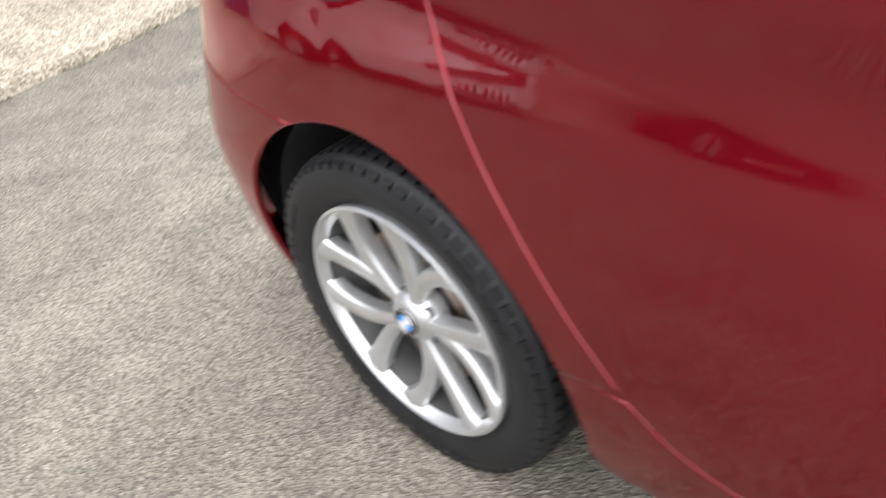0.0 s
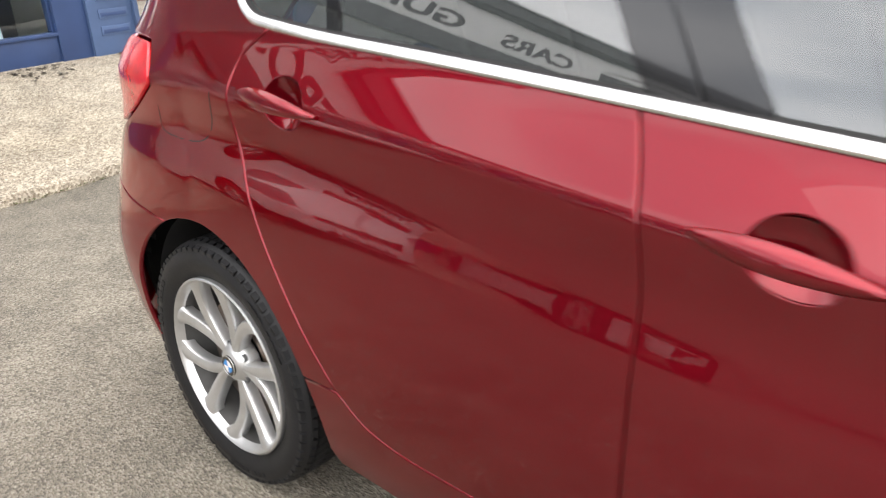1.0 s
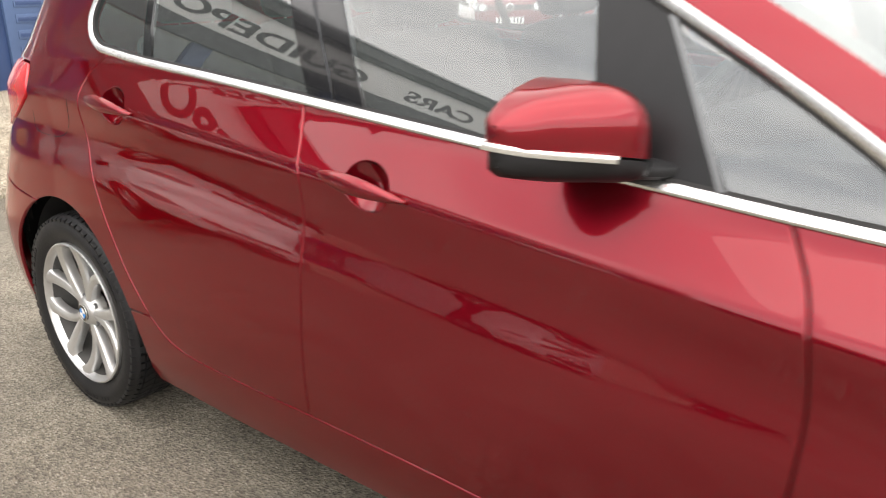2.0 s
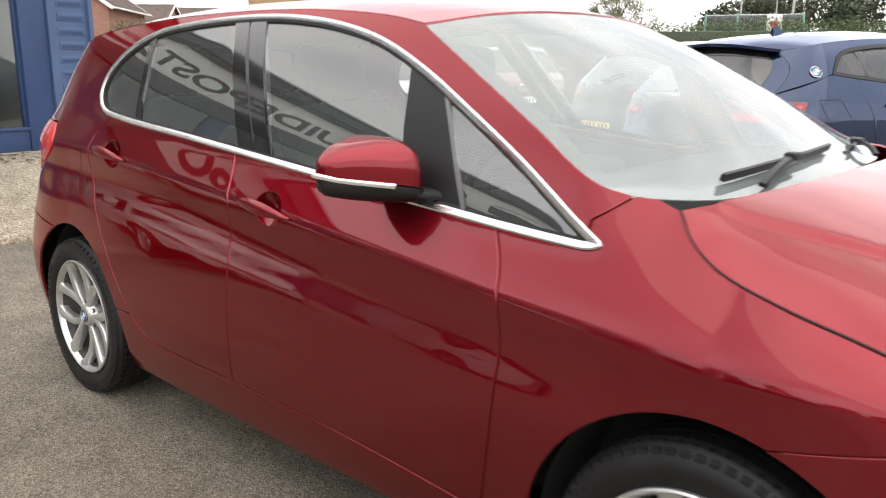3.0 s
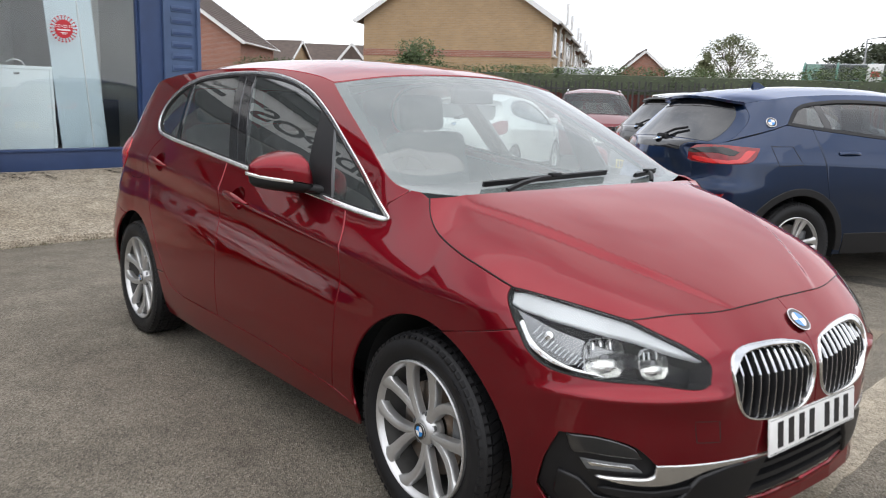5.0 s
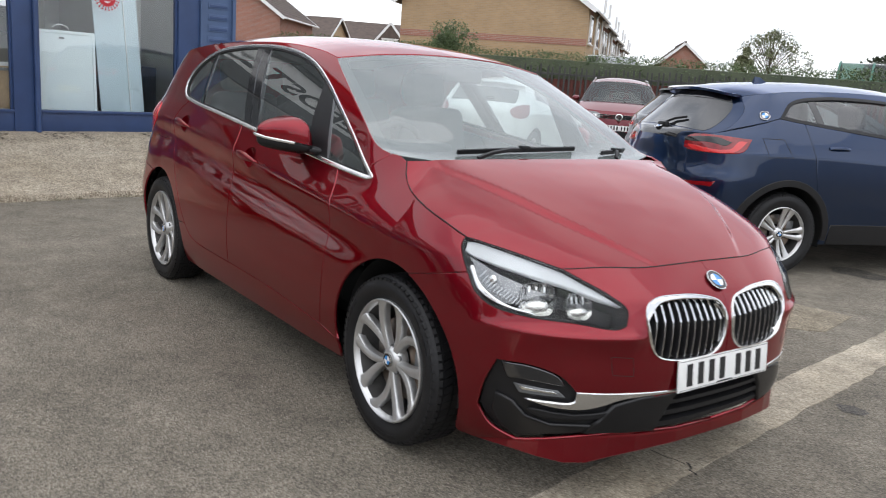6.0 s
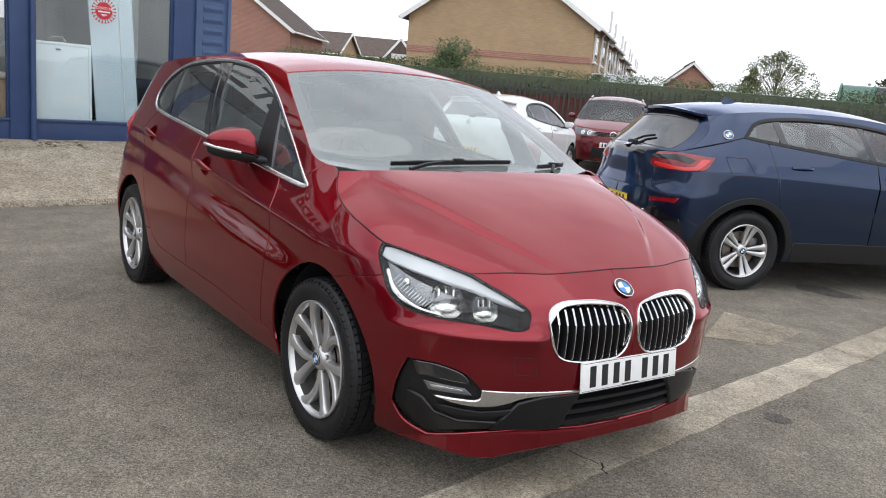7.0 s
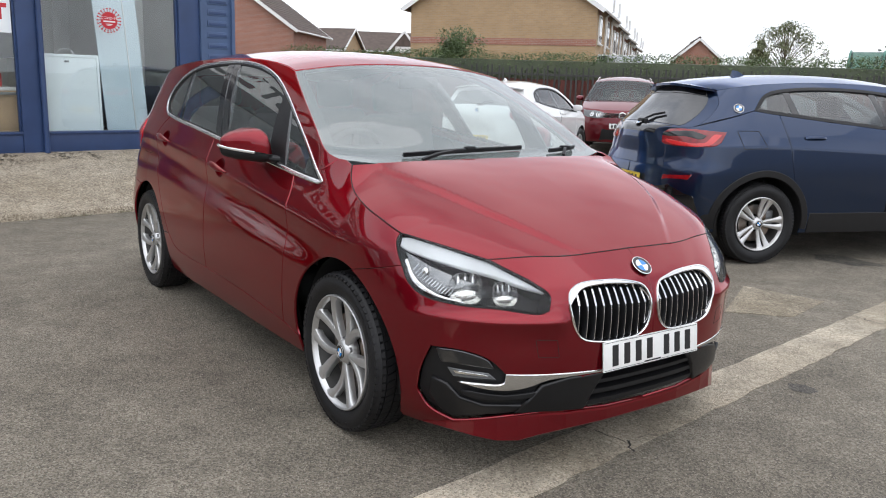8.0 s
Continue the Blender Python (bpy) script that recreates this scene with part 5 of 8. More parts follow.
for y0, y1, xb in ((-0.40, 0.10, 1.245), (0.38, 0.48, 1.225)):
    def on_screen(y, v):
        u = 0.5 + 0.5 * y / 0.745
        n = normal_of(ws_fn, u, v)
        return ws_fn(u, v) + n * 0.016, n
    root, n0 = on_screen(y0, 0.0)
    tip, n1 = on_screen((y0 + y1) / 2 + 0.02, 0.085)
    w = part("wiper", fixed(sweep([root, root.lerp(tip, 0.3) + n0 * 0.012, root.lerp(tip, 0.7) + n0 * 0.012, tip], [(-0.009, -0.005), (0.009, -0.005), (0.006, 0.006), (-0.006, 0.006)], n0)), M["plastic"], red_car, "black windscreen wiper")
    bl = [on_screen(y0 - 0.05 + (y1 - y0 + 0.12) * t, 0.070 + 0.035 * t) for t in np.linspace(0, 1, 9)]
    part("wiper_blade", fixed(sweep([p for p, _ in bl], [(-0.006, -0.012), (0.006, -0.012), (0.004, 0.006), (-0.004, 0.006)], [n for _, n in bl])), M["plastic"], w)
    part("wiper_joint", smooth_bm(box((0.03, 0.05, 0.018), tuple(tip + n1 * 0.008), 0.006)), M["plastic"], w)
part("cowl", box((0.16, 1.30, 0.02), (1.17, 0, 1.025), 0.004), M["gap"], red_car)


def seat(x, y, wide=0.50, name="front_seat", back=0.62, parent=None):
    s = part(name, smooth_bm(box((0.52, wide, 0.17), (x, y, 0.58), 0.06, segments=4)), M["seat"], parent, "dark cloth car seat")
    part("backrest", smooth_bm(box((0.17, wide * 0.95, back), (x - 0.30, y, 0.90), 0.07, segments=4, turn=Matrix.Rotation(radians(-16), 4, "Y"))), M["seat"], s)
    part("headrest", smooth_bm(box((0.10, 0.26, 0.19), (x - 0.415, y, 1.305), 0.045, segments=4, turn=Matrix.Rotation(radians(-10), 4, "Y"))), M["seat"], s)
    for e in (-0.06, 0.06):
        part("headrest_post", fixed(sweep([Vector((x - 0.385, y + e, 1.16)), Vector((x - 0.405, y + e, 1.24))], ring(0.006, 8), Vector((0, 1, 0)))), M["chrome"], s)
    return s


for y in (-0.36, 0.36):
    seat(0.10, y, parent=red_car)
for y in (-0.42, 0.0, 0.42):
    seat(-0.80, y, 0.44, "rear_seat", parent=red_car)
dash_sec = [((0.84, y, 0.90), 0.32, 0.155 if abs(y) > 0.1 else 0.15, (1, 0, 0), (0, 0, 1)) for y in np.linspace(-0.70, 0.70, 8)]
dash = part("dashboard", shell(dash_sec, 20, 2.4), M["dash"], red_car)
part("dash_hood", smooth_bm(box((0.22, 0.36, 0.09), (0.64, -0.36, 1.045), 0.035, segments=3)), M["dash"], dash)
sw = part("steering_wheel", fixed(lathe([(0.185 + 0.016 * math.cos(a), 0.016 * math.sin(a)) for a in np.linspace(0, 2 * math.pi, 10, endpoint=False)], 40, "z", True)), M["plastic"], red_car, "black steering wheel",
          Matrix.Translation((0.46, -0.36, 0.99)) @ Matrix.Rotation(radians(-66), 4, "Y"))
part("wheel_boss", smooth_bm(box((0.15, 0.17, 0.05), (0, 0, -0.01), 0.02, segments=3)), M["plastic"], sw)
for a in (0, 180, 270):
    part("wheel_spoke", smooth_bm(box((0.13, 0.035, 0.02), (0.12, 0, 0), 0.008)), M["plastic"], sw, at=Matrix.Rotation(radians(a + 90), 4, "Z"))
im = part("interior_mirror", smooth_bm(box((0.03, 0.23, 0.065), (0.53, 0, 1.40), 0.012, segments=3)), M["plastic"], red_car)
part("sensor_box", smooth_bm(box((0.08, 0.10, 0.05), (0.475, 0, 1.415), 0.015, segments=3, turn=Matrix.Rotation(radians(25), 4, "Y"))), M["gap"], im)
part("headlining", (lambda d: (d[0], d[1]))(patch(roof_fn, 16, 16, lift=-0.03)), M["headlining"], red_car)
part("cabin_floor", box((2.6, 1.5, 0.06), (-0.35, 0, 0.38), 0.02), M["matt_black"], red_car)
part("parcel_shelf", box((0.55, 1.2, 0.03), (-1.40, 0, 1.02), 0.01), M["matt_black"], red_car)
for side in (-1, 1):
    part("door_card", sheet(reach(DOOR_R, ), B, 0.08, side=side, lift=-0.07, depth=0.01), M["seat"], red_car)
    part("door_card", sheet(reach(DOOR_F, ), B, 0.08, side=side, lift=-0.07, depth=0.01), M["seat"], red_car)

# ---- materials of the place ----
def speckled(name, base, light, dark, cell=140.0, patch_scale=0.7, rough=0.92, bump=0.8, stain=(0.6, 0.6, 0.6), stain_amount=0.35, blotch=0.24, stones=95.0):
    """Ground of small stones in a binder: cells of different grey, broad patches, and fine relief."""
    m = bpy.data.materials.new(name)
    m.use_nodes = True
    n, l = m.node_tree.nodes, m.node_tree.links
    b = n["Principled BSDF"]
    b.inputs["Roughness"].default_value = rough
    tc = n.new("ShaderNodeTexCoord")
    vo = n.new("ShaderNodeTexVoronoi")
    vo.inputs["Scale"].default_value = cell
    l.new(tc.outputs["Object"], vo.inputs["Vector"])
    sep = n.new("ShaderNodeSeparateColor")
    l.new(vo.outputs["Color"], sep.inputs[0])
    rp = n.new("ShaderNodeValToRGB")
    e = rp.color_ramp.elements
    e[0].position, e[0].color, e[1].position, e[1].color = 0.10, (*dark, 1), 0.97, (*light, 1)
    mid = e.new(0.42)
    mid.color = (*base, 1)
    l.new(sep.outputs[0], rp.inputs[0])
    fine = n.new("ShaderNodeTexNoise")
    fine.inputs["Scale"].default_value, fine.inputs["Detail"].default_value, fine.inputs["Roughness"].default_value = 44.0, 8.0, 0.72
    l.new(tc.outputs["Object"], fine.inputs["Vector"])
    big = n.new("ShaderNodeTexNoise")
    big.inputs["Scale"].default_value, big.inputs["Detail"].default_value = patch_scale, 6.0
    l.new(tc.outputs["Object"], big.inputs["Vector"])
    mr = n.new("ShaderNodeMapRange")
    mr.inputs["From Min"].default_value, mr.inputs["From Max"].default_value, mr.inputs["To Min"].default_value, mr.inputs["To Max"].default_value = 0.35, 0.68, 0.0, stain_amount
    l.new(big.outputs[0], mr.inputs[0])
    st = n.new("ShaderNodeMix")
    st.data_type, st.blend_type = "RGBA", "MULTIPLY"
    st.inputs[7].default_value = (*stain, 1)
    l.new(mr.outputs[0], st.inputs[0])
    l.new(rp.outputs[0], st.inputs[6])
    mf = n.new("ShaderNodeMapRange")
    mf.inputs["From Min"].default_value, mf.inputs["From Max"].default_value, mf.inputs["To Min"].default_value, mf.inputs["To Max"].default_value = 0.3, 0.7, 0.76, 1.22
    l.new(fine.outputs[0], mf.inputs[0])
    mx = n.new("ShaderNodeMix")
    mx.data_type, mx.blend_type = "RGBA", "MULTIPLY"
    mx.inputs[0].default_value = 1.0
    l.new(st.outputs[2], mx.inputs[6])
    l.new(mf.outputs[0], mx.inputs[7])
    mid_n = n.new("ShaderNodeTexNoise")
    mid_n.inputs["Scale"].default_value, mid_n.inputs["Detail"].default_value, mid_n.inputs["Roughness"].default_value = 4.2, 7.0, 0.68
    l.new(tc.outputs["Object"], mid_n.inputs["Vector"])
    mm_ = n.new("ShaderNodeMapRange")
    mm_.inputs["From Min"].default_value, mm_.inputs["From Max"].default_value, mm_.inputs["To Min"].default_value, mm_.inputs["To Max"].default_value = 0.32, 0.68, 1 - blotch, 1 + blotch
    l.new(mid_n.outputs[0], mm_.inputs[0])
    mb = n.new("ShaderNodeMix")
    mb.data_type, mb.blend_type = "RGBA", "MULTIPLY"
    mb.inputs[0].default_value = 1.0
    l.new(mx.outputs[2], mb.inputs[6])
    l.new(mm_.outputs[0], mb.inputs[7])
    # single larger stones, pale and dark, pressed into the binder
    peb = n.new("ShaderNodeTexVoronoi")
    peb.inputs["Scale"].default_value = stones
    l.new(tc.outputs["Object"], peb.inputs["Vector"])
    ps = n.new("ShaderNodeSeparateColor")
    l.new(peb.outputs["Color"], ps.inputs[0])
    col, shape = mb.outputs[2], n.new("ShaderNodeMath")
    shape.operation = "LESS_THAN"
    shape.inputs[1].default_value = 0.34
    l.new(peb.outputs["Distance"], shape.inputs[0])
    for channel, least, tone in ((0, 0.82, tuple(min(1.0, 1.35 * v) for v in light)), (1, 0.86, tuple(0.55 * v for v in dark))):
        pick, both, lay = n.new("ShaderNodeMath"), n.new("ShaderNodeMath"), n.new("ShaderNodeMix")
        pick.operation, both.operation, lay.data_type = "GREATER_THAN", "MULTIPLY", "RGBA"
        pick.inputs[1].default_value = least
        l.new(ps.outputs[channel], pick.inputs[0])
        l.new(pick.outputs[0], both.inputs[0])
        l.new(shape.outputs[0], both.inputs[1])
        weak = n.new("ShaderNodeMath")
        weak.operation = "MULTIPLY"
        weak.inputs[1].default_value = 0.55
        l.new(both.outputs[0], weak.inputs[0])
        l.new(weak.outputs[0], lay.inputs[0])
        l.new(col, lay.inputs[6])
        lay.inputs[7].default_value = (*tone, 1)
        col = lay.outputs[2]
    l.new(col, b.inputs["Base Color"])
    ad = n.new("ShaderNodeMath")
    l.new(vo.outputs["Distance"], ad.inputs[0])
    l.new(fine.outputs[0], ad.inputs[1])
    bp = n.new("ShaderNodeBump")
    bp.inputs["Strength"].default_value, bp.inputs["Distance"].default_value = bump, 0.008
    l.new(ad.outputs[0], bp.inputs["Height"])
    l.new(bp.outputs[0], b.inputs["Normal"])
    return m


def brick(name, c1, c2, mortar, rough=0.85):
    """Brickwork of real size: courses of 75 mm, stretchers of 225 mm."""
    m = bpy.data.materials.new(name)
    m.use_nodes = True
    n, l = m.node_tree.nodes, m.node_tree.links
    b = n["Principled BSDF"]
    b.inputs["Roughness"].default_value = rough
    tc, br = n.new("ShaderNodeTexCoord"), n.new("ShaderNodeTexBrick")
    l.new(tc.outputs["UV"], br.inputs["Vector"])
    br.inputs["Color1"].default_value, br.inputs["Color2"].default_value, br.inputs["Mortar"].default_value = (*c1, 1), (*c2, 1), (*mortar, 1)
    br.inputs["Scale"].default_value, br.inputs["Brick Width"].default_value, br.inputs["Row Height"].default_value, br.inputs["Mortar Size"].default_value = 1.0, 0.225, 0.075, 0.006
    no, mr, mx = n.new("ShaderNodeTexNoise"), n.new("ShaderNodeMapRange"), n.new("ShaderNodeMix")
    no.inputs["Scale"].default_value, no.inputs["Detail"].default_value = 0.8, 6.0
    l.new(tc.outputs["Object"], no.inputs["Vector"])
    mr.inputs["To Min"].default_value, mr.inputs["To Max"].default_value = 0.75, 1.2
    l.new(no.outputs[0], mr.inputs[0])
    mx.data_type, mx.blend_type = "RGBA", "MULTIPLY"
    mx.inputs[0].default_value = 1.0
    l.new(br.outputs[0], mx.inputs[6])
    l.new(mr.outputs[0], mx.inputs[7])
    l.new(mx.outputs[2], b.inputs["Base Color"])
    bp = n.new("ShaderNodeBump")
    bp.inputs["Strength"].default_value, bp.inputs["Distance"].default_value = 0.4, 0.01
    l.new(br.outputs["Fac"], bp.inputs["Height"])
    bp.invert = True
    l.new(bp.outputs[0], b.inputs["Normal"])
    return m


M["asphalt"] = speckled("worn_asphalt", (0.208, 0.182, 0.141), (0.320, 0.290, 0.234), (0.128, 0.111, 0.086), 160, 0.55, bump=0.8, stain=(0.52, 0.51, 0.49), stain_amount=0.72)
M["concrete"] = speckled("pebbled_concrete", (0.325, 0.278, 0.212), (0.50, 0.445, 0.355), (0.20, 0.165, 0.12), 80, 0.9, stain=(0.62, 0.58, 0.50), stain_amount=0.55)
M["strip"] = speckled("worn_pale_concrete", (0.455, 0.400, 0.310), (0.55, 0.49, 0.39), (0.29, 0.25, 0.19), 150, 1.6, stain=(0.52, 0.49, 0.44), stain_amount=0.75, blotch=0.30)
M["repair"] = speckled("gritty_repair", (0.34, 0.295, 0.22), (0.46, 0.405, 0.315), (0.20, 0.17, 0.125), 150, 1.3, stain=(0.55, 0.52, 0.46), stain_amount=0.7, blotch=0.35)
M["blue_frame"] = shade("blue_painted_metal", (0.026, 0.052, 0.135), 0.45, vary=0.14, scale=3.0, bump=0.03, bump_scale=60)
M["blue_panel"] = shade("faded_blue_steel", (0.060, 0.100, 0.200), 0.55, vary=0.16, scale=2.0, bump=0.04, bump_scale=50)
M["shop_glass"] = glass("shop_window_glass", (0.92, 0.95, 0.95), 1.68)
M["white_board"] = shade("white_melamine", (0.82, 0.86, 0.87), 0.35, vary=0.03, scale=2)
M["pale_panel"] = shade("pale_blue_acrylic", (0.64, 0.73, 0.78), 0.25, vary=0.06, scale=1.5)
M["wood"] = shade("pale_desk_wood", (0.46, 0.30, 0.17), 0.55, vary=0.18, scale=6, bump=0.04, bump_scale=60)
M["inside_wall"] = shade("pale_plaster", (0.66, 0.65, 0.62), 0.8, vary=0.06, scale=1.5)
M["carpet"] = shade("dark_carpet", (0.06, 0.06, 0.065), 0.95, vary=0.2, scale=20)
M["sign_white"] = shade("white_sign_board", (0.84, 0.84, 0.83), 0.4, vary=0.04, scale=1.2)
M["sign_red"] = shade("red_sticker", (0.52, 0.018, 0.03), 0.4, vary=0.08, scale=30)
M["dark_cladding"] = shade("dark_grey_cladding", (0.05, 0.052, 0.058), 0.5, vary=0.12, scale=1.5)
M["yellow_brick"] = brick("buff_brick", (0.420, 0.285, 0.155), (0.365, 0.245, 0.135), (0.37, 0.30, 0.22))
M["red_brick"] = brick("red_brick", (0.36, 0.165, 0.115), (0.30, 0.130, 0.092), (0.34, 0.30, 0.26))
M["tiles"] = shade("brown_roof_tiles", (0.095, 0.070, 0.058), 0.8, vary=0.25, scale=3.0, bump=0.2, bump_scale=14)
M["upvc"] = shade("white_upvc", (0.78, 0.78, 0.77), 0.4, vary=0.04, scale=3)
M["house_glass"] = shade("house_window_pane", (0.05, 0.055, 0.06), 0.05, coat=0.5, vary=0.2, scale=1.5)
M["fence_red"] = shade("red_brown_fence_boards", (0.115, 0.032, 0.024), 0.8, vary=0.25, scale=4, bump=0.15, bump_scale=40, random_tint=0.22)
M["fence_grey"] = shade("dark_fence_pale", (0.045, 0.045, 0.042), 0.7, vary=0.2, scale=6, random_tint=0.2)
M["hedge"] = shade("hedge_leaf", (0.055, 0.090, 0.032), 0.6, color2=(0.105, 0.145, 0.052), scale=2.5)
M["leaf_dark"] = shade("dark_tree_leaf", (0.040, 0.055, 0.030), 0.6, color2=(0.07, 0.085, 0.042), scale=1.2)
M["leaf_pale"] = shade("pale_tree_leaf", (0.115, 0.135, 0.065), 0.6, color2=(0.18, 0.195, 0.095), scale=1.2)
M["bark"] = shade("bark", (0.10, 0.075, 0.055), 0.9, vary=0.3, scale=9, bump=0.4, bump_scale=30)
M["steel"] = shade("galvanised_steel", (0.42, 0.43, 0.44), 0.45, 0.8, vary=0.1, scale=6)
M["green_metal"] = shade("green_painted_metal", (0.045, 0.16, 0.12), 0.4, vary=0.1, scale=5)
M["shelter_roof"] = glass("shelter_polycarbonate", (0.30, 0.42, 0.37), 1.4, haze=0.02)
M["grit"] = shade("loose_grit", (0.22, 0.20, 0.17), 0.9, random_tint=0.2, vary=0.4, scale=60)
M["moss"] = shade("moss", (0.075, 0.085, 0.025), 0.95, vary=0.35, scale=30)
M["dry_leaf"] = shade("dry_leaf_litter", (0.045, 0.032, 0.020), 0.9, vary=0.4, scale=30)


# ---- ground ----
def flat(name, pts, z, mat, thick=0.0, label="", category="", kind="structure"):
    """A flat slab with the outline pts, its top at z."""
    bm = bmesh.new()
    f = bm.faces.new([bm.verts.new((x, y, z)) for x, y in pts])
    if f.normal.z < 0:
        f.normal_flip()
    if thick:
        r = bmesh.ops.extrude_face_region(bm, geom=[f])
        for v in r["geom"]:
            if isinstance(v, bmesh.types.BMVert):
                v.co.z -= thick
        bmesh.ops.recalc_face_normals(bm, faces=bm.faces[:])
    ob = part(name, bm, mat)
    return tagged(ob, label, category, kind=kind)


def ragged(a, b, n, amp, rnd):
    """A line from a to b with small irregularities."""
    a, b = Vector(a), Vector(b)
    d = (b - a)
    w = Vector((-d.y, d.x)).normalized()
    return [tuple(a + d * (i / n) + w * (rnd.uniform(-amp, amp) if 0 < i < n else 0)) for i in range(n + 1)]


rnd = random.Random(4)
flat("ground", [(-400, -400), (400, -400), (400, 400), (-400, 400)], 0.0, M["asphalt"], label="worn grey-brown asphalt forecourt with loose grit", category="asphalt")
STRIP_A, STRIP_B = (2.115, -1.85), (1.02, 6.1)
strip = flat("drain_strip", ragged(STRIP_A, STRIP_B, 90, 0.008, rnd) + ragged((STRIP_B[0] + 0.25, STRIP_B[1] + 0.03), (STRIP_A[0] + 0.25, STRIP_A[1] + 0.03), 90, 0.010, rnd), 0.004, M["strip"], 0.003,
             "pale worn concrete strip across the asphalt", "concrete strip")
flat("repair_patch", ragged((0.62, 2.86), (1.18, 2.98), 8, 0.012, rnd) + ragged((1.30, 2.42), (1.00, 2.12), 8, 0.014, rnd), 0.004, M["repair"], 0.003, "gritty pale repair patch in the asphalt", "patch")

# oil stain and cracks
M["oil"] = speckled("oil_soaked_asphalt", (0.085, 0.076, 0.062), (0.17, 0.152, 0.124), (0.040, 0.036, 0.030), 160, 9.0, rough=0.7, stain=(0.4, 0.4, 0.4), stain_amount=0.8)
M["crack"] = shade("crack_shadow", (0.035, 0.032, 0.028), 0.95, vary=0.3, scale=40)


def blot(name, x, y, r, label, seed):
    q = random.Random(seed)
    n = 26
    pts = [(x + r * (1 + 0.45 * noise.noise((math.cos(6.283 * i / n) * 1.6, math.sin(6.283 * i / n) * 1.6, seed))) * math.cos(6.283 * i / n) * 1.3 + q.uniform(-0.006, 0.006),
            y + r * (1 + 0.45 * noise.noise((math.cos(6.283 * i / n) * 1.6, math.sin(6.283 * i / n) * 1.6, seed + 9))) * math.sin(6.283 * i / n) + q.uniform(-0.006, 0.006)) for i in range(n)]
    return flat(name, pts, 0.002, M["oil"], 0, label, "stain", kind="stuff")


for i, (x, y, r) in enumerate(((2.08, 1.27, 0.055), (0.46, 4.52, 0.20), (2.42, 1.95, 0.025))):
    blot("oil_stain", x, y, r, "dark oil stain on the asphalt", i + 1)
q = random.Random(21)
for x0, y0, x1, y1 in ((1.84, 0.0, 2.06, 0.06), (2.06, 0.06, 2.13, 0.02), (1.62, 2.78, 1.50, 2.80)):
    n = max(6, int(math.hypot(x1 - x0, y1 - y0) / 0.08))
    mid_ = [Vector((x0 + (x1 - x0) * i / n, y0 + (y1 - y0) * i / n, 0.0052)) + Vector((q.uniform(-0.012, 0.012), q.uniform(-0.012, 0.012), 0)) for i in range(n + 1)]
    bm = bmesh.new()
    rows2 = [[bm.verts.new(p + Vector((e * 0.004 * q.uniform(0.3, 1.2), e * 0.003, 0))) for e in (-1, 1)] for p in mid_]
    for a, b in zip(rows2, rows2[1:]):
        bm.faces.new((a[0], a[1], b[1], b[0]))
    tagged(part("crack", bm, M["crack"]), "thin dark crack in the ground", "crack", kind="stuff")

# apron of pebbled concrete that climbs from a low kerb to the showroom
FX = Vector((-0.15, 0.989, 0)).normalized()
FN = Vector((FX.y, -FX.x, 0))
F0 = Vector((-7.18, 1.157, 0))


def on_front(x, out=0.0, z=0.0):
    """A point of the showroom front: x along it, out in front of it."""
    return F0 + FX * x + FN * out + Vector((0, 0, z))


APRON = 2.42
vs, fs = [], []
xs = [-16 + 0.22 * i for i in range(90)]
rows_ = [(0.0, 0.415), (0.5, 0.36), (1.0, 0.28), (1.5, 0.205), (2.0, 0.125), (APRON - 0.10, 0.072), (APRON, 0.060), (APRON + 0.015, 0.040), (APRON + 0.02, -0.02)]
for x in xs:
    for o, z in rows_:
        j = 0.014 * math.sin(x * 7.1) + 0.018 * noise.noise((x * 2.3, o, 0)) if o >= APRON - 0.1 else 0.0
        vs.append(on_front(x, o + j, z + (0.010 * noise.noise((x * 1.7, o * 1.7, 3)) if 0 < o < APRON - 0.2 else 0.006 * noise.noise((x * 5, o * 9, 1)))))
k = len(rows_)
for i in range(len(xs) - 1):
    for j in range(k - 1):
        fs.append((i * k + j, i * k + j + 1, (i + 1) * k + j + 1, (i + 1) * k + j))
tagged(part("apron", fixed((vs, fs)), M["concrete"]), "sloping apron of pebbled beige concrete with a low kerb", "concrete", kind="structure")

# moss and leaf litter along the kerb and the showroom foot
for nm, label, mat, cnt, o_rng, z_of, size in (("moss", "moss and weeds along the kerb", "moss", 900, (APRON + 0.012, APRON + 0.075), lambda o: 0.004, 0.018),
                                              ("leaf_litter", "dead leaves blown against the showroom foot", "dry_leaf", 900, (0.05, 0.75), lambda o: 0.415 - 0.11 * o, 0.042)):
    bm = bmesh.new()
    for i in range(cnt):
        c = rnd.gauss(0, 1)
        x = rnd.uniform(-6, 1.5)
        if noise.noise((x * 1.6, cnt, 0)) < 0.02:
            continue
        o = o_rng[0] + abs(rnd.gauss(0, 0.40)) * (o_rng[1] - o_rng[0])
        p = on_front(x, min(o, o_rng[1]), z_of(o) + 0.004)
        a, s = rnd.uniform(0, 6.28), size * rnd.uniform(0.4, 1.2)
        q = [bm.verts.new(p + Vector((math.cos(a + t) * s, math.sin(a + t) * s * 0.6, rnd.uniform(0.0, 0.008)))) for t in (0, 1.9, 3.9)]
        bm.faces.new(q)
    tagged(part(nm, bm, M[mat]), label, nm.replace("_", " "), kind="stuff")

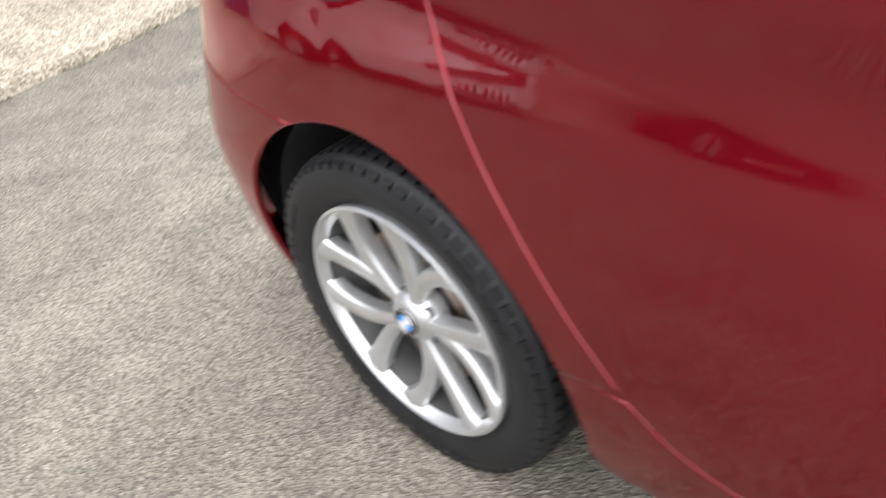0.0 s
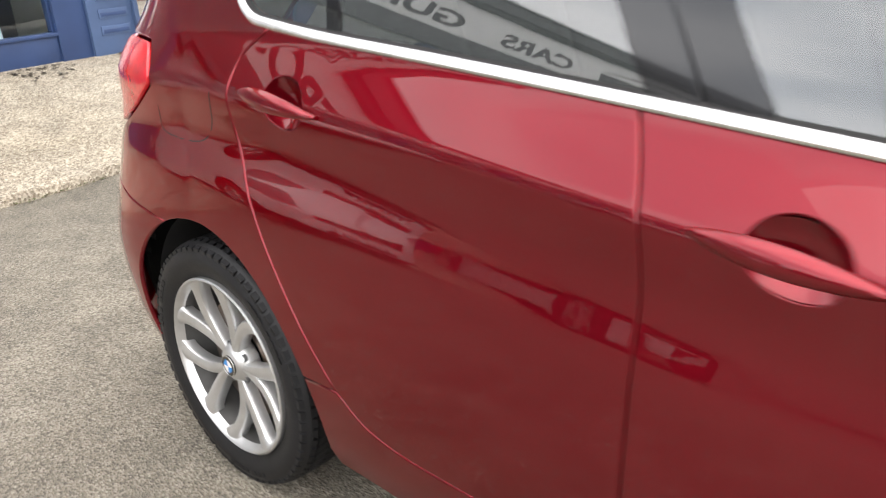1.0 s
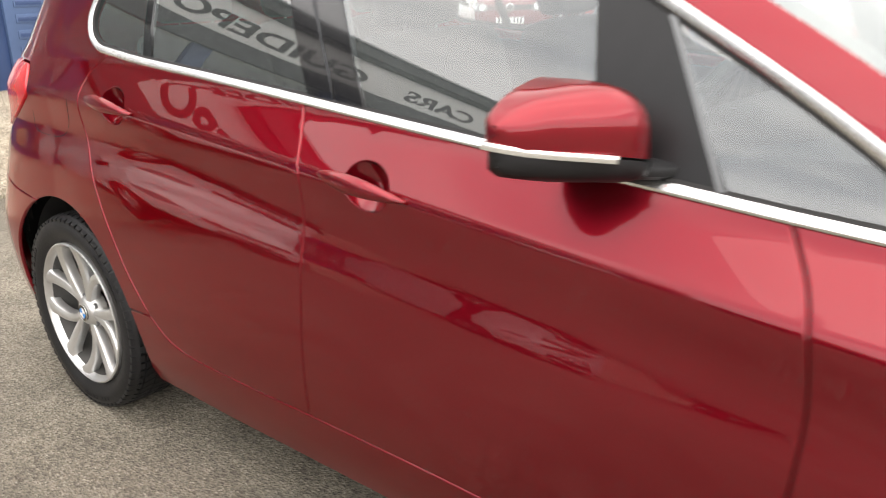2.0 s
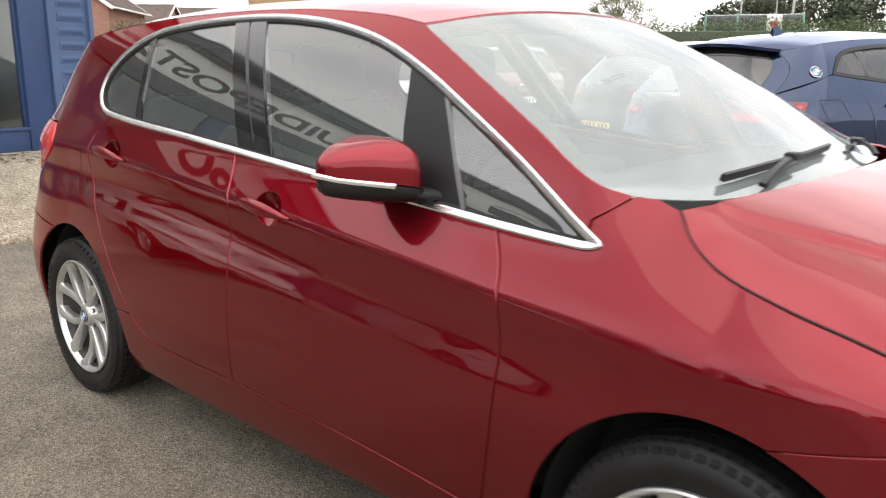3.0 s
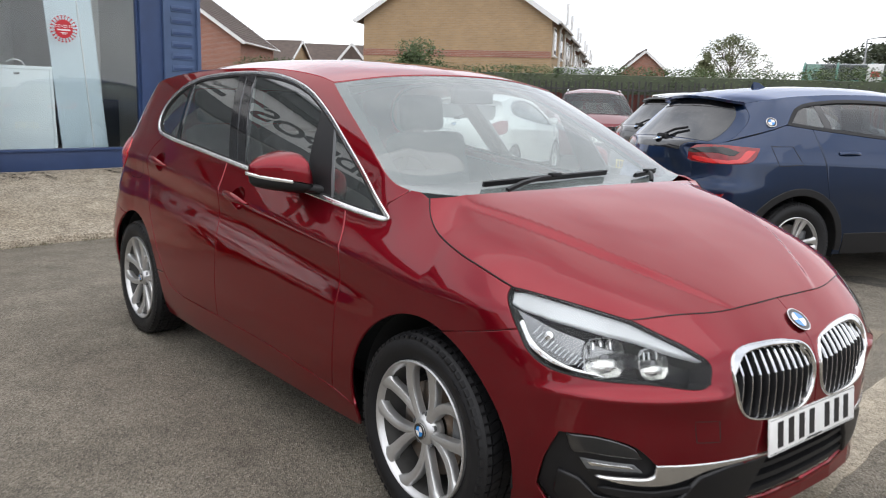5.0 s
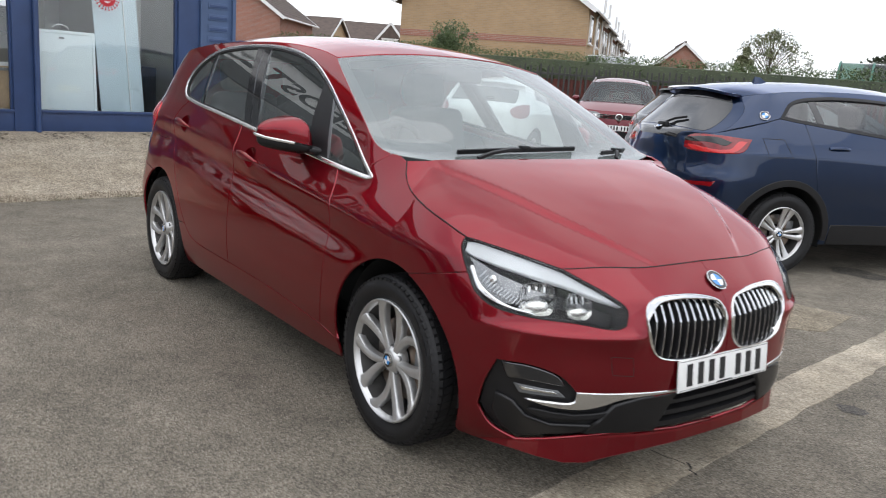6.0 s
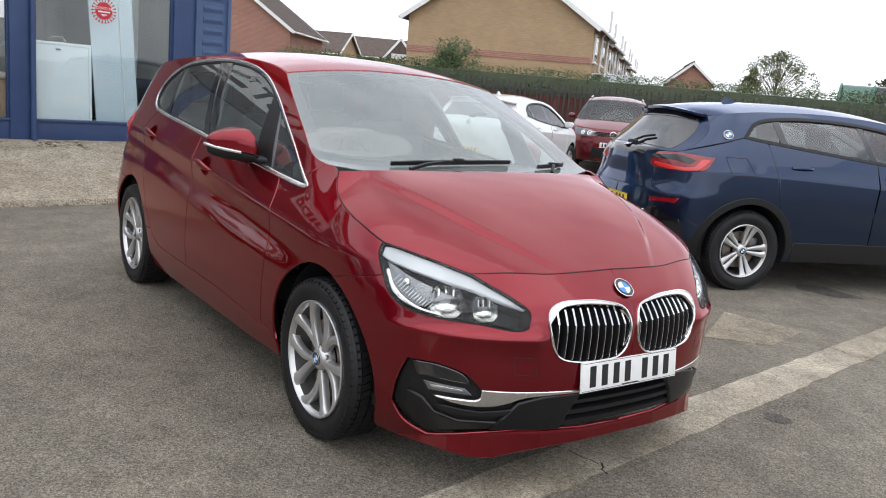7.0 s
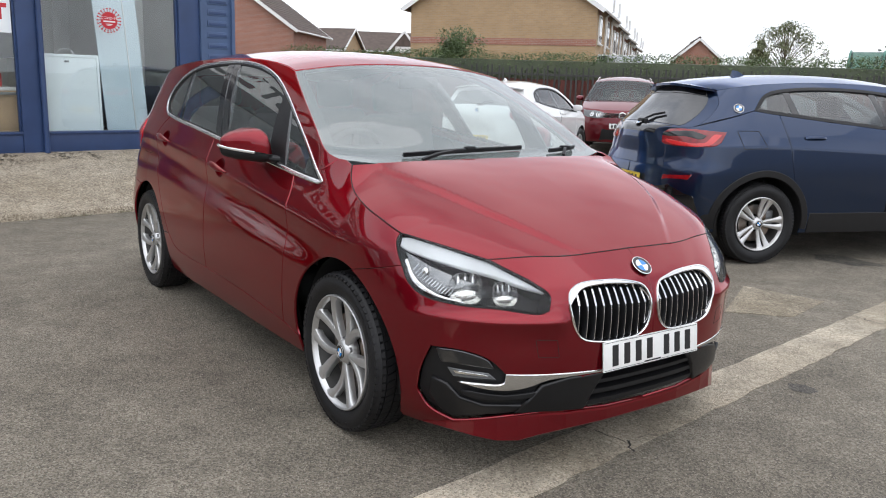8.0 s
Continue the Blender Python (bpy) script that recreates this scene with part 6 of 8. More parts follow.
# loose grit and pebbles
bm = bmesh.new()
for i in range(13000):
    x, y = (rnd.uniform(-3.2, 2.2), rnd.uniform(-4.0, -0.75)) if i % 3 else (rnd.uniform(1.6, 4.2), rnd.uniform(-2.2, 3.0))
    if y > -0.86 and -2.2 < x < 2.15:
        continue
    r = rnd.uniform(0.0015, 0.0050) * (2.0 if rnd.random() < 0.02 else 1)
    c = Vector((x, y, r * 0.4))
    t = [bm.verts.new(c + Vector((rnd.uniform(-1, 1), rnd.uniform(-1, 1), rnd.uniform(-0.6, 0.8))).normalized() * r) for _ in range(4)]
    for q in ((0, 1, 2), (0, 3, 1), (1, 3, 2), (2, 3, 0)):
        bm.faces.new([t[j] for j in q])
tagged(part("grit", bm, M["grit"]), "loose grit and small stones on the asphalt", "grit", kind="stuff")


# ---- showroom ----
showroom = thing("showroom", "car showroom front with blue frames and a white name board", "building", Matrix.Translation(F0) @ Matrix(((FX.x, -FN.x, 0, 0), (FX.y, -FN.y, 0, 0), (0, 0, 1, 0), (0, 0, 0, 1))))
# in the showroom's own axes x runs along the front, y into the building
Z0, ZS, ZT = 0.40, 0.655, 3.15
posts = [0.15, -1.893] + [-1.893 - 1.86 * i for i in range(1, 9)]
for i, x in enumerate(posts):
    w = 0.30 if i == 0 else 0.265
    part("post", smooth_bm(box((w, 0.16, ZT - Z0), (x, 0.06, (Z0 + ZT) / 2), 0.012)), M["blue_frame"], showroom, "blue painted post")
for a, b in zip(posts[1:], posts[:-1]):
    l, r = a + 0.13, b - 0.13 - (0.02 if b == posts[0] else 0)
    c, w = (l + r) / 2, r - l
    part("sill_panel", smooth_bm(box((w, 0.10, ZS - Z0), (c, 0.05, (Z0 + ZS) / 2), 0.008)), M["blue_frame"], showroom)
    part("sill_ledge", smooth_bm(box((w, 0.13, 0.03), (c, 0.04, ZS - 0.005), 0.006)), M["blue_frame"], showroom)
    pn = part("pane", box((w, 0.008, ZT - ZS), (c, 0.055, (ZS + ZT) / 2)), M["shop_glass"], showroom, "large clear shop window")
    pn.visible_shadow = False
    for e in (l + 0.012, r - 0.012):
        part("bead", box((0.024, 0.05, ZT - ZS), (e, 0.05, (ZS + ZT) / 2), 0.004), M["blue_frame"], showroom)
# down pipe on the first post
part("down_pipe", fixed(sweep([Vector((-1.772, -0.05, 0.38)), Vector((-1.776, -0.05, 1.7)), Vector((-1.782, -0.05, ZT))], ring(0.033, 12), Vector((0, 1, 0)))), M["blue_frame"], showroom)
# pressed steel corner panel with louvre slots
cp = part("steel_corner_panel", smooth_bm(box((0.47, 0.30, ZT - 0.02), (0.535, 0.10, (ZT + 0.42) / 2), 0.010)), M["blue_panel"], showroom, "faded blue steel panel with pressed slots")
for i in range(17):
    z = 0.62 + 0.148 * i
    fr = box((0.30, 0.012, 0.078), (0.55, -0.054, z), 0.004)
    part("slot_frame", smooth_bm(fr), M["blue_panel"], cp)
    part("slot", box((0.26, 0.010, 0.036), (0.55, -0.0585, z - 0.006), 0.003), M["blue_frame"], cp)
part("corner_edge", smooth_bm(box((0.05, 0.34, ZT - 0.02), (0.775, 0.08, (ZT + 0.42) / 2), 0.01)), M["blue_panel"], cp)
# upper front: dark soffit, white board with black lettering, dark band above
part("soffit", box((18.6, 0.25, 0.10), (-8.5, 0.02, ZT + 0.05), 0.01), M["dark_cladding"], showroom)
part("lower_band", box((18.6, 0.10, 0.36), (-8.5, -0.04, ZT + 0.28), 0.01), M["dark_cladding"], showroom)
board = part("name_board", box((18.6, 0.08, 0.92), (-8.5, -0.06, ZT + 0.92), 0.01), M["sign_white"], showroom, "white name board with bold black lettering")
part("upper_band", box((18.6, 0.30, 0.42), (-8.5, -0.06, ZT + 1.60), 0.02), M["dark_cladding"], showroom)
part("parapet_cap", box((18.7, 0.4, 0.05), (-8.5, -0.06, ZT + 1.835), 0.01), M["steel"], showroom)


def words(text, size, name, parent, m, mat, extrude=0.006, bold=0.0, wide=None):
    """Lettering in the built-in font as a mesh."""
    cu = bpy.data.curves.new(name, "FONT")
    cu.body, cu.size, cu.extrude, cu.offset, cu.align_x, cu.align_y = text, size, extrude, bold, "CENTER", "CENTER"
    tmp = bpy.data.objects.new("tmp_text", cu)
    scene.collection.objects.link(tmp)
    me = bpy.data.meshes.new_from_object(tmp.evaluated_get(bpy.context.evaluated_depsgraph_get()))
    bpy.data.objects.remove(tmp)
    bpy.data.curves.remove(cu)
    me.materials.clear()
    me.materials.append(mat)
    if wide:
        xs_ = [v.co.x for v in me.vertices]
        m = m @ Matrix.Diagonal((wide / (max(xs_) - min(xs_)), 1, 1, 1))
    ob = part(name, me, None, parent, at=m)
    return ob


up_front = Matrix.Rotation(math.pi / 2, 4, "X")
SZ = ZT + 0.80
words("CARS", 0.56, "lettering", board, Matrix.Translation((-9.05, -0.106, SZ)) @ up_front, M["ink"], bold=0.014)
words("GUIDEPOST", 0.60, "lettering", board, Matrix.Translation((-5.80, -0.106, SZ)) @ up_front, M["ink"], bold=0.015, wide=3.78)
words("Telephone", 0.28, "lettering", board, Matrix.Translation((-3.18, -0.106, SZ + 0.14)) @ up_front, M["ink"], bold=0.004)
part("number_bar", box((1.5, 0.012, 0.13), (-3.10, -0.106, SZ - 0.17)), M["ink"], board)
for x0, n in ((-13.95, 4), (-12.10, 5)):
    part("name_bar", box((0.40 * n - 0.06, 0.012, 0.37), (x0 + 0.20 * n - 0.2, -0.106, SZ - 0.06)), M["ink"], board)
for x in (-15.2, -16.4):
    for dz in (0.12, -0.10):
        part("small_print", box((1.0, 0.01, 0.09), (x, -0.106, SZ + dz)), M["lamp_grey"], board)
swoosh = [Vector((-13.6 + 3.2 * t, -0.106, SZ + 0.20 + 0.16 * math.sin(math.pi * t))) for t in np.linspace(0, 1, 16)]
part("swoosh", fixed(sweep(swoosh, [(-0.005, -0.02), (0.005, -0.02), (0.005, 0.02), (-0.005, 0.02)], Vector((0, 0, 1)))), M["dark_cladding"], board)
# inside
part("inner_floor", box((18.4, 5.8, 0.06), (-8.5, 3.0, 0.40), 0), M["carpet"], showroom)
part("back_wall", box((18.4, 0.15, 3.0), (-8.5, 5.9, 1.9), 0), M["inside_wall"], showroom)
part("side_wall", box((0.15, 5.9, 3.4), (0.70, 3.0, 1.75), 0), M["inside_wall"], showroom)
part("side_wall", box((0.15, 5.9, 3.4), (-17.7, 3.0, 1.75), 0), M["inside_wall"], showroom)
part("inner_ceiling", box((18.6, 6.0, 0.12), (-8.5, 3.05, ZT + 0.02), 0), M["inside_wall"], showroom)
part("flat_roof", box((18.8, 6.6, 0.15), (-8.5, 3.0, ZT + 1.55), 0), M["dark_cladding"], showroom)
part("gable_wall", box((0.12, 6.2, 4.6), (0.80, 3.25, 2.40), 0), M["red_brick"], showroom)
part("partition", box((0.12, 2.6, 2.6), (-0.45, 4.6, 1.72), 0), M["inside_wall"], showroom)
part("window_column", box((0.30, 0.25, 1.95), (-0.20, 1.10, 2.18), 0.01), M["inside_wall"], showroom, "pale inner column behind the shop window")
part("low_cupboard", smooth_bm(box((0.62, 0.42, 0.80), (-0.22, 1.02, 0.83), 0.01)), M["dark_cladding"], showroom)
part("inner_post", box((0.22, 0.20, 2.7), (-1.28, 1.9, 1.78), 0.01), M["inside_wall"], showroom)
part("dark_cabinet", box((0.50, 0.35, 1.10), (-1.62, 2.0, 2.10), 0.01), M["dark_cladding"], showroom)
part("dark_door", box((0.9, 0.06, 2.05), (-1.45, 5.79, 1.45), 0.01), M["dark_cladding"], showroom)
part("notice_board", box((0.7, 0.04, 0.8), (-2.6, 5.79, 1.8), 0.01), M["dark_cladding"], showroom)

SM = showroom.matrix_basis


def inside_thing(name, label, category, x, y, z, tilt=0.0, turn=0.0):
    return thing(name, label, category, SM @ Matrix.Translation((x, y, z)) @ Matrix.Rotation(radians(turn), 4, "Z") @ Matrix.Rotation(radians(tilt), 4, "X"))


wb = inside_thing("white_board", "white framed board leaning inside the shop window", "board", -1.375, 0.16, 0.43, -3)
part("panel", smooth_bm(box((0.72, 0.03, 1.17), (0, 0, 0.585), 0.008)), M["white_board"], wb)
for sx, sz_, px, pz in ((0.74, 0.04, 0, 1.16), (0.74, 0.04, 0, 0.02), (0.035, 1.17, -0.355, 0.585), (0.035, 1.17, 0.355, 0.585)):
    part("edge", smooth_bm(box((sx, 0.045, sz_), (px, -0.004, pz), 0.006)), M["white_board"], wb)
part("clip", box((0.06, 0.012, 0.022), (-0.03, -0.03, 1.09), 0.003), M["lamp_grey"], wb)
part("cord", fixed(sweep([Vector((-0.03 + 0.10 * math.cos(a), 0, 1.18 + 0.07 * math.sin(a))) for a in np.linspace(-0.3, 2.8, 10)], ring(0.007, 6), Vector((0, 1, 0)))), M["upvc"], wb)
lp = inside_thing("leaning_panel", "tall pale acrylic panel leaning inside the shop window", "panel", -0.72, 0.19, 0.43, -1)
part("sheet", smooth_bm(box((0.56, 0.02, 2.35), (0, 0, 1.175), 0.005, turn=Matrix.Rotation(radians(-4.0), 4, "Y"))), M["pale_panel"], lp)
part("bright_edge", box((0.012, 0.03, 2.35), (0.10, -0.012, 1.175), 0.003, turn=Matrix.Rotation(radians(-4.0), 4, "Y")), M["upvc"], lp)
pb = inside_thing("carton", "small white carton on the showroom floor", "box", -0.46, 0.5, 0.43, 0, 12)
part("carton_body", smooth_bm(box((0.20, 0.25, 0.36), (0, 0, 0.18), 0.006)), M["white_board"], pb)
part("carton_flap", box((0.20, 0.10, 0.006), (0, -0.10, 0.375), 0.002, turn=Matrix.Rotation(radians(25), 4, "X")), M["white_board"], pb)
dk = inside_thing("desk", "pale wooden desk inside the showroom", "desk", -2.62, 0.46, 0.43)
part("desk_top", smooth_bm(box((1.5, 0.7, 0.03), (0, 0, 0.685), 0.006)), M["lamp_grey"], dk)
for x in (-0.70, 0.70):
    part("desk_side", box((0.03, 0.65, 0.67), (x, 0, 0.335), 0.004), M["wood"], dk)
part("modesty_panel", box((1.4, 0.02, 0.60), (0, -0.28, 0.42), 0.004), M["wood"], dk)
for nm, x, sz3, mt in (("letter_tray", 0.60, (0.30, 0.24, 0.06), "upvc"), ("picture_frame", 0.36, (0.28, 0.03, 0.22), "sign_red"), ("file_box", -0.30, (0.10, 0.26, 0.30), "dark_cladding")):
    it = inside_thing(nm, {"letter_tray": "white letter tray on the desk", "picture_frame": "red framed picture on the desk", "file_box": "dark file box on the desk"}[nm], nm.replace("_", " "), -2.62 + x, 0.36, 1.131)
    part("body", smooth_bm(box(sz3, (0, 0, sz3[2] / 2), 0.006)), M[mt], it)
    part("insert", box((sz3[0] * 0.8, sz3[1] * 0.8 + 0.004, sz3[2] * 0.8), (0, -0.004, sz3[2] / 2), 0.003), M["inside_wall"], it)
# round red notice with spikes stuck on the pane
nt = thing("window_notice", "round red spiky safety notice stuck on the shop window", "notice", SM @ Matrix.Translation((-0.905, 0.046, 2.045)))
part("disc", fixed(lathe([(0.0005, -0.002), (0.105, -0.002), (0.105, 0.002), (0.0005, 0.002)], 36, "y")), M["sign_red"], nt)
for i in range(22):
    a = 2 * math.pi * i / 22
    d = Vector((math.cos(a), 0, math.sin(a)))
    sp = box((0.042, 0.003, 0.008), tuple(d * 0.125), 0, turn=Matrix.Rotation(-a, 4, "Y"))
    box((0.014, 0.003, 0.020), tuple(d * 0.148), 0, sp, turn=Matrix.Rotation(-a, 4, "Y"))
    part("spike", sp, M["sign_red"], nt)
words("COVID-19", 0.046, "lettering", nt, Matrix.Translation((0, -0.004, 0.028)) @ up_front, M["upvc"], 0.001)
for dz, w in ((-0.012, 0.15), (-0.045, 0.08), (-0.058, 0.05)):
    part("small_print", box((w, 0.002, 0.018 if dz > -0.02 else 0.008), (0, -0.004, dz)), M["upvc"], nt)
pn2 = thing("window_poster", "white and red poster stuck on the shop window", "poster", SM @ Matrix.Translation((-2.21, 0.046, 2.03)))
part("paper", box((0.30, 0.003, 0.42), (0, 0, 0), 0), M["white_board"], pn2)
part("red_mark", box((0.16, 0.004, 0.05), (0.03, -0.002, 0.10), 0), M["sign_red"], pn2)
part("red_mark", box((0.05, 0.004, 0.16), (0.03, -0.002, 0.02), 0), M["sign_red"], pn2)

# ---- the other parked cars ----
def clip(poly, pt, n):
    """The part of a polygon on the side of a line that n points to."""
    out = []
    for p, q in zip(poly, poly[1:] + poly[:1]):
        a = (p[0] - pt[0]) * n[0] + (p[1] - pt[1]) * n[1]
        b = (q[0] - pt[0]) * n[0] + (q[1] - pt[1]) * n[1]
        if a >= 0:
            out.append(p)
        if a * b < 0:
            t = a / (a - b)
            out.append((p[0] + (q[0] - p[0]) * t, p[1] + (q[1] - p[1]) * t))
    return [p for i, p in enumerate(out) if math.dist(p, out[i - 1]) > 1e-3]


def parked_car(name, label, place, sh, spec):
    """A whole car from its side lines: body panels, glazing, roof, lamps, plates, wheels and cabin."""
    F = sh.at
    pm = M[spec["paint"]]
    c = thing(name, label, "car", place)
    ax, mid = sh.axle, sh.axle + sh.arc * math.pi / 2
    R, rim, wz = spec.get("R", 0.335), spec.get("rim", 0.225), spec.get("wz", 0.333)
    ar = R + 0.055
    dt, db = curve_through(spec["dlo_top"], 4), curve_through(spec["dlo_bot"], 4)
    roof_e, ws_e = curve_through(spec["roof"], 4), curve_through(spec["ws"], 4)
    tail_e, shut, bf = curve_through(spec["tail"], 4), curve_through(spec["shut"], 4), curve_through(spec["bonnet_front"], 4)
    zb = spec.get("bottom", 0.24)
    bump_z = spec["tail"][-1][1]
    low = reach([(-mid, zb + 0.02), (-ax - ar - 0.02, zb)], arch(-ax, 190, -12, ar, wz, 24), arch(ax, 192, -10, ar, wz, 24), [(ax + ar + 0.02, zb), (mid, zb + 0.02)], bf[::-1], shut[::-1],
                [db[-1]], db[::-1], [tail_e[len(tail_e) // 2]], tail_e[len(tail_e) // 2:], [(-mid, bump_z)])
    up = reach([db[0], tail_e[len(tail_e) // 2]], tail_e[:len(tail_e) // 2 + 1][::-1], roof_e[::-1], ws_e[::-1], dt)
    x1, x2, x3 = spec["cuts"]
    for side in (-1, 1):
        mir = (lambda p: p) if side < 0 else mirror3
        kw = dict(side=side, gap=0.002, line=lambda x: table(sh.crease, x))
        st = spec.get("step", 0.05)
        rest = clip(low, (x1, 0.7), (-1, -0.25))
        part("rear_wing", sheet(rest, F, st, **kw), pm, c)
        rd = part("rear_door", sheet(clip(clip(low, (x1, 0.7), (1, 0.25)), (x2, 0.7), (-1, 0)), F, st, **kw), pm, c)
        fd = part("front_door", sheet(clip(clip(low, (x2, 0.7), (1, 0)), (x3, 0.7), (-1, 0)), F, st, **kw), pm, c)
        part("front_wing", sheet(clip(low, (x3, 0.7), (1, 0)), F, st, **kw), pm, c)
        part("side_frame", sheet(up, F, st, side=side, gap=0.002), pm, c)
        dlo = reach(dt, db)
        band = inset(dlo if area2(dlo) > 0 else dlo[::-1], 0.012)
        g = part("side_window", sheet(band, F, 0.06, side=side, lift=-0.010, depth=0.004, soft=0.001), M[spec.get("glass", "dark_window")], c, "dark tinted side windows")
        g.visible_shadow = False
        for x in spec["pillars"]:
            part("pillar_cover", sheet(clip(clip(band, (x - 0.035, 1.2), (1, 0.25)), (x + 0.035, 1.2), (-1, -0.25)), F, 0.06, side=side, lift=-0.005, depth=0.004, soft=0.001), M["gloss_black"], c)
        loop = dlo if area2(dlo) > 0 else dlo[::-1]
        sg = 1 if side < 0 else -1
        part("window_surround", fixed(sweep([mir(F(*p)) for p in loop], [(sg * a, b) for a, b in ((0.003, -0.006), (0.003, 0.004), (-0.026, 0.002), (-0.026, -0.012))], [mir(normal_of(F, *p)) for p in loop], closed=True)), M["plastic"], c)
        for host, hx in ((rd, x1 + 0.17), (fd, x2 + 0.17)):
            hz = table(sh.crease, hx) + spec.get("handle", 0.07)
            pts = [mir(F(hx - 0.10 + 0.2 * t, hz) + normal_of(F, hx, hz) * (0.004 + 0.022 * math.sin(math.pi * t) ** 0.5)) for t in np.linspace(0, 1, 9)]
            part("door_handle", fixed(sweep(pts, ring(0.012, 8, 1.0, 0.6), mir(normal_of(F, hx, hz)))), pm, host)
        part("tail_lamp", sheet(curve_through(spec["tail_lamp"], 4, closed=True, corners=(0,)), F, 0.04, side=side, lift=0.006, depth=0.03, soft=0.006), M["deep_red_lens"], c, "red tail lamp")
        if spec.get("lamp_dark"):
            part("lamp_insert", sheet(curve_through(spec["lamp_dark"], 4, closed=True, corners=(0, 2)), F, 0.03, side=side, lift=0.0085, depth=0.006, soft=0.002), M["gloss_black"], c, "dark upper field of the tail lamp")
            part("lamp_bar", sheet(curve_through(spec["lamp_bar"], 4, closed=True, corners=(0, 3)), F, 0.03, side=side, lift=0.0085, depth=0.006, soft=0.002), M["bright_lens"], c, "bright red light bar")
        hl = part("headlight", sheet(curve_through(spec["headlight"], 4, closed=True, corners=(0,)), F, 0.04, side=side, lift=0.006, depth=0.03, soft=0.005), M["lamp_grey"], c, "clear headlight")
        for s, z in spec.get("bowls", ()):
            n = normal_of(F, s, z)
            part("reflector", fixed(lathe([(0.055, 0.0), (0.05, 0.006), (0.03, 0.004), (0.0005, 0.008)], 18, "z")), M["chrome"], hl, at=Matrix.Translation(mir(F(s, z) + n * 0.007)) @ mir(n).to_track_quat("Z", "Y").to_matrix().to_4x4())
        if spec.get("cladding"):
            for cx in (-ax, ax):
                ringp = arch(cx, -6, 186, ar, wz, 26) + arch(cx, 186, -6, ar + 0.055, wz, 26)
                part("arch_cladding", sheet(ringp, F, 0.05, side=side, lift=0.008, depth=0.02, soft=0.005), M["plastic"], c, "black plastic arch cladding")
            part("sill_cladding", sheet([(-ax + ar + 0.06, zb), (ax - ar - 0.06, zb), (ax - ar - 0.07, zb + 0.17), (-ax + ar + 0.07, zb + 0.17)], F, 0.06, side=side, lift=0.008, depth=0.02, soft=0.005), M["plastic"], c)
        if spec.get("flap") and side < 0:
            fl = curve_through(spec["flap"], 5, closed=True, corners=(0, 1, 2, 3))
            part("fuel_flap_seam", fixed(sweep([F(*p) for p in fl], [(-0.0022, 0.001), (0.0022, 0.001), (0.0022, -0.003), (-0.0022, -0.003)], [normal_of(F, *p) for p in fl], closed=True)), M["gap"], c)
        if spec.get("pillar_badge") and side < 0:
            s, z = spec["pillar_badge"]
            n = normal_of(F, s, z)
            roundel(c, Matrix.Translation(F(s, z) + n * 0.004) @ n.to_track_quat("Z", "Y").to_matrix().to_4x4(), 0.040)
        # mirror
        mp = mir(F(spec["mirror"][0], spec["mirror"][1]))
        out = Vector((0, -1 if side < 0 else 1, 0))
        mh = part("door_mirror", shell([(tuple(mp + out * 0.11 + Vector((d, 0, 0.05))), 0.085 * w, 0.06 * w, (0, 1, 0), (0, 0, 1)) for d, w in ((-0.05, 0.9), (-0.045, 1.0), (0.03, 1.0), (0.075, 0.75), (0.09, 0.4))], 16, 2.8), pm, c)
        part("mirror_arm", shell([(tuple(mp + out * t), 0.035, 0.016, (1, 0, 0), (0, 0, 1)) for t in (-0.02, 0.06)], 10), M["plastic"], mh)
        for x in (-ax, ax):
            m = Matrix.Translation((x, side * (sh.half(0, 0.4) - 0.115), wz))
            if side > 0:
                m = m @ Matrix.Rotation(math.pi, 4, "Z")
            if spec.get("full_wheels"):
                wheel(c, m, R, rim, 0.22, "w", turn=0.3)
            else:
                t = part("wheel", tyre_mesh(R, rim, 0.21), M["rubber"], c, at=m)
                rm = part("rim", fixed(lathe([(rim, -0.08), (rim * 0.93, -0.085), (rim * 0.9, -0.06), (rim * 0.86, 0.05)], 40, "y")), M["alloy"], t)
                for i in range(5):
                    a = 2 * math.pi * i / 5 + math.pi / 2
                    for e in (-1, 1):
                        part("spoke", fixed(spoke_mesh(0.04, rim * 0.95, a + e * 0.18, a + e * 0.16, 0.03, 0.045, -0.07, -0.075, k=4)), M["alloy"], rm)
                part("hub", fixed(lathe([(0.0005, -0.078), (0.05, -0.075), (0.06, -0.06), (0.06, 0.0)], 20, "y")), M["alloy"], rm)
                part("wheel_back", fixed(lathe([(0.0005, 0.03), (rim * 0.9, 0.03)], 24, "y")), M["matt_black"], t)
            vs, fs = [], []
            for j, a in enumerate(np.linspace(-15, 195, 24)):
                for yy in (sh.half(0, 0.5) - 0.03, 0.55):
                    vs.append((x + (ar + 0.01) * math.cos(radians(a)), side * yy, wz + (ar + 0.01) * math.sin(radians(a))))
                if j:
                    fs.append((2 * j - 2, 2 * j - 1, 2 * j + 1, 2 * j))
            fs.append(tuple(2 * j + 1 for j in range(24)))
            part("wheel_housing", (vs, fs), M["matt_black"], c)

    # bonnet, screen, roof and tailgate between the two sides
    def both(half):
        half = [Vector(p) for p in half]
        return along(half + [mirror3(p) for p in half[-2::-1]])
    sr, br = along([F(*p) for p in shut]), both([F(*p) for p in bf])
    cowl = F(*shut[0])
    rc = both(curve_through([tuple(cowl), (cowl.x + 0.08, cowl.y * 0.5, cowl.z + 0.02), (cowl.x + 0.10, 0, cowl.z + 0.025)], 4))
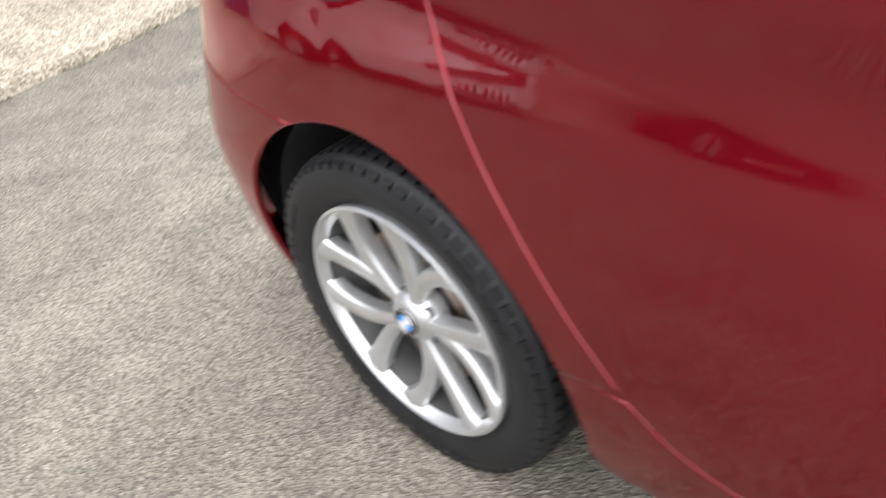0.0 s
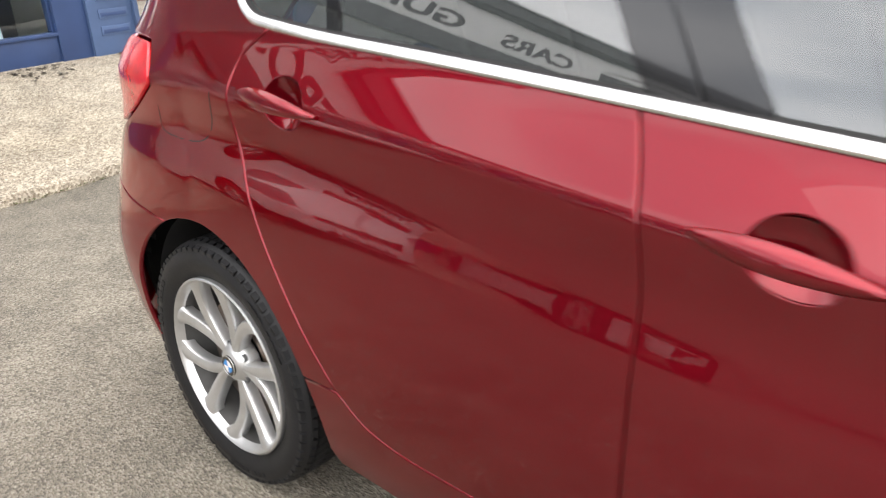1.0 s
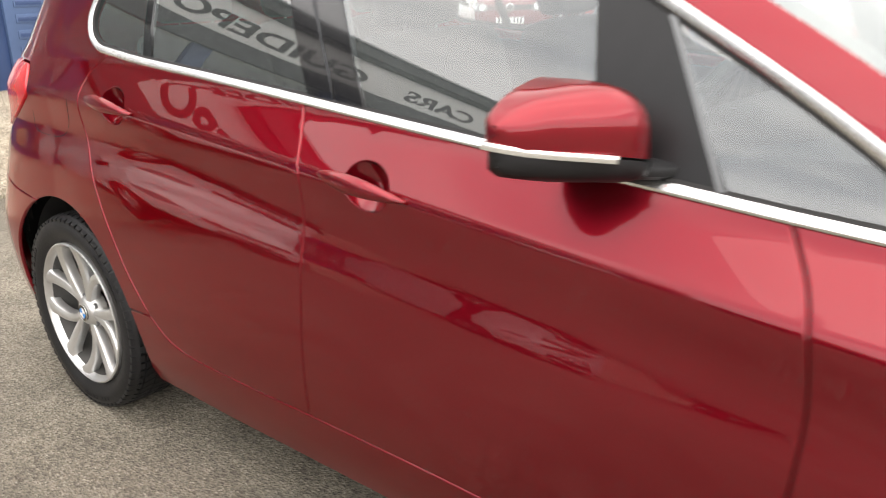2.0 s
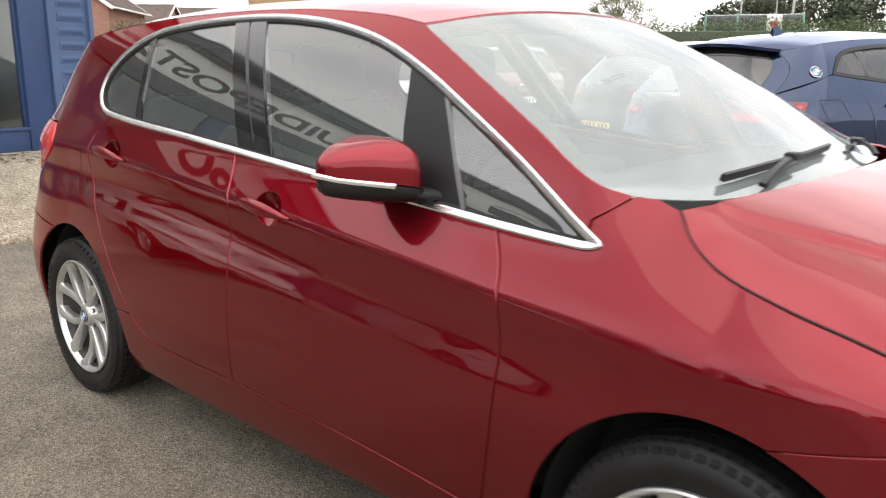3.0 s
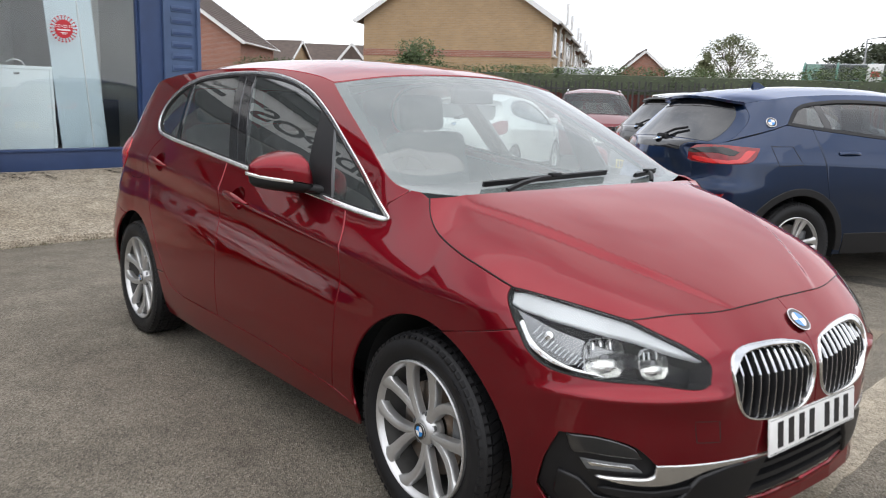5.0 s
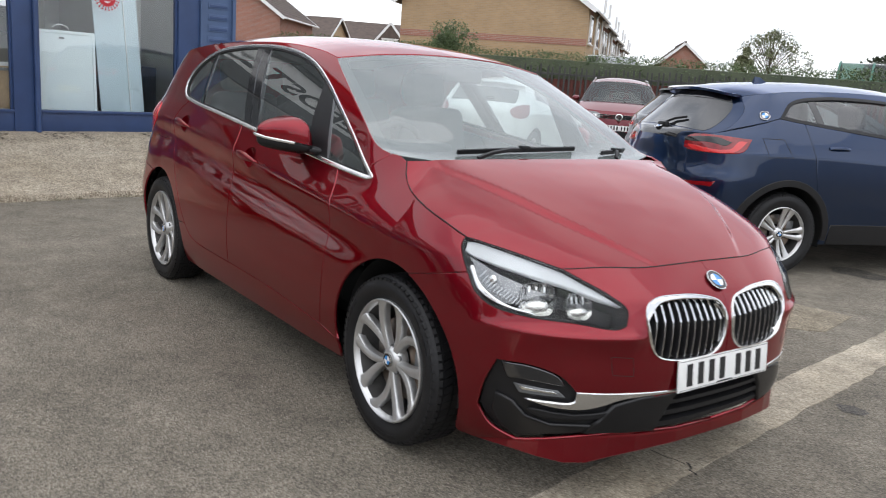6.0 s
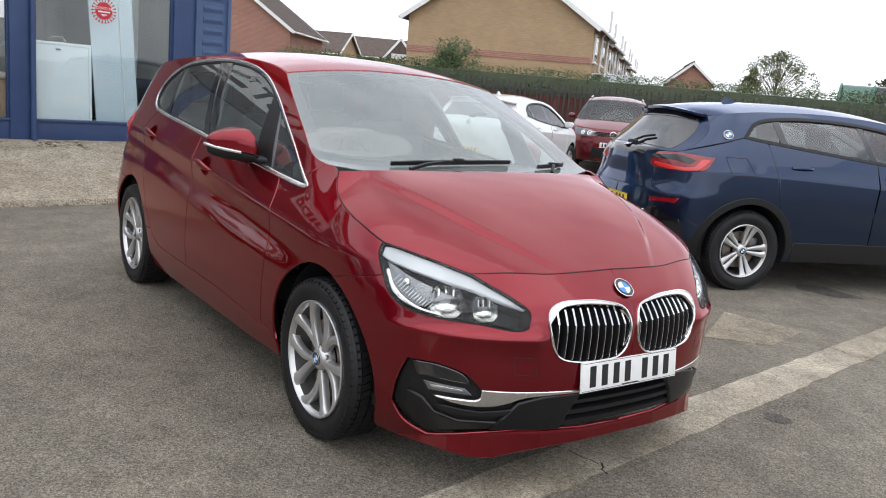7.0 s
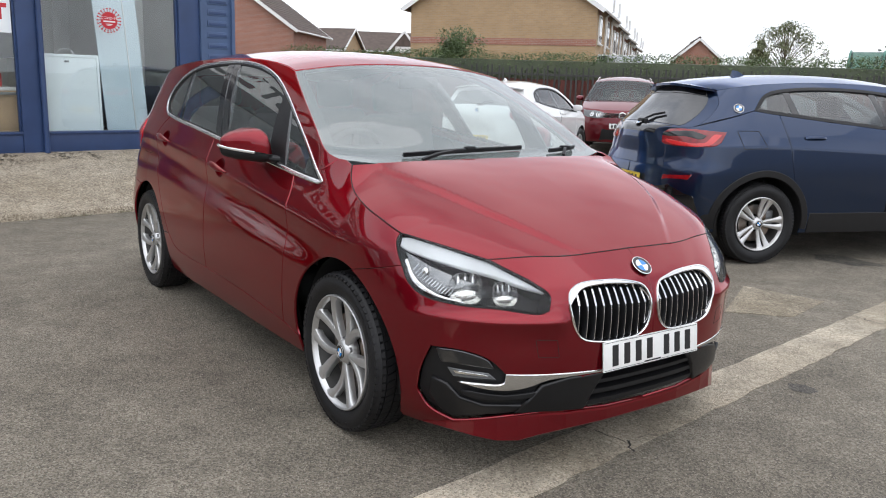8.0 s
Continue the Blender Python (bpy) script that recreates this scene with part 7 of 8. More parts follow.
    part("bonnet", patch(coons(rc, br, sr, lambda v: mirror3(sr(v)), lambda u, v: Vector((0, 0, 0.04 * math.sin(math.pi * min(1, max(0, v))) * (1 - abs(2 * u - 1) ** 3)))), 20, 16, flip=True, depth=0.012), pm, c)
    ws = along([F(*p) for p in ws_e])
    wl0, wt0 = F(*ws_e[0]), F(*ws_e[-1])
    wlow = both(curve_through([tuple(wl0), (wl0.x + 0.10, wl0.y * 0.5, wl0.z + 0.005), (wl0.x + 0.13, 0, wl0.z + 0.01)], 4))
    wtop = both(curve_through([tuple(wt0), (wt0.x + 0.05, wt0.y * 0.5, wt0.z + 0.04), (wt0.x + 0.06, 0, wt0.z + 0.05)], 4))
    g = part("windscreen", patch(coons(wlow, wtop, ws, lambda v: mirror3(ws(v))), 16, 12, depth=0.004), M["far_screen"], c)
    g.visible_shadow = False
    re = along([F(*p) for p in roof_e])
    b0 = F(*roof_e[-1])
    rb = both(curve_through([tuple(b0), (b0.x - 0.07, b0.y * 0.5, b0.z + 0.035), (b0.x - 0.08, 0, b0.z + 0.045)], 4))
    part("roof", patch(coons(wtop, rb, re, lambda v: mirror3(re(v)), lambda u, v: Vector((0, 0, 0.02 * math.sin(math.pi * min(1, max(0, v))) * (1 - abs(2 * u - 1) ** 3)))), 20, 20, depth=0.012), pm, c)
    te = along([F(*p) for p in tail_e])
    t_end = tail_e[-1]
    tl_ = both([F(t_end[0] + (-mid - t_end[0]) * t, t_end[1]) for t in np.linspace(0, 1, 6)])
    tg = coons(rb, tl_, te, lambda v: mirror3(te(v)), lambda u, v: Vector((-spec.get("tail_bulge", 0.05), 0, 0)) * math.sin(math.pi * min(1, max(0, v))) * (1 - abs(2 * u - 1) ** 4))
    tgo = part("tailgate", patch(tg, 24, 18, depth=0.012), pm, c)
    v0, v1 = spec["rear_window"]
    part("rear_window", patch(tg, 16, 8, lift=0.004, depth=0.006, u0=0.09, u1=0.91, v0=v0, v1=v1), M["privacy"], tgo, "dark rear window")
    if spec.get("tail_panel"):
        part("tail_panel", patch(tg, 16, 6, lift=0.003, depth=0.006, u0=0.14, u1=0.86, v0=spec["tail_panel"][0], v1=spec["tail_panel"][1]), M["gloss_black"], tgo, "black panel between the tail lamps")
    part("rear_wiper", fixed(sweep([tg(0.5, v1) + Vector((-0.02, 0, 0.01)), tg(0.45, (v0 + v1 * 3) / 4) + Vector((-0.025, 0, 0.01)), tg(0.36, (v0 + v1 * 2) / 3) + Vector((-0.02, 0, 0.01))], ring(0.010, 8), Vector((-1, 0, 0.6)))), M["plastic"], tgo)
    part("wiper_foot", smooth_bm(box((0.05, 0.12, 0.05), tuple(tg(0.5, v1) + Vector((-0.015, 0, 0.0))), 0.018)), M["plastic"], tgo)
    sp = [b0 + Vector((0.02, 0.02, 0.004))] + [rb(t) + Vector((0.0, 0, 0.006)) for t in np.linspace(0.05, 0.95, 9)] + [mirror3(b0 + Vector((0.02, 0.02, 0.004)))]
    part("roof_spoiler", fixed(sweep(sp, [(-0.09, -0.015), (0.10, -0.028), (0.14, -0.014), (0.06, 0.006), (-0.09, 0.006)], Vector((0, 0, 1)))), pm, c)
    if spec.get("tail_trim"):
        part("spoiler_brow", patch(tg, 18, 4, lift=0.012, depth=0.02, u0=0.10, u1=0.90, v0=0.02, v1=0.13), M["gloss_black"], tgo, "gloss black brow under the spoiler")
        for side in (-1, 1):
            rf_ = [(-1.92, 0.735), (-2.16, 0.715), (-2.17, 0.675), (-1.95, 0.690)]
            part("rear_reflector", sheet(rf_, F, 0.03, side=side, lift=0.006, depth=0.02, soft=0.004), M["deep_red_lens"], c, "red bumper reflector")
            part("bumper_insert", sheet([(-1.80, 0.30), (-1.90, 0.56), (-2.10, 0.64), (-mid, 0.66), (-mid, 0.30)], F, 0.04, side=side, lift=0.004, depth=0.02, soft=0.006), M["gloss_black"], c, "black lower bumper")
            part("bumper_strip", sheet([(-2.20, 0.60), (-mid, 0.61), (-mid, 0.575), (-2.22, 0.565)], F, 0.04, side=side, lift=0.012, depth=0.02, soft=0.006), M["satin"], c, "bright bumper strip")
    fin = bmesh.new()
    fx = spec["roof"][-1][0] + 0.74
    fz = roof_z(te, re, wtop, rb, fx)
    vs = [fin.verts.new(p) for p in ((fx - 0.11, -0.045, fz - 0.02), (fx + 0.17, -0.026, fz - 0.02), (fx + 0.17, 0.026, fz - 0.02), (fx - 0.11, 0.045, fz - 0.02), (fx - 0.095, 0, fz + 0.105), (fx - 0.035, 0, fz + 0.100))]
    for q in ((0, 1, 5, 4), (1, 2, 5), (2, 3, 4, 5), (3, 0, 4), (0, 3, 2, 1)):
        fin.faces.new([vs[i] for i in q])
    bmesh.ops.recalc_face_normals(fin, faces=fin.faces[:])
    part("aerial_fin", fin, pm, c)
    if spec.get("rails"):
        for e in (-1, 1):
            pts = [(re(t) if e < 0 else mirror3(re(t))) + Vector((0, e * -0.03, 0.035)) for t in np.linspace(0.12, 0.9, 8)]
            part("roof_rail", fixed(sweep([pts[0] - Vector((0, 0, 0.035))] + pts + [pts[-1] - Vector((0, 0, 0.035))], ring(0.016, 8), Vector((0, 0, 1)))), M["satin"], c)
    # nose: grille, badge bar, intake; plates at both ends
    gz0, gz1, gs = spec["grille"]
    for side in (-1, 1):
        gp = [(gs, gz0), (mid, gz0), (mid, gz1), (gs, gz1)]
        gr = part("grille", sheet(gp, F, 0.05, side=side, lift=0.004, depth=0.02, soft=0.003), M["matt_black"], c, "dark grille with bright bars")
        for z in np.linspace(gz0 + 0.015, gz1 - 0.015, 4):
            pts = [(F(s, z) + normal_of(F, s, z) * 0.008) for s in np.linspace(gs, mid, 8)]
            if side > 0:
                pts = [mirror3(p) for p in pts]
            part("grille_bar", fixed(sweep(pts, [(-0.007, -0.004), (0.007, -0.004), (0.004, 0.006), (-0.004, 0.006)], Vector((1, 0, 0)))), M["chrome"], gr)
        part("lower_intake", sheet([(gs + 0.05, zb + 0.06), (mid, zb + 0.06), (mid, zb + spec.get("intake", 0.17)), (gs + 0.1, zb + spec.get("intake", 0.17))], F, 0.06, side=side, lift=0.004, depth=0.02, soft=0.004), M["plastic"], c)
        part("rear_valance", sheet([(-mid, zb + 0.02), (-ax - ar - 0.02, zb + 0.01), (-ax - ar - 0.05, zb + 0.16), (-mid, zb + 0.20)], F, 0.06, side=side, lift=0.006, depth=0.02, soft=0.004), M["plastic"], c)
    plate(c, Matrix.Translation(F(mid, spec["plate_f"]) + Vector((0.012, 0, 0))) @ Matrix.Rotation(math.pi / 2, 4, "Z") @ Matrix.Rotation(math.pi / 2, 4, "X"))
    plate(c, Matrix.Translation(F(-mid, spec["plate_r"]) + Vector((-0.016 - spec.get("plate_out", 0.0), 0, 0))) @ Matrix.Rotation(-math.pi / 2, 4, "Z") @ Matrix.Rotation(math.pi / 2, 4, "X"), yellow=True)
    if spec.get("badge_f"):
        part("badge", fixed(lathe([(0.075, -0.01), (0.075, 0.012), (0.062, 0.016), (0.058, 0.010), (0.0005, 0.010)], 28, "x")), M["chrome"], c, "round bright badge", Matrix.Translation(F(mid, spec["badge_f"]) + Vector((0.006, 0, 0))))
    bz = spec["badge_r"]
    roundel(tgo, Matrix.Translation(tg(0.5, bz) + Vector((-0.008, 0, 0.004))) @ normal_of(tg, 0.5, bz).to_track_quat("Z", "Y").to_matrix().to_4x4(), 0.042)
    # cabin
    lo = spec.get("cabin", 0.0)
    for y in (-0.36, 0.36):
        s_ = seat(0.05, y, parent=c)
        s_.matrix_basis = Matrix.Translation((0, 0, lo))
    s_ = seat(-0.80, 0.0, 1.2, "rear_seat", parent=c)
    s_.matrix_basis = Matrix.Translation((0, 0, lo))
    part("dashboard", shell([((0.86, y, 0.92 + lo), 0.30, 0.15, (1, 0, 0), (0, 0, 1)) for y in (-0.66, 0, 0.66)], 14), M["dash"], c)
    part("underbody", box((2 * ax + 1.3, 1.2, 0.06), (0, 0, zb + 0.03), 0.02), M["matt_black"], c)
    part("underbody_side", box((2 * ax - 0.9, 1.68, 0.05), (0, 0, zb + 0.04), 0.02), M["matt_black"], c)
    part("bulkhead", box((0.06, 1.4, 0.6), (1.0 if ax < 1.3 else 1.08, 0, 0.62), 0.01), M["matt_black"], c)
    return c


def roof_z(te, re, wtop, rb, x):
    a, b = wtop(0.5), rb(0.5)
    t = (x - a.x) / (b.x - a.x)
    return a.z + (b.z - a.z) * t + 0.035 * math.sin(math.pi * t)


M["deep_red_lens"] = shade("deep_red_lens", (0.22, 0.003, 0.006), 0.15, coat=0.8, vary=0.25, scale=30)
M["bright_lens"] = shade("bright_red_lens", (0.62, 0.02, 0.02), 0.15, coat=1.0)
M["privacy"] = shade("dark_rear_glass", (0.015, 0.016, 0.017), 0.03, coat=0.3, spec=0.9)
BLUE_SPEC = dict(
    paint="blue_paint", full_wheels=True, cladding=True, step=0.035, R=0.340, rim=0.222, wz=0.338, bottom=0.26, glass="clear_window",
    dlo_bot=[(-1.43, 1.262), (-1.20, 1.235), (-0.60, 1.175), (0.0, 1.12), (0.60, 1.065), (0.98, 1.03)],
    dlo_top=[(0.98, 1.03), (0.62, 1.24), (0.35, 1.36), (0.0, 1.43), (-0.50, 1.462), (-1.0, 1.448), (-1.28, 1.395), (-1.43, 1.262)],
    roof=[(0.40, 1.435), (0.10, 1.482), (-0.40, 1.508), (-1.0, 1.495), (-1.5, 1.455), (-1.80, 1.415)], ws=[(1.06, 1.06), (0.74, 1.26), (0.40, 1.435)],
    tail=[(-1.80, 1.415), (-1.76, 1.32), (-1.82, 1.22), (-1.95, 1.12), (-2.22, 1.06), (-2.20, 0.90), (-2.18, 0.78)],
    shut=[(1.06, 1.06), (1.30, 1.02), (1.60, 0.955), (1.75, 0.92)], bonnet_front=[(1.75, 0.92), (2.2, 0.885), (2.7016, 0.87)],
    cuts=(-1.06, -0.10, 0.86), pillars=(-1.02, -0.14), tail_lamp=[(-1.695, 1.085), (-1.75, 0.985), (-1.90, 0.958), (-2.28, 0.978), (-2.36, 1.055), (-2.05, 1.098)],
    lamp_dark=[(-1.84, 1.050), (-1.96, 1.080), (-2.30, 1.050), (-2.25, 1.030), (-2.00, 1.036), (-1.88, 1.020)],
    lamp_bar=[(-1.73, 1.06), (-1.79, 1.06), (-1.85, 0.995), (-2.20, 1.005), (-2.20, 0.985), (-1.82, 0.972)],
    headlight=[(1.72, 0.90), (2.05, 0.86), (2.22, 0.78), (2.0, 0.76), (1.80, 0.80)], flap=[(-1.61, 1.10), (-1.42, 1.10), (-1.34, 0.965), (-1.55, 0.955)], pillar_badge=(-1.585, 1.275),
    mirror=(0.72, 1.06), rear_window=(0.10, 0.50), grille=(0.58, 0.74, 2.35), plate_f=0.46, plate_r=0.64, plate_out=0.0, badge_r=0.60, tail_panel=(0.52, 0.74), handle=0.085, tail_bulge=0.03, tail_trim=True)
parked_car("blue_car", "dark metallic blue crossover with black arch cladding, seen from its tail", pose(-0.19, 5.20, 0, 0, 0, 70), BLUE_SHAPE, BLUE_SPEC)
BLACK_SPEC = dict(BLUE_SPEC, paint="black_paint", step=0.06, full_wheels=False, rails=True)
parked_car("black_car", "black crossover with roof rails behind the blue car", pose(-2.35, 7.65, 0, 0, 0, 70), BLUE_SHAPE, BLACK_SPEC)

WHITE_SHAPE = Shape(
    1.25, prof=((0.15, 0.78), (0.25, 0.815), (0.40, 0.835), (0.60, 0.845), (0.80, 0.850), (1.10, 0.845), (1.5, 0.84)),
    crease=((-2.2, 0.94), (0.0, 0.86), (1.5, 0.80)), lean=0.34, nose=((0.15, 1.93), (0.30, 2.02), (0.55, 2.03), (0.72, 1.98), (0.85, 1.82), (1.0, 1.6)),
    tail=((0.15, 1.85), (0.30, 1.95), (0.55, 1.99), (0.80, 1.95), (1.0, 1.90), (1.25, 1.75), (1.45, 1.55)), power=2.5, roll=(1.34, 1.0), waist=0.10, glass=(0.42, 0.32), arc=0.80)
WHITE_SPEC = dict(
    paint="white_paint", R=0.31, rim=0.20, wz=0.308, bottom=0.22, step=0.06,
    dlo_bot=[(-1.12, 1.14), (-0.60, 1.06), (0.0, 1.00), (0.50, 0.96), (0.98, 0.93)], dlo_top=[(0.98, 0.93), (0.65, 1.15), (0.35, 1.29), (0.0, 1.36), (-0.45, 1.375), (-0.90, 1.33), (-1.08, 1.25), (-1.12, 1.14)],
    roof=[(0.40, 1.35), (0.05, 1.405), (-0.45, 1.42), (-1.0, 1.39), (-1.45, 1.34)], ws=[(1.08, 0.98), (0.74, 1.18), (0.40, 1.35)],
    tail=[(-1.45, 1.34), (-1.50, 1.22), (-1.62, 1.08), (-1.85, 0.95), (-2.00, 0.80), (-2.00, 0.66)], shut=[(1.08, 0.98), (1.30, 0.93), (1.55, 0.87), (1.65, 0.84)],
    bonnet_front=[(1.65, 0.84), (2.05, 0.80), (2.5066, 0.79)], cuts=(-0.98, -0.06, 0.86), pillars=(-0.86, -0.10), tail_lamp=[(-1.50, 1.05), (-1.60, 0.86), (-1.85, 0.84), (-1.90, 0.95), (-1.72, 1.04)],
    headlight=[(1.50, 0.82), (1.90, 0.76), (2.00, 0.68), (1.80, 0.66), (1.60, 0.72)], mirror=(0.70, 0.97), rear_window=(0.10, 0.42), grille=(0.52, 0.62, 2.1), plate_f=0.42, plate_r=0.52, badge_r=0.62, handle=0.06)
white_car = parked_car("white_car", "white small hatchback parked tail towards the forecourt", pose(-7.80, 7.71, 0, 0, 0, 118), WHITE_SHAPE, WHITE_SPEC)

MAROON_SHAPE = Shape(
    1.34, prof=((0.18, 0.84), (0.30, 0.88), (0.50, 0.905), (0.70, 0.918), (0.90, 0.92), (1.2, 0.91), (1.6, 0.90)),
    crease=((-2.2, 1.06), (0.0, 1.0), (1.5, 0.95)), lean=0.32, nose=((0.18, 2.12), (0.35, 2.21), (0.60, 2.23), (0.85, 2.20), (0.98, 2.10), (1.1, 1.95)),
    tail=((0.18, 2.1), (0.35, 2.2), (0.60, 2.24), (1.0, 2.16), (1.3, 2.0), (1.6, 1.8)), power=3.2, roll=(1.52, 1.0), waist=0.10, glass=(0.34, 0.28))
MAROON_SPEC = dict(
    paint="maroon_paint", R=0.355, rim=0.235, wz=0.352, bottom=0.26, step=0.06, rails=True, cladding=True,
    dlo_bot=[(-1.45, 1.20), (-0.60, 1.16), (0.0, 1.13), (0.60, 1.10), (1.02, 1.08)], dlo_top=[(1.02, 1.08), (0.66, 1.33), (0.42, 1.47), (0.0, 1.55), (-0.60, 1.56), (-1.15, 1.52), (-1.38, 1.40), (-1.45, 1.20)],
    roof=[(0.45, 1.545), (0.10, 1.60), (-0.50, 1.625), (-1.1, 1.61), (-1.7, 1.56)], ws=[(1.12, 1.12), (0.78, 1.34), (0.45, 1.545)],
    tail=[(-1.70, 1.56), (-1.80, 1.40), (-1.90, 1.20), (-2.1, 1.05), (-2.2, 0.90), (-2.2, 0.75)], shut=[(1.12, 1.12), (1.35, 1.09), (1.65, 1.02), (1.80, 0.985)],
    bonnet_front=[(1.80, 0.985), (2.2, 0.96), (2.7066, 0.955)], cuts=(-1.0, -0.06, 0.88), pillars=(-1.0, -0.10), tail_lamp=[(-1.70, 1.10), (-1.75, 0.95), (-2.0, 0.93), (-2.05, 1.05)],
    headlight=[(1.86, 0.945), (2.30, 0.90), (2.32, 0.80), (2.05, 0.79), (1.88, 0.84)], bowls=((2.10, 0.86), (2.23, 0.85)), mirror=(0.78, 1.12), rear_window=(0.08, 0.42), grille=(0.79, 0.90, 2.22), badge_f=0.845, intake=0.30, plate_f=0.62, plate_r=0.85, badge_r=0.62, handle=0.07)
maroon_car = parked_car("maroon_car", "dark red sport utility car facing the forecourt", pose(-9.45, 12.26, 0, 0, 0, 313), MAROON_SHAPE, MAROON_SPEC)

# ---- houses ----
def uv_box(ob):
    """Lays brick coordinates in metres on upright and level faces."""
    me = ob.data
    uv = me.uv_layers.new(name="UVMap")
    for p in me.polygons:
        n = p.normal
        t = Vector((-n.y, n.x, 0))
        t = t.normalized() if t.length > 0.1 else Vector((1, 0, 0))
        for li in p.loop_indices:
            v = me.vertices[me.loops[li].vertex_index].co
            uv.data[li].uv = (v.dot(t), v.z if abs(n.z) < 0.7 else v.dot(Vector((-t.y, t.x, 0))))
    return ob


def house(name, label, place, width, depth, eave, ridge, mat, windows=(), band=None, verge="upvc", stacks=(), step=None):
    """A gabled house: its gable end lies along x (0 to width), the long front runs back along y at x = width."""
    h = thing(name, label, "house", place)
    bm = bmesh.new()
    v = [bm.verts.new(p) for p in ((0, 0, 0), (width, 0, 0), (width, 0, eave), (width / 2, 0, ridge), (0, 0, eave), (0, depth, 0), (width, depth, 0), (width, depth, eave), (width / 2, depth, ridge), (0, depth, eave))]
    for q in ((0, 1, 2, 3, 4), (5, 9, 8, 7, 6), (1, 6, 7, 2), (0, 4, 9, 5)):
        bm.faces.new([v[i] for i in q])
    uv_box(part("wall", bm, mat, h))
    over = 0.28
    sl = (ridge - eave) / (width / 2)
    for e in (-1, 1):
        x0, x1 = width / 2, width / 2 + e * (width / 2 + 0.35)
        z1 = eave - 0.35 * sl
        bm = bmesh.new()
        t = 0.10
        vs = [bm.verts.new(p) for p in ((x0, -over, ridge + t), (x1, -over, z1 + t), (x1, depth + over, z1 + t), (x0, depth + over, ridge + t), (x0, -over, ridge), (x1, -over, z1), (x1, depth + over, z1), (x0, depth + over, ridge))]
        for q in ((0, 1, 2, 3), (4, 7, 6, 5), (0, 4, 5, 1), (1, 5, 6, 2), (2, 6, 7, 3)):
            bm.faces.new([vs[i] for i in q])
        bmesh.ops.recalc_face_normals(bm, faces=bm.faces[:])
        rf = part("roof", bm, M["tiles"], h)
        n = int((depth + 2 * over) / 0.9)
        for y in (-over - 0.02, depth + over + 0.02):
            part("verge_board", fixed(sweep([Vector((x0, y, ridge + 0.02)), Vector((x1, y, z1 + 0.02))], [(-0.02, -0.10), (0.02, -0.10), (0.02, 0.10), (-0.02, 0.10)], Vector((0, 0, 1)))), M[verge], rf)
        part("gutter", fixed(sweep([Vector((x1 + e * 0.05, -over, z1 + 0.05)), Vector((x1 + e * 0.05, depth + over, z1 + 0.05))], ring(0.06, 8), Vector((0, 0, 1)))), M[verge], rf)
        for i in range(int(math.hypot(x1 - x0, ridge - z1) / 0.34)):
            f = (i + 0.5) * 0.34 / math.hypot(x1 - x0, ridge - z1)
            p = Vector((x0 + (x1 - x0) * f, 0, ridge + (z1 - ridge) * f + t + 0.012))
            part("tile_course", box((0.05, depth + 2 * over, 0.025), (p.x, depth / 2, p.z), 0, turn=Matrix.Rotation(e * math.atan(sl), 4, "Y")), M["tiles"], rf)
    part("ridge_tile", fixed(sweep([Vector((width / 2, -over, ridge + 0.12)), Vector((width / 2, depth + over, ridge + 0.12))], ring(0.10, 8), Vector((0, 0, 1)))), M["tiles"], h)
    if band:
        for z in band:
            uv_box(part("brick_band", box((width + 0.03, 0.03, 0.30), (width / 2, -0.005, z), 0), M["red_brick"], h))
    for face, a, z, w, ht in windows:
        # face "f": the long front at x = width; "g": the gable end
        m = Matrix.Translation((width, a, z)) @ Matrix.Rotation(math.pi / 2, 4, "Z") if face == "f" else Matrix.Translation((a, 0, z))
        wd = part("window", box((w, 0.10, ht), (0, -0.02, 0), 0.01), M["upvc"], h, at=m)
        for e in (-1, 1):
            part("pane", box((w / 2 - 0.09, 0.02, ht - 0.14), (e * (w / 4 - 0.005), -0.068, 0), 0), M["house_glass"], wd)
        part("window_sill", box((w + 0.16, 0.18, 0.06), (0, -0.06, -ht / 2 - 0.03), 0.01), M["upvc"], wd)
        uv_box(part("lintel", box((w + 0.2, 0.03, 0.22), (0, -0.012, ht / 2 + 0.12), 0), M["red_brick"], wd))
    for y, zt in stacks:
        part("drain_pipe", fixed(sweep([Vector((width + 0.10, y, 0)), Vector((width + 0.10, y, eave - 0.25)), Vector((width + 0.42, y, eave + 0.02)), Vector((width + 0.42, y, zt))], ring(0.055, 8), Vector((0, 1, 0)))), M["upvc"], h, "pale drain and vent pipe")
    return h


def facing(px, py, qx, qy):
    """The pose of a house whose gable end runs from p to q."""
    return pose(px, py, 0, 0, 0, math.degrees(math.atan2(qy - py, qx - px)))


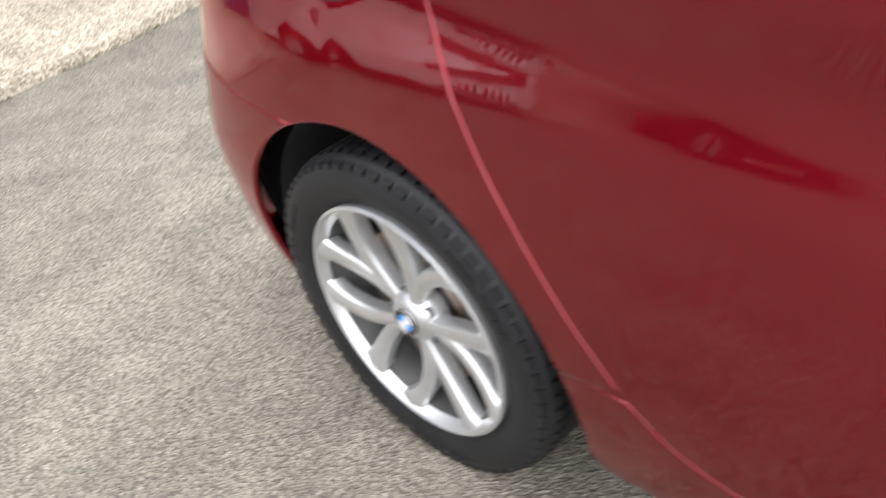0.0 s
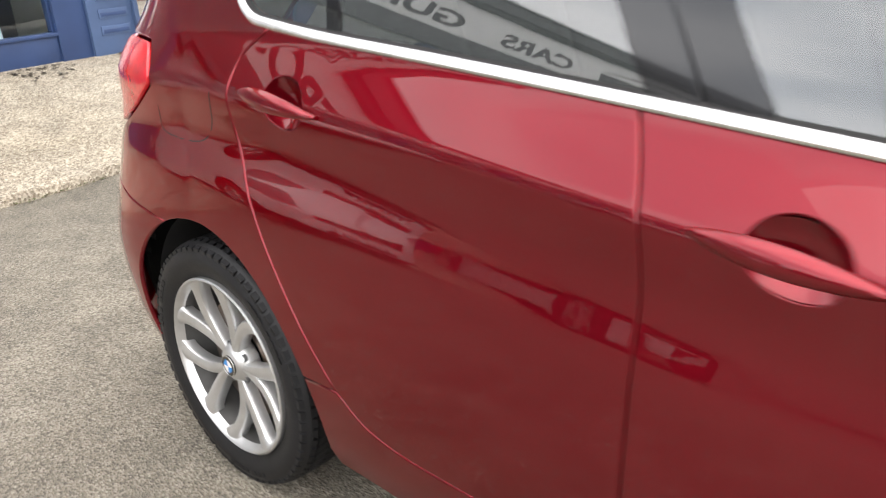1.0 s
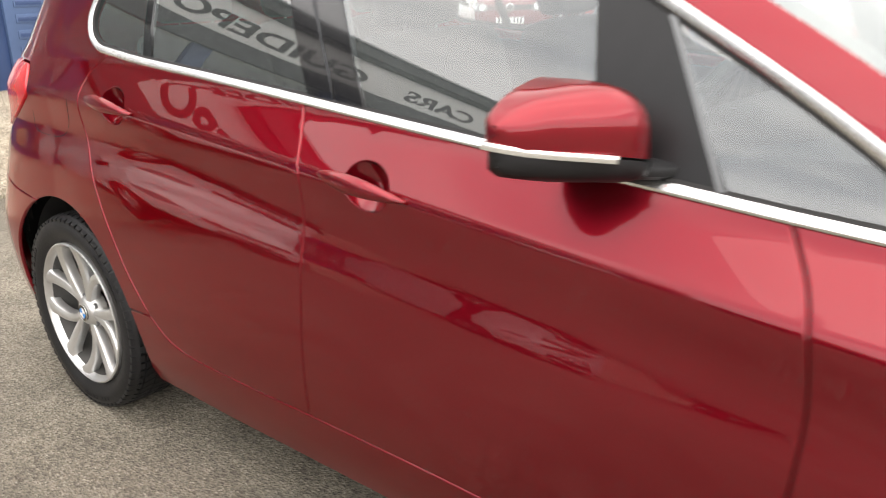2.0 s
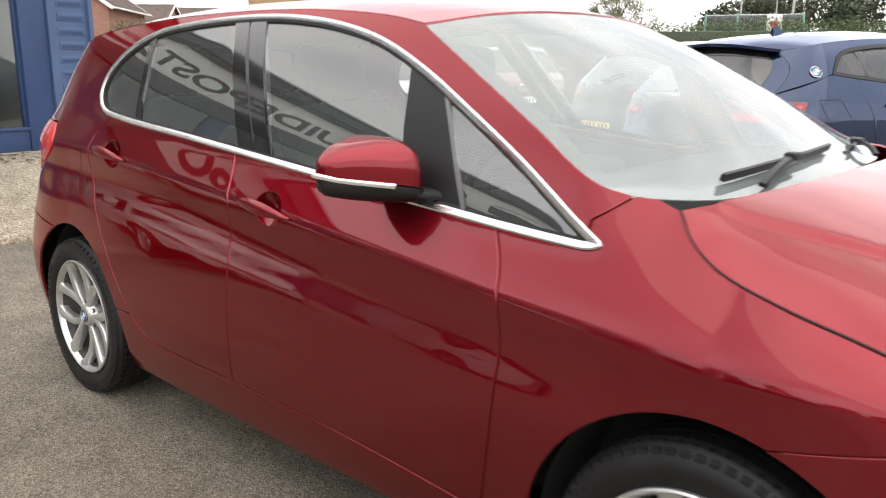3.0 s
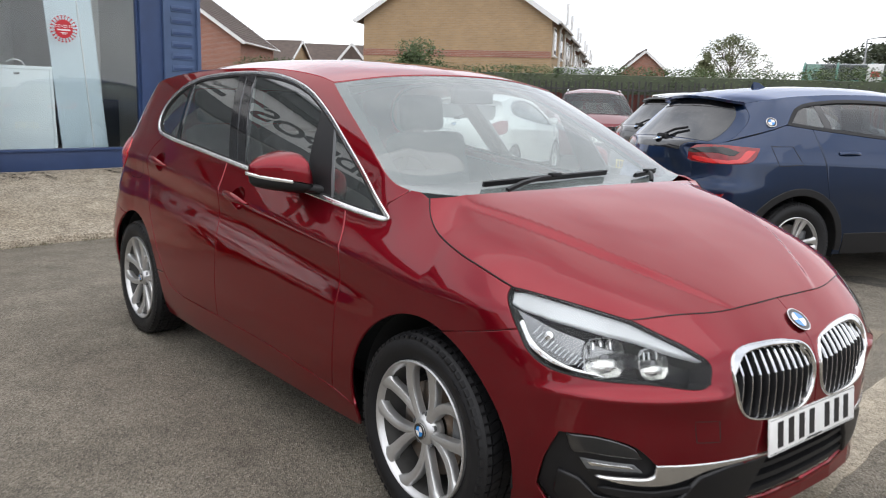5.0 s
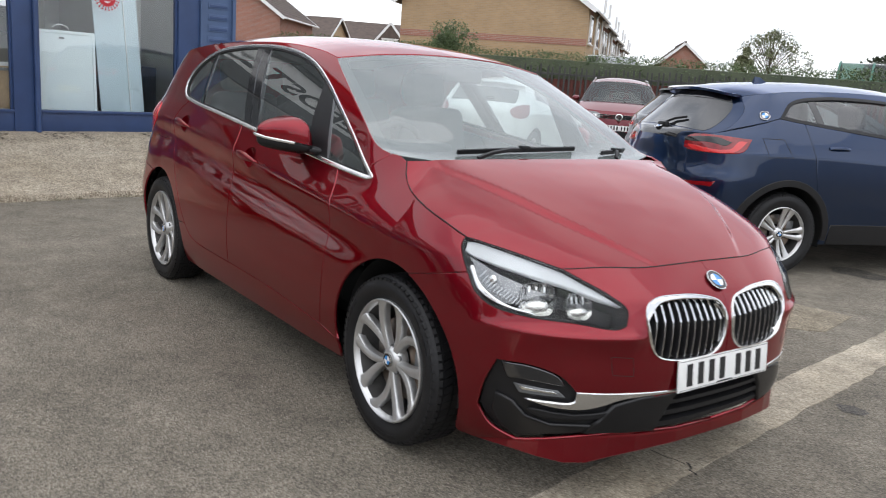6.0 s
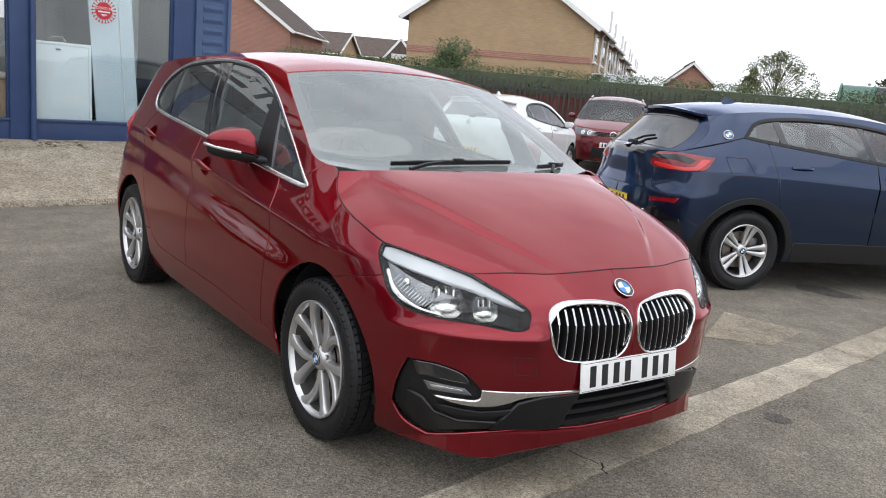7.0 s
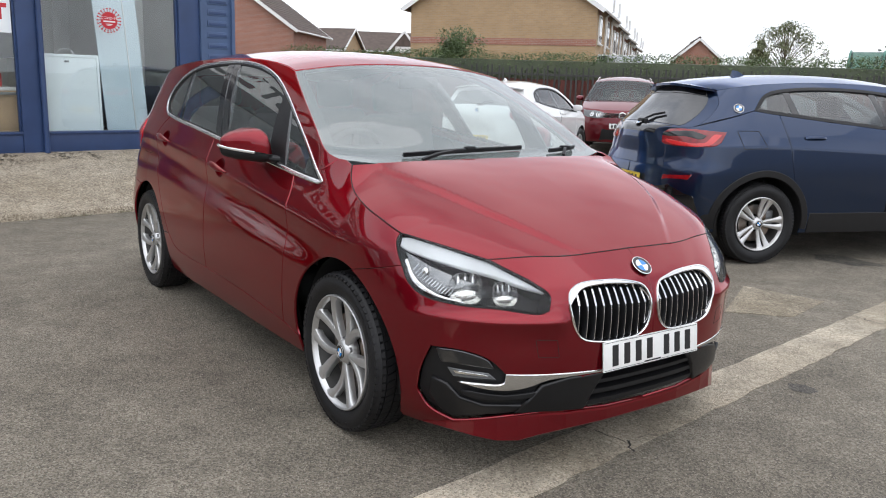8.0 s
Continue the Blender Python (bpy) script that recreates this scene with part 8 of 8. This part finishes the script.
g0, g1 = Vector((-29.6, 19.1)), Vector((-22.75, 24.5))
gw = (g1 - g0).length
house("buff_house", "buff brick end-of-terrace house with a red brick band", facing(*g0, *g1), gw, 6.6, 4.95, 7.9, M["yellow_brick"],
      [("f", 1.15, 4.0, 0.95, 1.25), ("f", 4.4, 4.0, 0.95, 1.25), ("f", 1.4, 1.5, 1.2, 1.3), ("f", 4.6, 1.4, 1.2, 1.3)], [3.38], stacks=((2.9, 5.9), (5.7, 5.6)))
back = Vector((-(g1 - g0).y, (g1 - g0).x)).normalized()
for i, drop in enumerate((0.18, 0.40, 0.60)):
    a = g0 + back * (6.9 + 6.5 * i)
    b = g1 + back * (6.9 + 6.5 * i)
    house("terrace_house", "buff brick terraced house with white windows", facing(*a, *b), gw, 6.2, 4.95 - drop, 7.8 - drop, M["yellow_brick"],
          [("f", 1.0, 4.0 - drop, 0.9, 1.25), ("f", 2.6, 4.0 - drop, 0.9, 1.25), ("f", 4.6, 4.0 - drop, 0.9, 1.25), ("f", 1.5, 1.5, 1.2, 1.3)], stacks=((3.6, 5.6 - drop), (5.7, 5.5 - drop)))
house("red_house", "red brick house with a plain gable end", facing(-52.5, 12.2, -45.6, 20.4), 10.7, 9.0, 4.55, 8.3, M["red_brick"], band=[3.0])


def hipless(name, label, a, b, eave, ridge, deep, mat, gable_x=None, gw_=2.2):
    """A low house seen along its eaves: the long roof slope faces the viewer."""
    a, b = Vector(a), Vector(b)
    L = (b - a).length
    h = thing(name, label, "house", pose(a.x, a.y, 0, 0, 0, math.degrees(math.atan2(b.y - a.y, b.x - a.x))))
    bm = bmesh.new()
    v = [bm.verts.new(p) for p in ((0, 0, 0), (L, 0, 0), (L, 0, eave), (0, 0, eave), (0, deep, 0), (L, deep, 0), (L, deep, eave), (0, deep, eave), (0, deep / 2, ridge), (L, deep / 2, ridge))]
    for q in ((0, 1, 2, 3), (1, 5, 6, 9, 2), (4, 0, 3, 8, 7), (5, 4, 7, 6)):
        bm.faces.new([v[i] for i in q])
    uv_box(part("wall", bm, mat, h))
    for e in (-1, 1):
        y1 = deep / 2 + e * (deep / 2 + 0.3)
        z1 = eave - 0.3 * (ridge - eave) / (deep / 2)
        rf = part("roof", fixed(sweep([Vector((-0.3, (deep / 2 + y1) / 2, (ridge + z1) / 2 + 0.08)), Vector((L + 0.3, (deep / 2 + y1) / 2, (ridge + z1) / 2 + 0.08))],
                  [(-0.5 * math.hypot(y1 - deep / 2, ridge - z1), -0.06), (0.5 * math.hypot(y1 - deep / 2, ridge - z1), -0.06), (0.5 * math.hypot(y1 - deep / 2, ridge - z1), 0.06), (-0.5 * math.hypot(y1 - deep / 2, ridge - z1), 0.06)],
                  Vector((0, e * (ridge - z1), abs(y1 - deep / 2))))), M["tiles"], h)
        part("gutter", fixed(sweep([Vector((-0.3, y1, z1 + 0.05)), Vector((L + 0.3, y1, z1 + 0.05))], ring(0.06, 8), Vector((0, 0, 1)))), M["upvc"], rf)
        for x in (-0.32, L + 0.32):
            part("verge_board", fixed(sweep([Vector((x, deep / 2, ridge + 0.05)), Vector((x, y1, z1 + 0.05))], [(-0.025, -0.10), (0.025, -0.10), (0.025, 0.10), (-0.025, 0.10)], Vector((0, 0, 1)))), M["upvc"], rf)
    if gable_x is not None:
        g = bmesh.new()
        zt = eave + gw_ * 0.55
        vv = [g.verts.new(p) for p in ((gable_x - gw_ / 2, -0.35, eave - 0.2), (gable_x + gw_ / 2, -0.35, eave - 0.2), (gable_x, -0.35, zt), (gable_x, deep * 0.3, zt))]
        for q in ((0, 1, 2), (0, 2, 3), (1, 3, 2)):
            g.faces.new([vv[i] for i in q])
        go = part("front_gable", g, M["tiles"], h)
        for e in (-1, 1):
            part("verge_board", fixed(sweep([Vector((gable_x, -0.38, zt)), Vector((gable_x + e * gw_ / 2, -0.38, eave - 0.2))], [(-0.025, -0.11), (0.025, -0.11), (0.025, 0.11), (-0.025, 0.11)], Vector((0, 0, 1)))), M["upvc"], go)
        part("gable_face", box((gw_ * 0.5, 0.03, 0.6), (gable_x, -0.37, eave + 0.1), 0), M["inside_wall"], go)
    for x in (L * 0.2, L * 0.5, L * 0.8):
        w = part("window", box((1.3, 0.1, 1.1), (x, -0.02, 1.6), 0.01), M["upvc"], h)
        part("pane", box((1.1, 0.02, 0.9), (x, -0.075, 1.6), 0), M["house_glass"], w)
    return h


hipless("bungalow", "brown-roofed bungalow with a small front gable", (-67.5, 25.8), (-61.0, 32.0), 4.05, 5.85, 6.0, M["yellow_brick"], 5.9, 2.0)
hipless("bungalow", "brown-roofed bungalow with a wide pale gable", (-69.4, 37.0), (-64.0, 46.7), 4.4, 6.2, 6.0, M["yellow_brick"], 5.6, 3.4)
house("far_house", "red brick house far behind the hedge", facing(-42.9, 54.3, -40.4, 56.7), 3.5, 8.0, 4.2, 5.7, M["red_brick"])

# lean-to glass roof behind the fence
lt = thing("lean_to", "white-framed glazed lean-to roof behind the fence", "conservatory", pose(-20.4, 22.3, 0, 0, 0, 38) @ Matrix.Diagonal((0.62, 0.8, 0.93, 1)))
for i in range(6):
    part("rafter", box((0.06, 1.8, 0.06), (i * 0.62, 0, 2.72), 0.01, turn=Matrix.Rotation(radians(12), 4, "X")), M["upvc"], lt)
part("front_beam", box((3.3, 0.10, 0.16), (1.55, -0.9, 2.50), 0.01), M["upvc"], lt)
part("back_beam", box((3.3, 0.10, 0.16), (1.55, 0.9, 2.90), 0.01), M["upvc"], lt)
part("roof_sheet", box((3.1, 1.75, 0.02), (1.55, 0, 2.76), 0, turn=Matrix.Rotation(radians(12), 4, "X")), M["house_glass"], lt)
for x in (0.0, 1.5, 3.1):
    part("post", box((0.09, 0.09, 2.5), (x, -0.9, 1.25), 0.01), M["upvc"], lt)


# ---- hedge, fence, trees ----
def leaf_cloud(bm, centre, radii, count, size, r, flat_=1.0):
    """Small leaf blades scattered near the outside of a lump."""
    for _ in range(count):
        d = Vector((r.gauss(0, 1), r.gauss(0, 1), r.gauss(0, 1))).normalized()
        k = r.uniform(0.55, 1.05)
        p = Vector((centre[0] + d.x * radii[0] * k, centre[1] + d.y * radii[1] * k, centre[2] + d.z * radii[2] * k))
        a, b = Vector((r.gauss(0, 1), r.gauss(0, 1), r.gauss(0, 0.7))).normalized(), Vector((r.gauss(0, 1), r.gauss(0, 1), r.gauss(0, 1))).normalized()
        s = size * r.uniform(0.6, 1.3)
        b = (b - a * b.dot(a)).normalized()
        q = [bm.verts.new(p + a * s), bm.verts.new(p + b * s * 0.45), bm.verts.new(p - a * s), bm.verts.new(p - b * s * 0.45)]
        bm.faces.new(q)


r2 = random.Random(11)
HA, HB = Vector((-21.0, 8.8)), Vector((-4.5, 24.2))
hd = (HB - HA).normalized()
hn = Vector((hd.y, -hd.x))
HL = (HB - HA).length
bm = bmesh.new()
for i in range(190):
    t = i / 189
    c = HA + hd * HL * t - hn * 0.55
    top = 2.40 + 0.10 * noise.noise((t * 14, 0, 0)) + (0.10 if t > 0.75 else 0)
    for z in np.linspace(0.75, top - 0.24, 5):
        leaf_cloud(bm, (c.x + r2.uniform(-0.1, 0.1), c.y + r2.uniform(-0.1, 0.1), z), (0.44, 0.44, 0.30), 110, 0.036, r2)
tagged(part("hedge", bm, M["hedge"]), "long clipped green hedge rising over the fence", "hedge", kind="stuff")
# Plain box whose darker green stands for the shade deep between the leaves.
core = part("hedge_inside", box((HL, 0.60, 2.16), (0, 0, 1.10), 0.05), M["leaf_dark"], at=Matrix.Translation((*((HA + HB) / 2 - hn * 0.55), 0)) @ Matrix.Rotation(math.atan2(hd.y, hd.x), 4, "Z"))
tagged(core, "plain dark box inside the hedge, standing for the shade between leaves", "hedge", kind="stuff")
fence = thing("fence", "red-brown board fence with dark pales along the car park", "fence", Matrix.Translation((*HA, 0)) @ Matrix.Rotation(math.atan2(hd.y, hd.x), 4, "Z"))
fm = mesh_of("board", *(lambda b: ([v.co.copy() for v in b.verts], [tuple(v.index for v in f.verts) for f in b.faces]))(box((0.145, 0.02, 1.62), (0, 0, 0.81), 0)), M["fence_red"], smooth=False)
pm_ = mesh_of("pale", *(lambda b: ([v.co.copy() for v in b.verts], [tuple(v.index for v in f.verts) for f in b.faces]))(box((0.05, 0.02, 1.98), (0, 0, 0.99), 0)), M["fence_grey"], smooth=False)
n_b = int(HL / 0.155)
for i in range(n_b):
    o = part("board", fm, None, fence, at=Matrix.Translation((0.155 * i, 0.03 + r2.uniform(-0.004, 0.004), r2.uniform(-0.02, 0.02))))
for i in range(int(HL / 0.17)):
    part("pale", pm_, None, fence, at=Matrix.Translation((0.17 * i + 0.05, -0.05 + r2.uniform(-0.01, 0.01), r2.uniform(-0.05, 0.05))) @ Matrix.Rotation(r2.uniform(-0.02, 0.02), 4, "Y"))
for z in (0.45, 1.75):
    part("rail", box((HL, 0.04, 0.06), (HL / 2, -0.015, z), 0.004), M["fence_grey"], fence)

bush = thing("bush", "rounded green bush above the fence beside the house", "bush", Matrix.Translation((-17.95, 13.2, 0)))
bb = bmesh.new()
for i in range(26):
    leaf_cloud(bb, (r2.gauss(0, 0.50), r2.gauss(0, 0.50), 2.35 + r2.uniform(-0.9, 0.50)), (0.42, 0.42, 0.36), 300, 0.042, r2)
part("crown", bb, M["hedge"], bush)
part("stem", fixed(sweep([Vector((0, 0, 0)), Vector((0.05, 0, 0.8)), Vector((0, 0.1, 1.8))], ring(0.07, 8), Vector((1, 0, 0)))), M["bark"], bush)


def tree(label, x, y, height, spread, mat, seed, density=1.0, trunk=0.12, leaf=0.12, crown_low=0.35, shape=(1, 1, 1), lumps=34, lump=0.30):
    """A tapered trunk with limbs that end in lumps of small leaves."""
    r = random.Random(seed)
    t = thing("tree", label, "tree", Matrix.Translation((x, y, 0)))
    tv, tf = [], []
    pts = [Vector((0.06 * math.sin(i * 1.3 + seed), 0.06 * math.cos(i * 1.7 + seed), height * 0.86 * i / 8)) for i in range(9)]
    for i, p in enumerate(pts):
        w = trunk * (1 - 0.85 * i / 8)
        for j in range(8):
            a = 2 * math.pi * j / 8
            tv.append(p + Vector((w * math.cos(a), w * math.sin(a), 0)))
        if i:
            for j in range(8):
                q = (j + 1) % 8
                tf.append(((i - 1) * 8 + j, (i - 1) * 8 + q, i * 8 + q, i * 8 + j))
    part("trunk", fixed((tv, tf)), M["bark"], t)
    cr = bmesh.new()
    for i in range(lumps):
        h = crown_low + (1 - crown_low) * r.random() ** 0.8
        k = math.sin(math.pi * min(1, (h - crown_low) / (1 - crown_low) * 0.86 + 0.12)) ** 0.7
        a = r.uniform(0, 6.283)
        d = spread * k * math.sqrt(r.uniform(0.05, 1.0))
        tip = Vector((d * math.cos(a) * shape[0], d * math.sin(a) * shape[1], height * h))
        base = pts[max(1, min(7, int(8 * (h - 0.18))))]
        wv = sweep([base, base.lerp(tip, 0.5) + Vector((0, 0, 0.12)), tip], ring(0.010 + trunk * 0.08, 5), Vector((1, 0.2, 0)))
        part("limb", fixed(wv), M["bark"], t)
        s = spread * lump * r.uniform(0.6, 1.25)
        leaf_cloud(cr, tip, (s, s, s * 0.8), int(95 * density), leaf, r)
    part("crown", cr, mat, t)
    return t


tree("sparse birch behind the hedge", -28.4, 47.7, 5.8, 2.8, M["leaf_pale"], 5, 0.62, trunk=0.07, leaf=0.075, lumps=120, lump=0.17, crown_low=0.25)
tree("slender conifer behind the hedge", -30.6, 48.0, 4.9, 0.9, M["leaf_pale"], 7, 0.8, leaf=0.13, lumps=26, lump=0.35, crown_low=0.2)
tree("broad dark round tree beyond the shelter", -30.0, 72.2, 6.4, 4.2, M["leaf_dark"], 9, 1.3, trunk=0.22, leaf=0.22, lumps=60, lump=0.30)
tree("tall dark tree beyond the bus stop", -24.6, 71.4, 8.6, 4.6, M["leaf_dark"], 12, 1.2, trunk=0.22, leaf=0.20, lumps=60, lump=0.28)
tree("dark tree beyond the bus stop", -19.0, 74.4, 7.8, 4.4, M["leaf_dark"], 15, 1.2, trunk=0.22, leaf=0.20, lumps=50, lump=0.28)
bm = bmesh.new()
for i in range(150):
    t = i / 149
    p = Vector((-60, 60, 0)).lerp(Vector((25, 92, 0)), t)
    leaf_cloud(bm, (p.x, p.y, 1.5 + 1.0 * noise.noise((t * 9, 0, 0))), (1.3, 1.3, 1.9), 60, 0.30, r2)
tagged(part("far_shrubs", bm, M["leaf_dark"]), "far belt of dark shrubs", "shrubs", kind="stuff")

# ---- bus shelter, stop sign, street lamps ----
sh_ = thing("bus_shelter", "green-framed bus shelter with an arched clear roof", "bus shelter", pose(-11.0, 24.6, 0, 0, 0, 24) @ Matrix.Diagonal((1, 1, 1.10, 1)))
arc = [Vector((0, -0.75 + 1.5 * t, 2.05 + 0.55 * math.sin(math.pi * t))) for t in np.linspace(0, 1, 13)]
vs = [p + Vector((x, 0, 0)) for p in arc for x in (0.0, 3.0)]
rs = part("roof_sheet", (vs, [(2 * i, 2 * i + 1, 2 * i + 3, 2 * i + 2) for i in range(12)]), M["shelter_roof"], sh_)
for x in (0.0, 1.0, 2.0, 3.0):
    part("roof_rib", fixed(sweep([p + Vector((x, 0, 0.01)) for p in arc], ring(0.035, 8), Vector((1, 0, 0)))), M["green_metal"], sh_)
    for y in (-0.75, 0.75):
        part("post", box((0.07, 0.07, 2.06), (x, y, 1.03), 0.01), M["green_metal"], sh_)
for y in (-0.75, 0.75):
    part("eave_rail", box((3.06, 0.07, 0.10), (1.5, y, 2.05), 0.01), M["green_metal"], sh_)
for x in (0.5, 1.5, 2.5):
    part("side_pane", box((0.9, 0.012, 1.5), (x, 0.75, 1.15), 0), M["shelter_roof"], sh_)
for x in (0.0, 3.0):
    pv = [Vector((x, p.y, p.z)) for p in arc]
    part("end_pane", (pv + [Vector((x, 0.75, 1.9)), Vector((x, -0.75, 1.9))], [tuple(range(13)) + (13, 14)]), M["shelter_roof"], sh_)
bs = thing("bus_stop_sign", "white bus stop flag with coloured marks on a pole", "sign", pose(-8.7, 24.6, 0, 0, 0, 30))
part("pole", fixed(sweep([Vector((0, 0, 0)), Vector((0, 0, 2.85))], ring(0.045, 10), Vector((1, 0, 0)))), M["steel"], bs)
fl = part("flag", smooth_bm(box((0.46, 0.03, 0.78), (0.0, -0.06, 2.42), 0.012)), M["upvc"], bs)
part("red_mark", box((0.24, 0.01, 0.16), (0, -0.08, 2.50), 0), M["sign_red"], fl)
part("green_mark", box((0.40, 0.01, 0.12), (0, -0.08, 2.10), 0), M["green_metal"], fl)


def street_lamp(x, y, h, lean=0.0, arm=0.9, turn=0.0):
    s = thing("street_lamp", "thin grey street lamp against the sky", "street lamp", pose(x, y, 0, 0, lean, turn))
    part("column", fixed(sweep([Vector((0, 0, 0)), Vector((0, 0, h * 0.25)), Vector((0, 0, h))], ring(0.06, 10), Vector((1, 0, 0)))), M["steel"], s)
    part("arm", fixed(sweep([Vector((0, 0, h)), Vector((arm, 0, h + 0.12))], ring(0.035, 8), Vector((0, 1, 0)))), M["steel"], s)
    part("lantern", smooth_bm(box((0.55, 0.20, 0.10), (arm + 0.2, 0, h + 0.12), 0.03)), M["steel"], s)
    return s


street_lamp(-13.9, 39.6, 8.0, 2.0)
street_lamp(-26.2, 62.0, 6.6)
street_lamp(-25.0, 66.0, 7.6)

# ---- guessed, unseen row across the street behind the camera, and cars added before it, for the car's side to mirror ----
for i in range(6):
    x = 22 - 12.0 * i
    house("street_house", "unseen brick house across the street, added for reflections", facing(x, -44.0 - 0.5 * i, x - 8.2, -44.4 - 0.5 * i), 8.2, 8.0, 4.9, 7.4, M["red_brick" if i % 2 else "yellow_brick"],
          [("g", 1.8, 3.9, 1.3, 1.2), ("g", 6.2, 3.9, 1.3, 1.2), ("g", 1.9, 1.4, 1.9, 1.4), ("g", 6.0, 1.1, 1.0, 2.1)])
gw2 = part("garden_wall", box((90, 0.24, 1.0), (0, 0, 0.5), 0.02), M["red_brick"], at=Matrix.Translation((-8, -33.0, 0)) @ Matrix.Rotation(radians(3), 4, "Z"))
uv_box(gw2)
tagged(gw2, "unseen low red brick wall across the street, added for reflections", "wall", kind="structure")
# Unseen car copies, added for the shapes that the red side reflects.
copy_thing(white_car, pose(-5.4, -3.7, 0, 0, 0, 8))
copy_thing(white_car, pose(-4.2, -7.4, 0, 0, 0, 20))
copy_thing(maroon_car, pose(-0.4, -10.6, 0, 0, 0, 30))
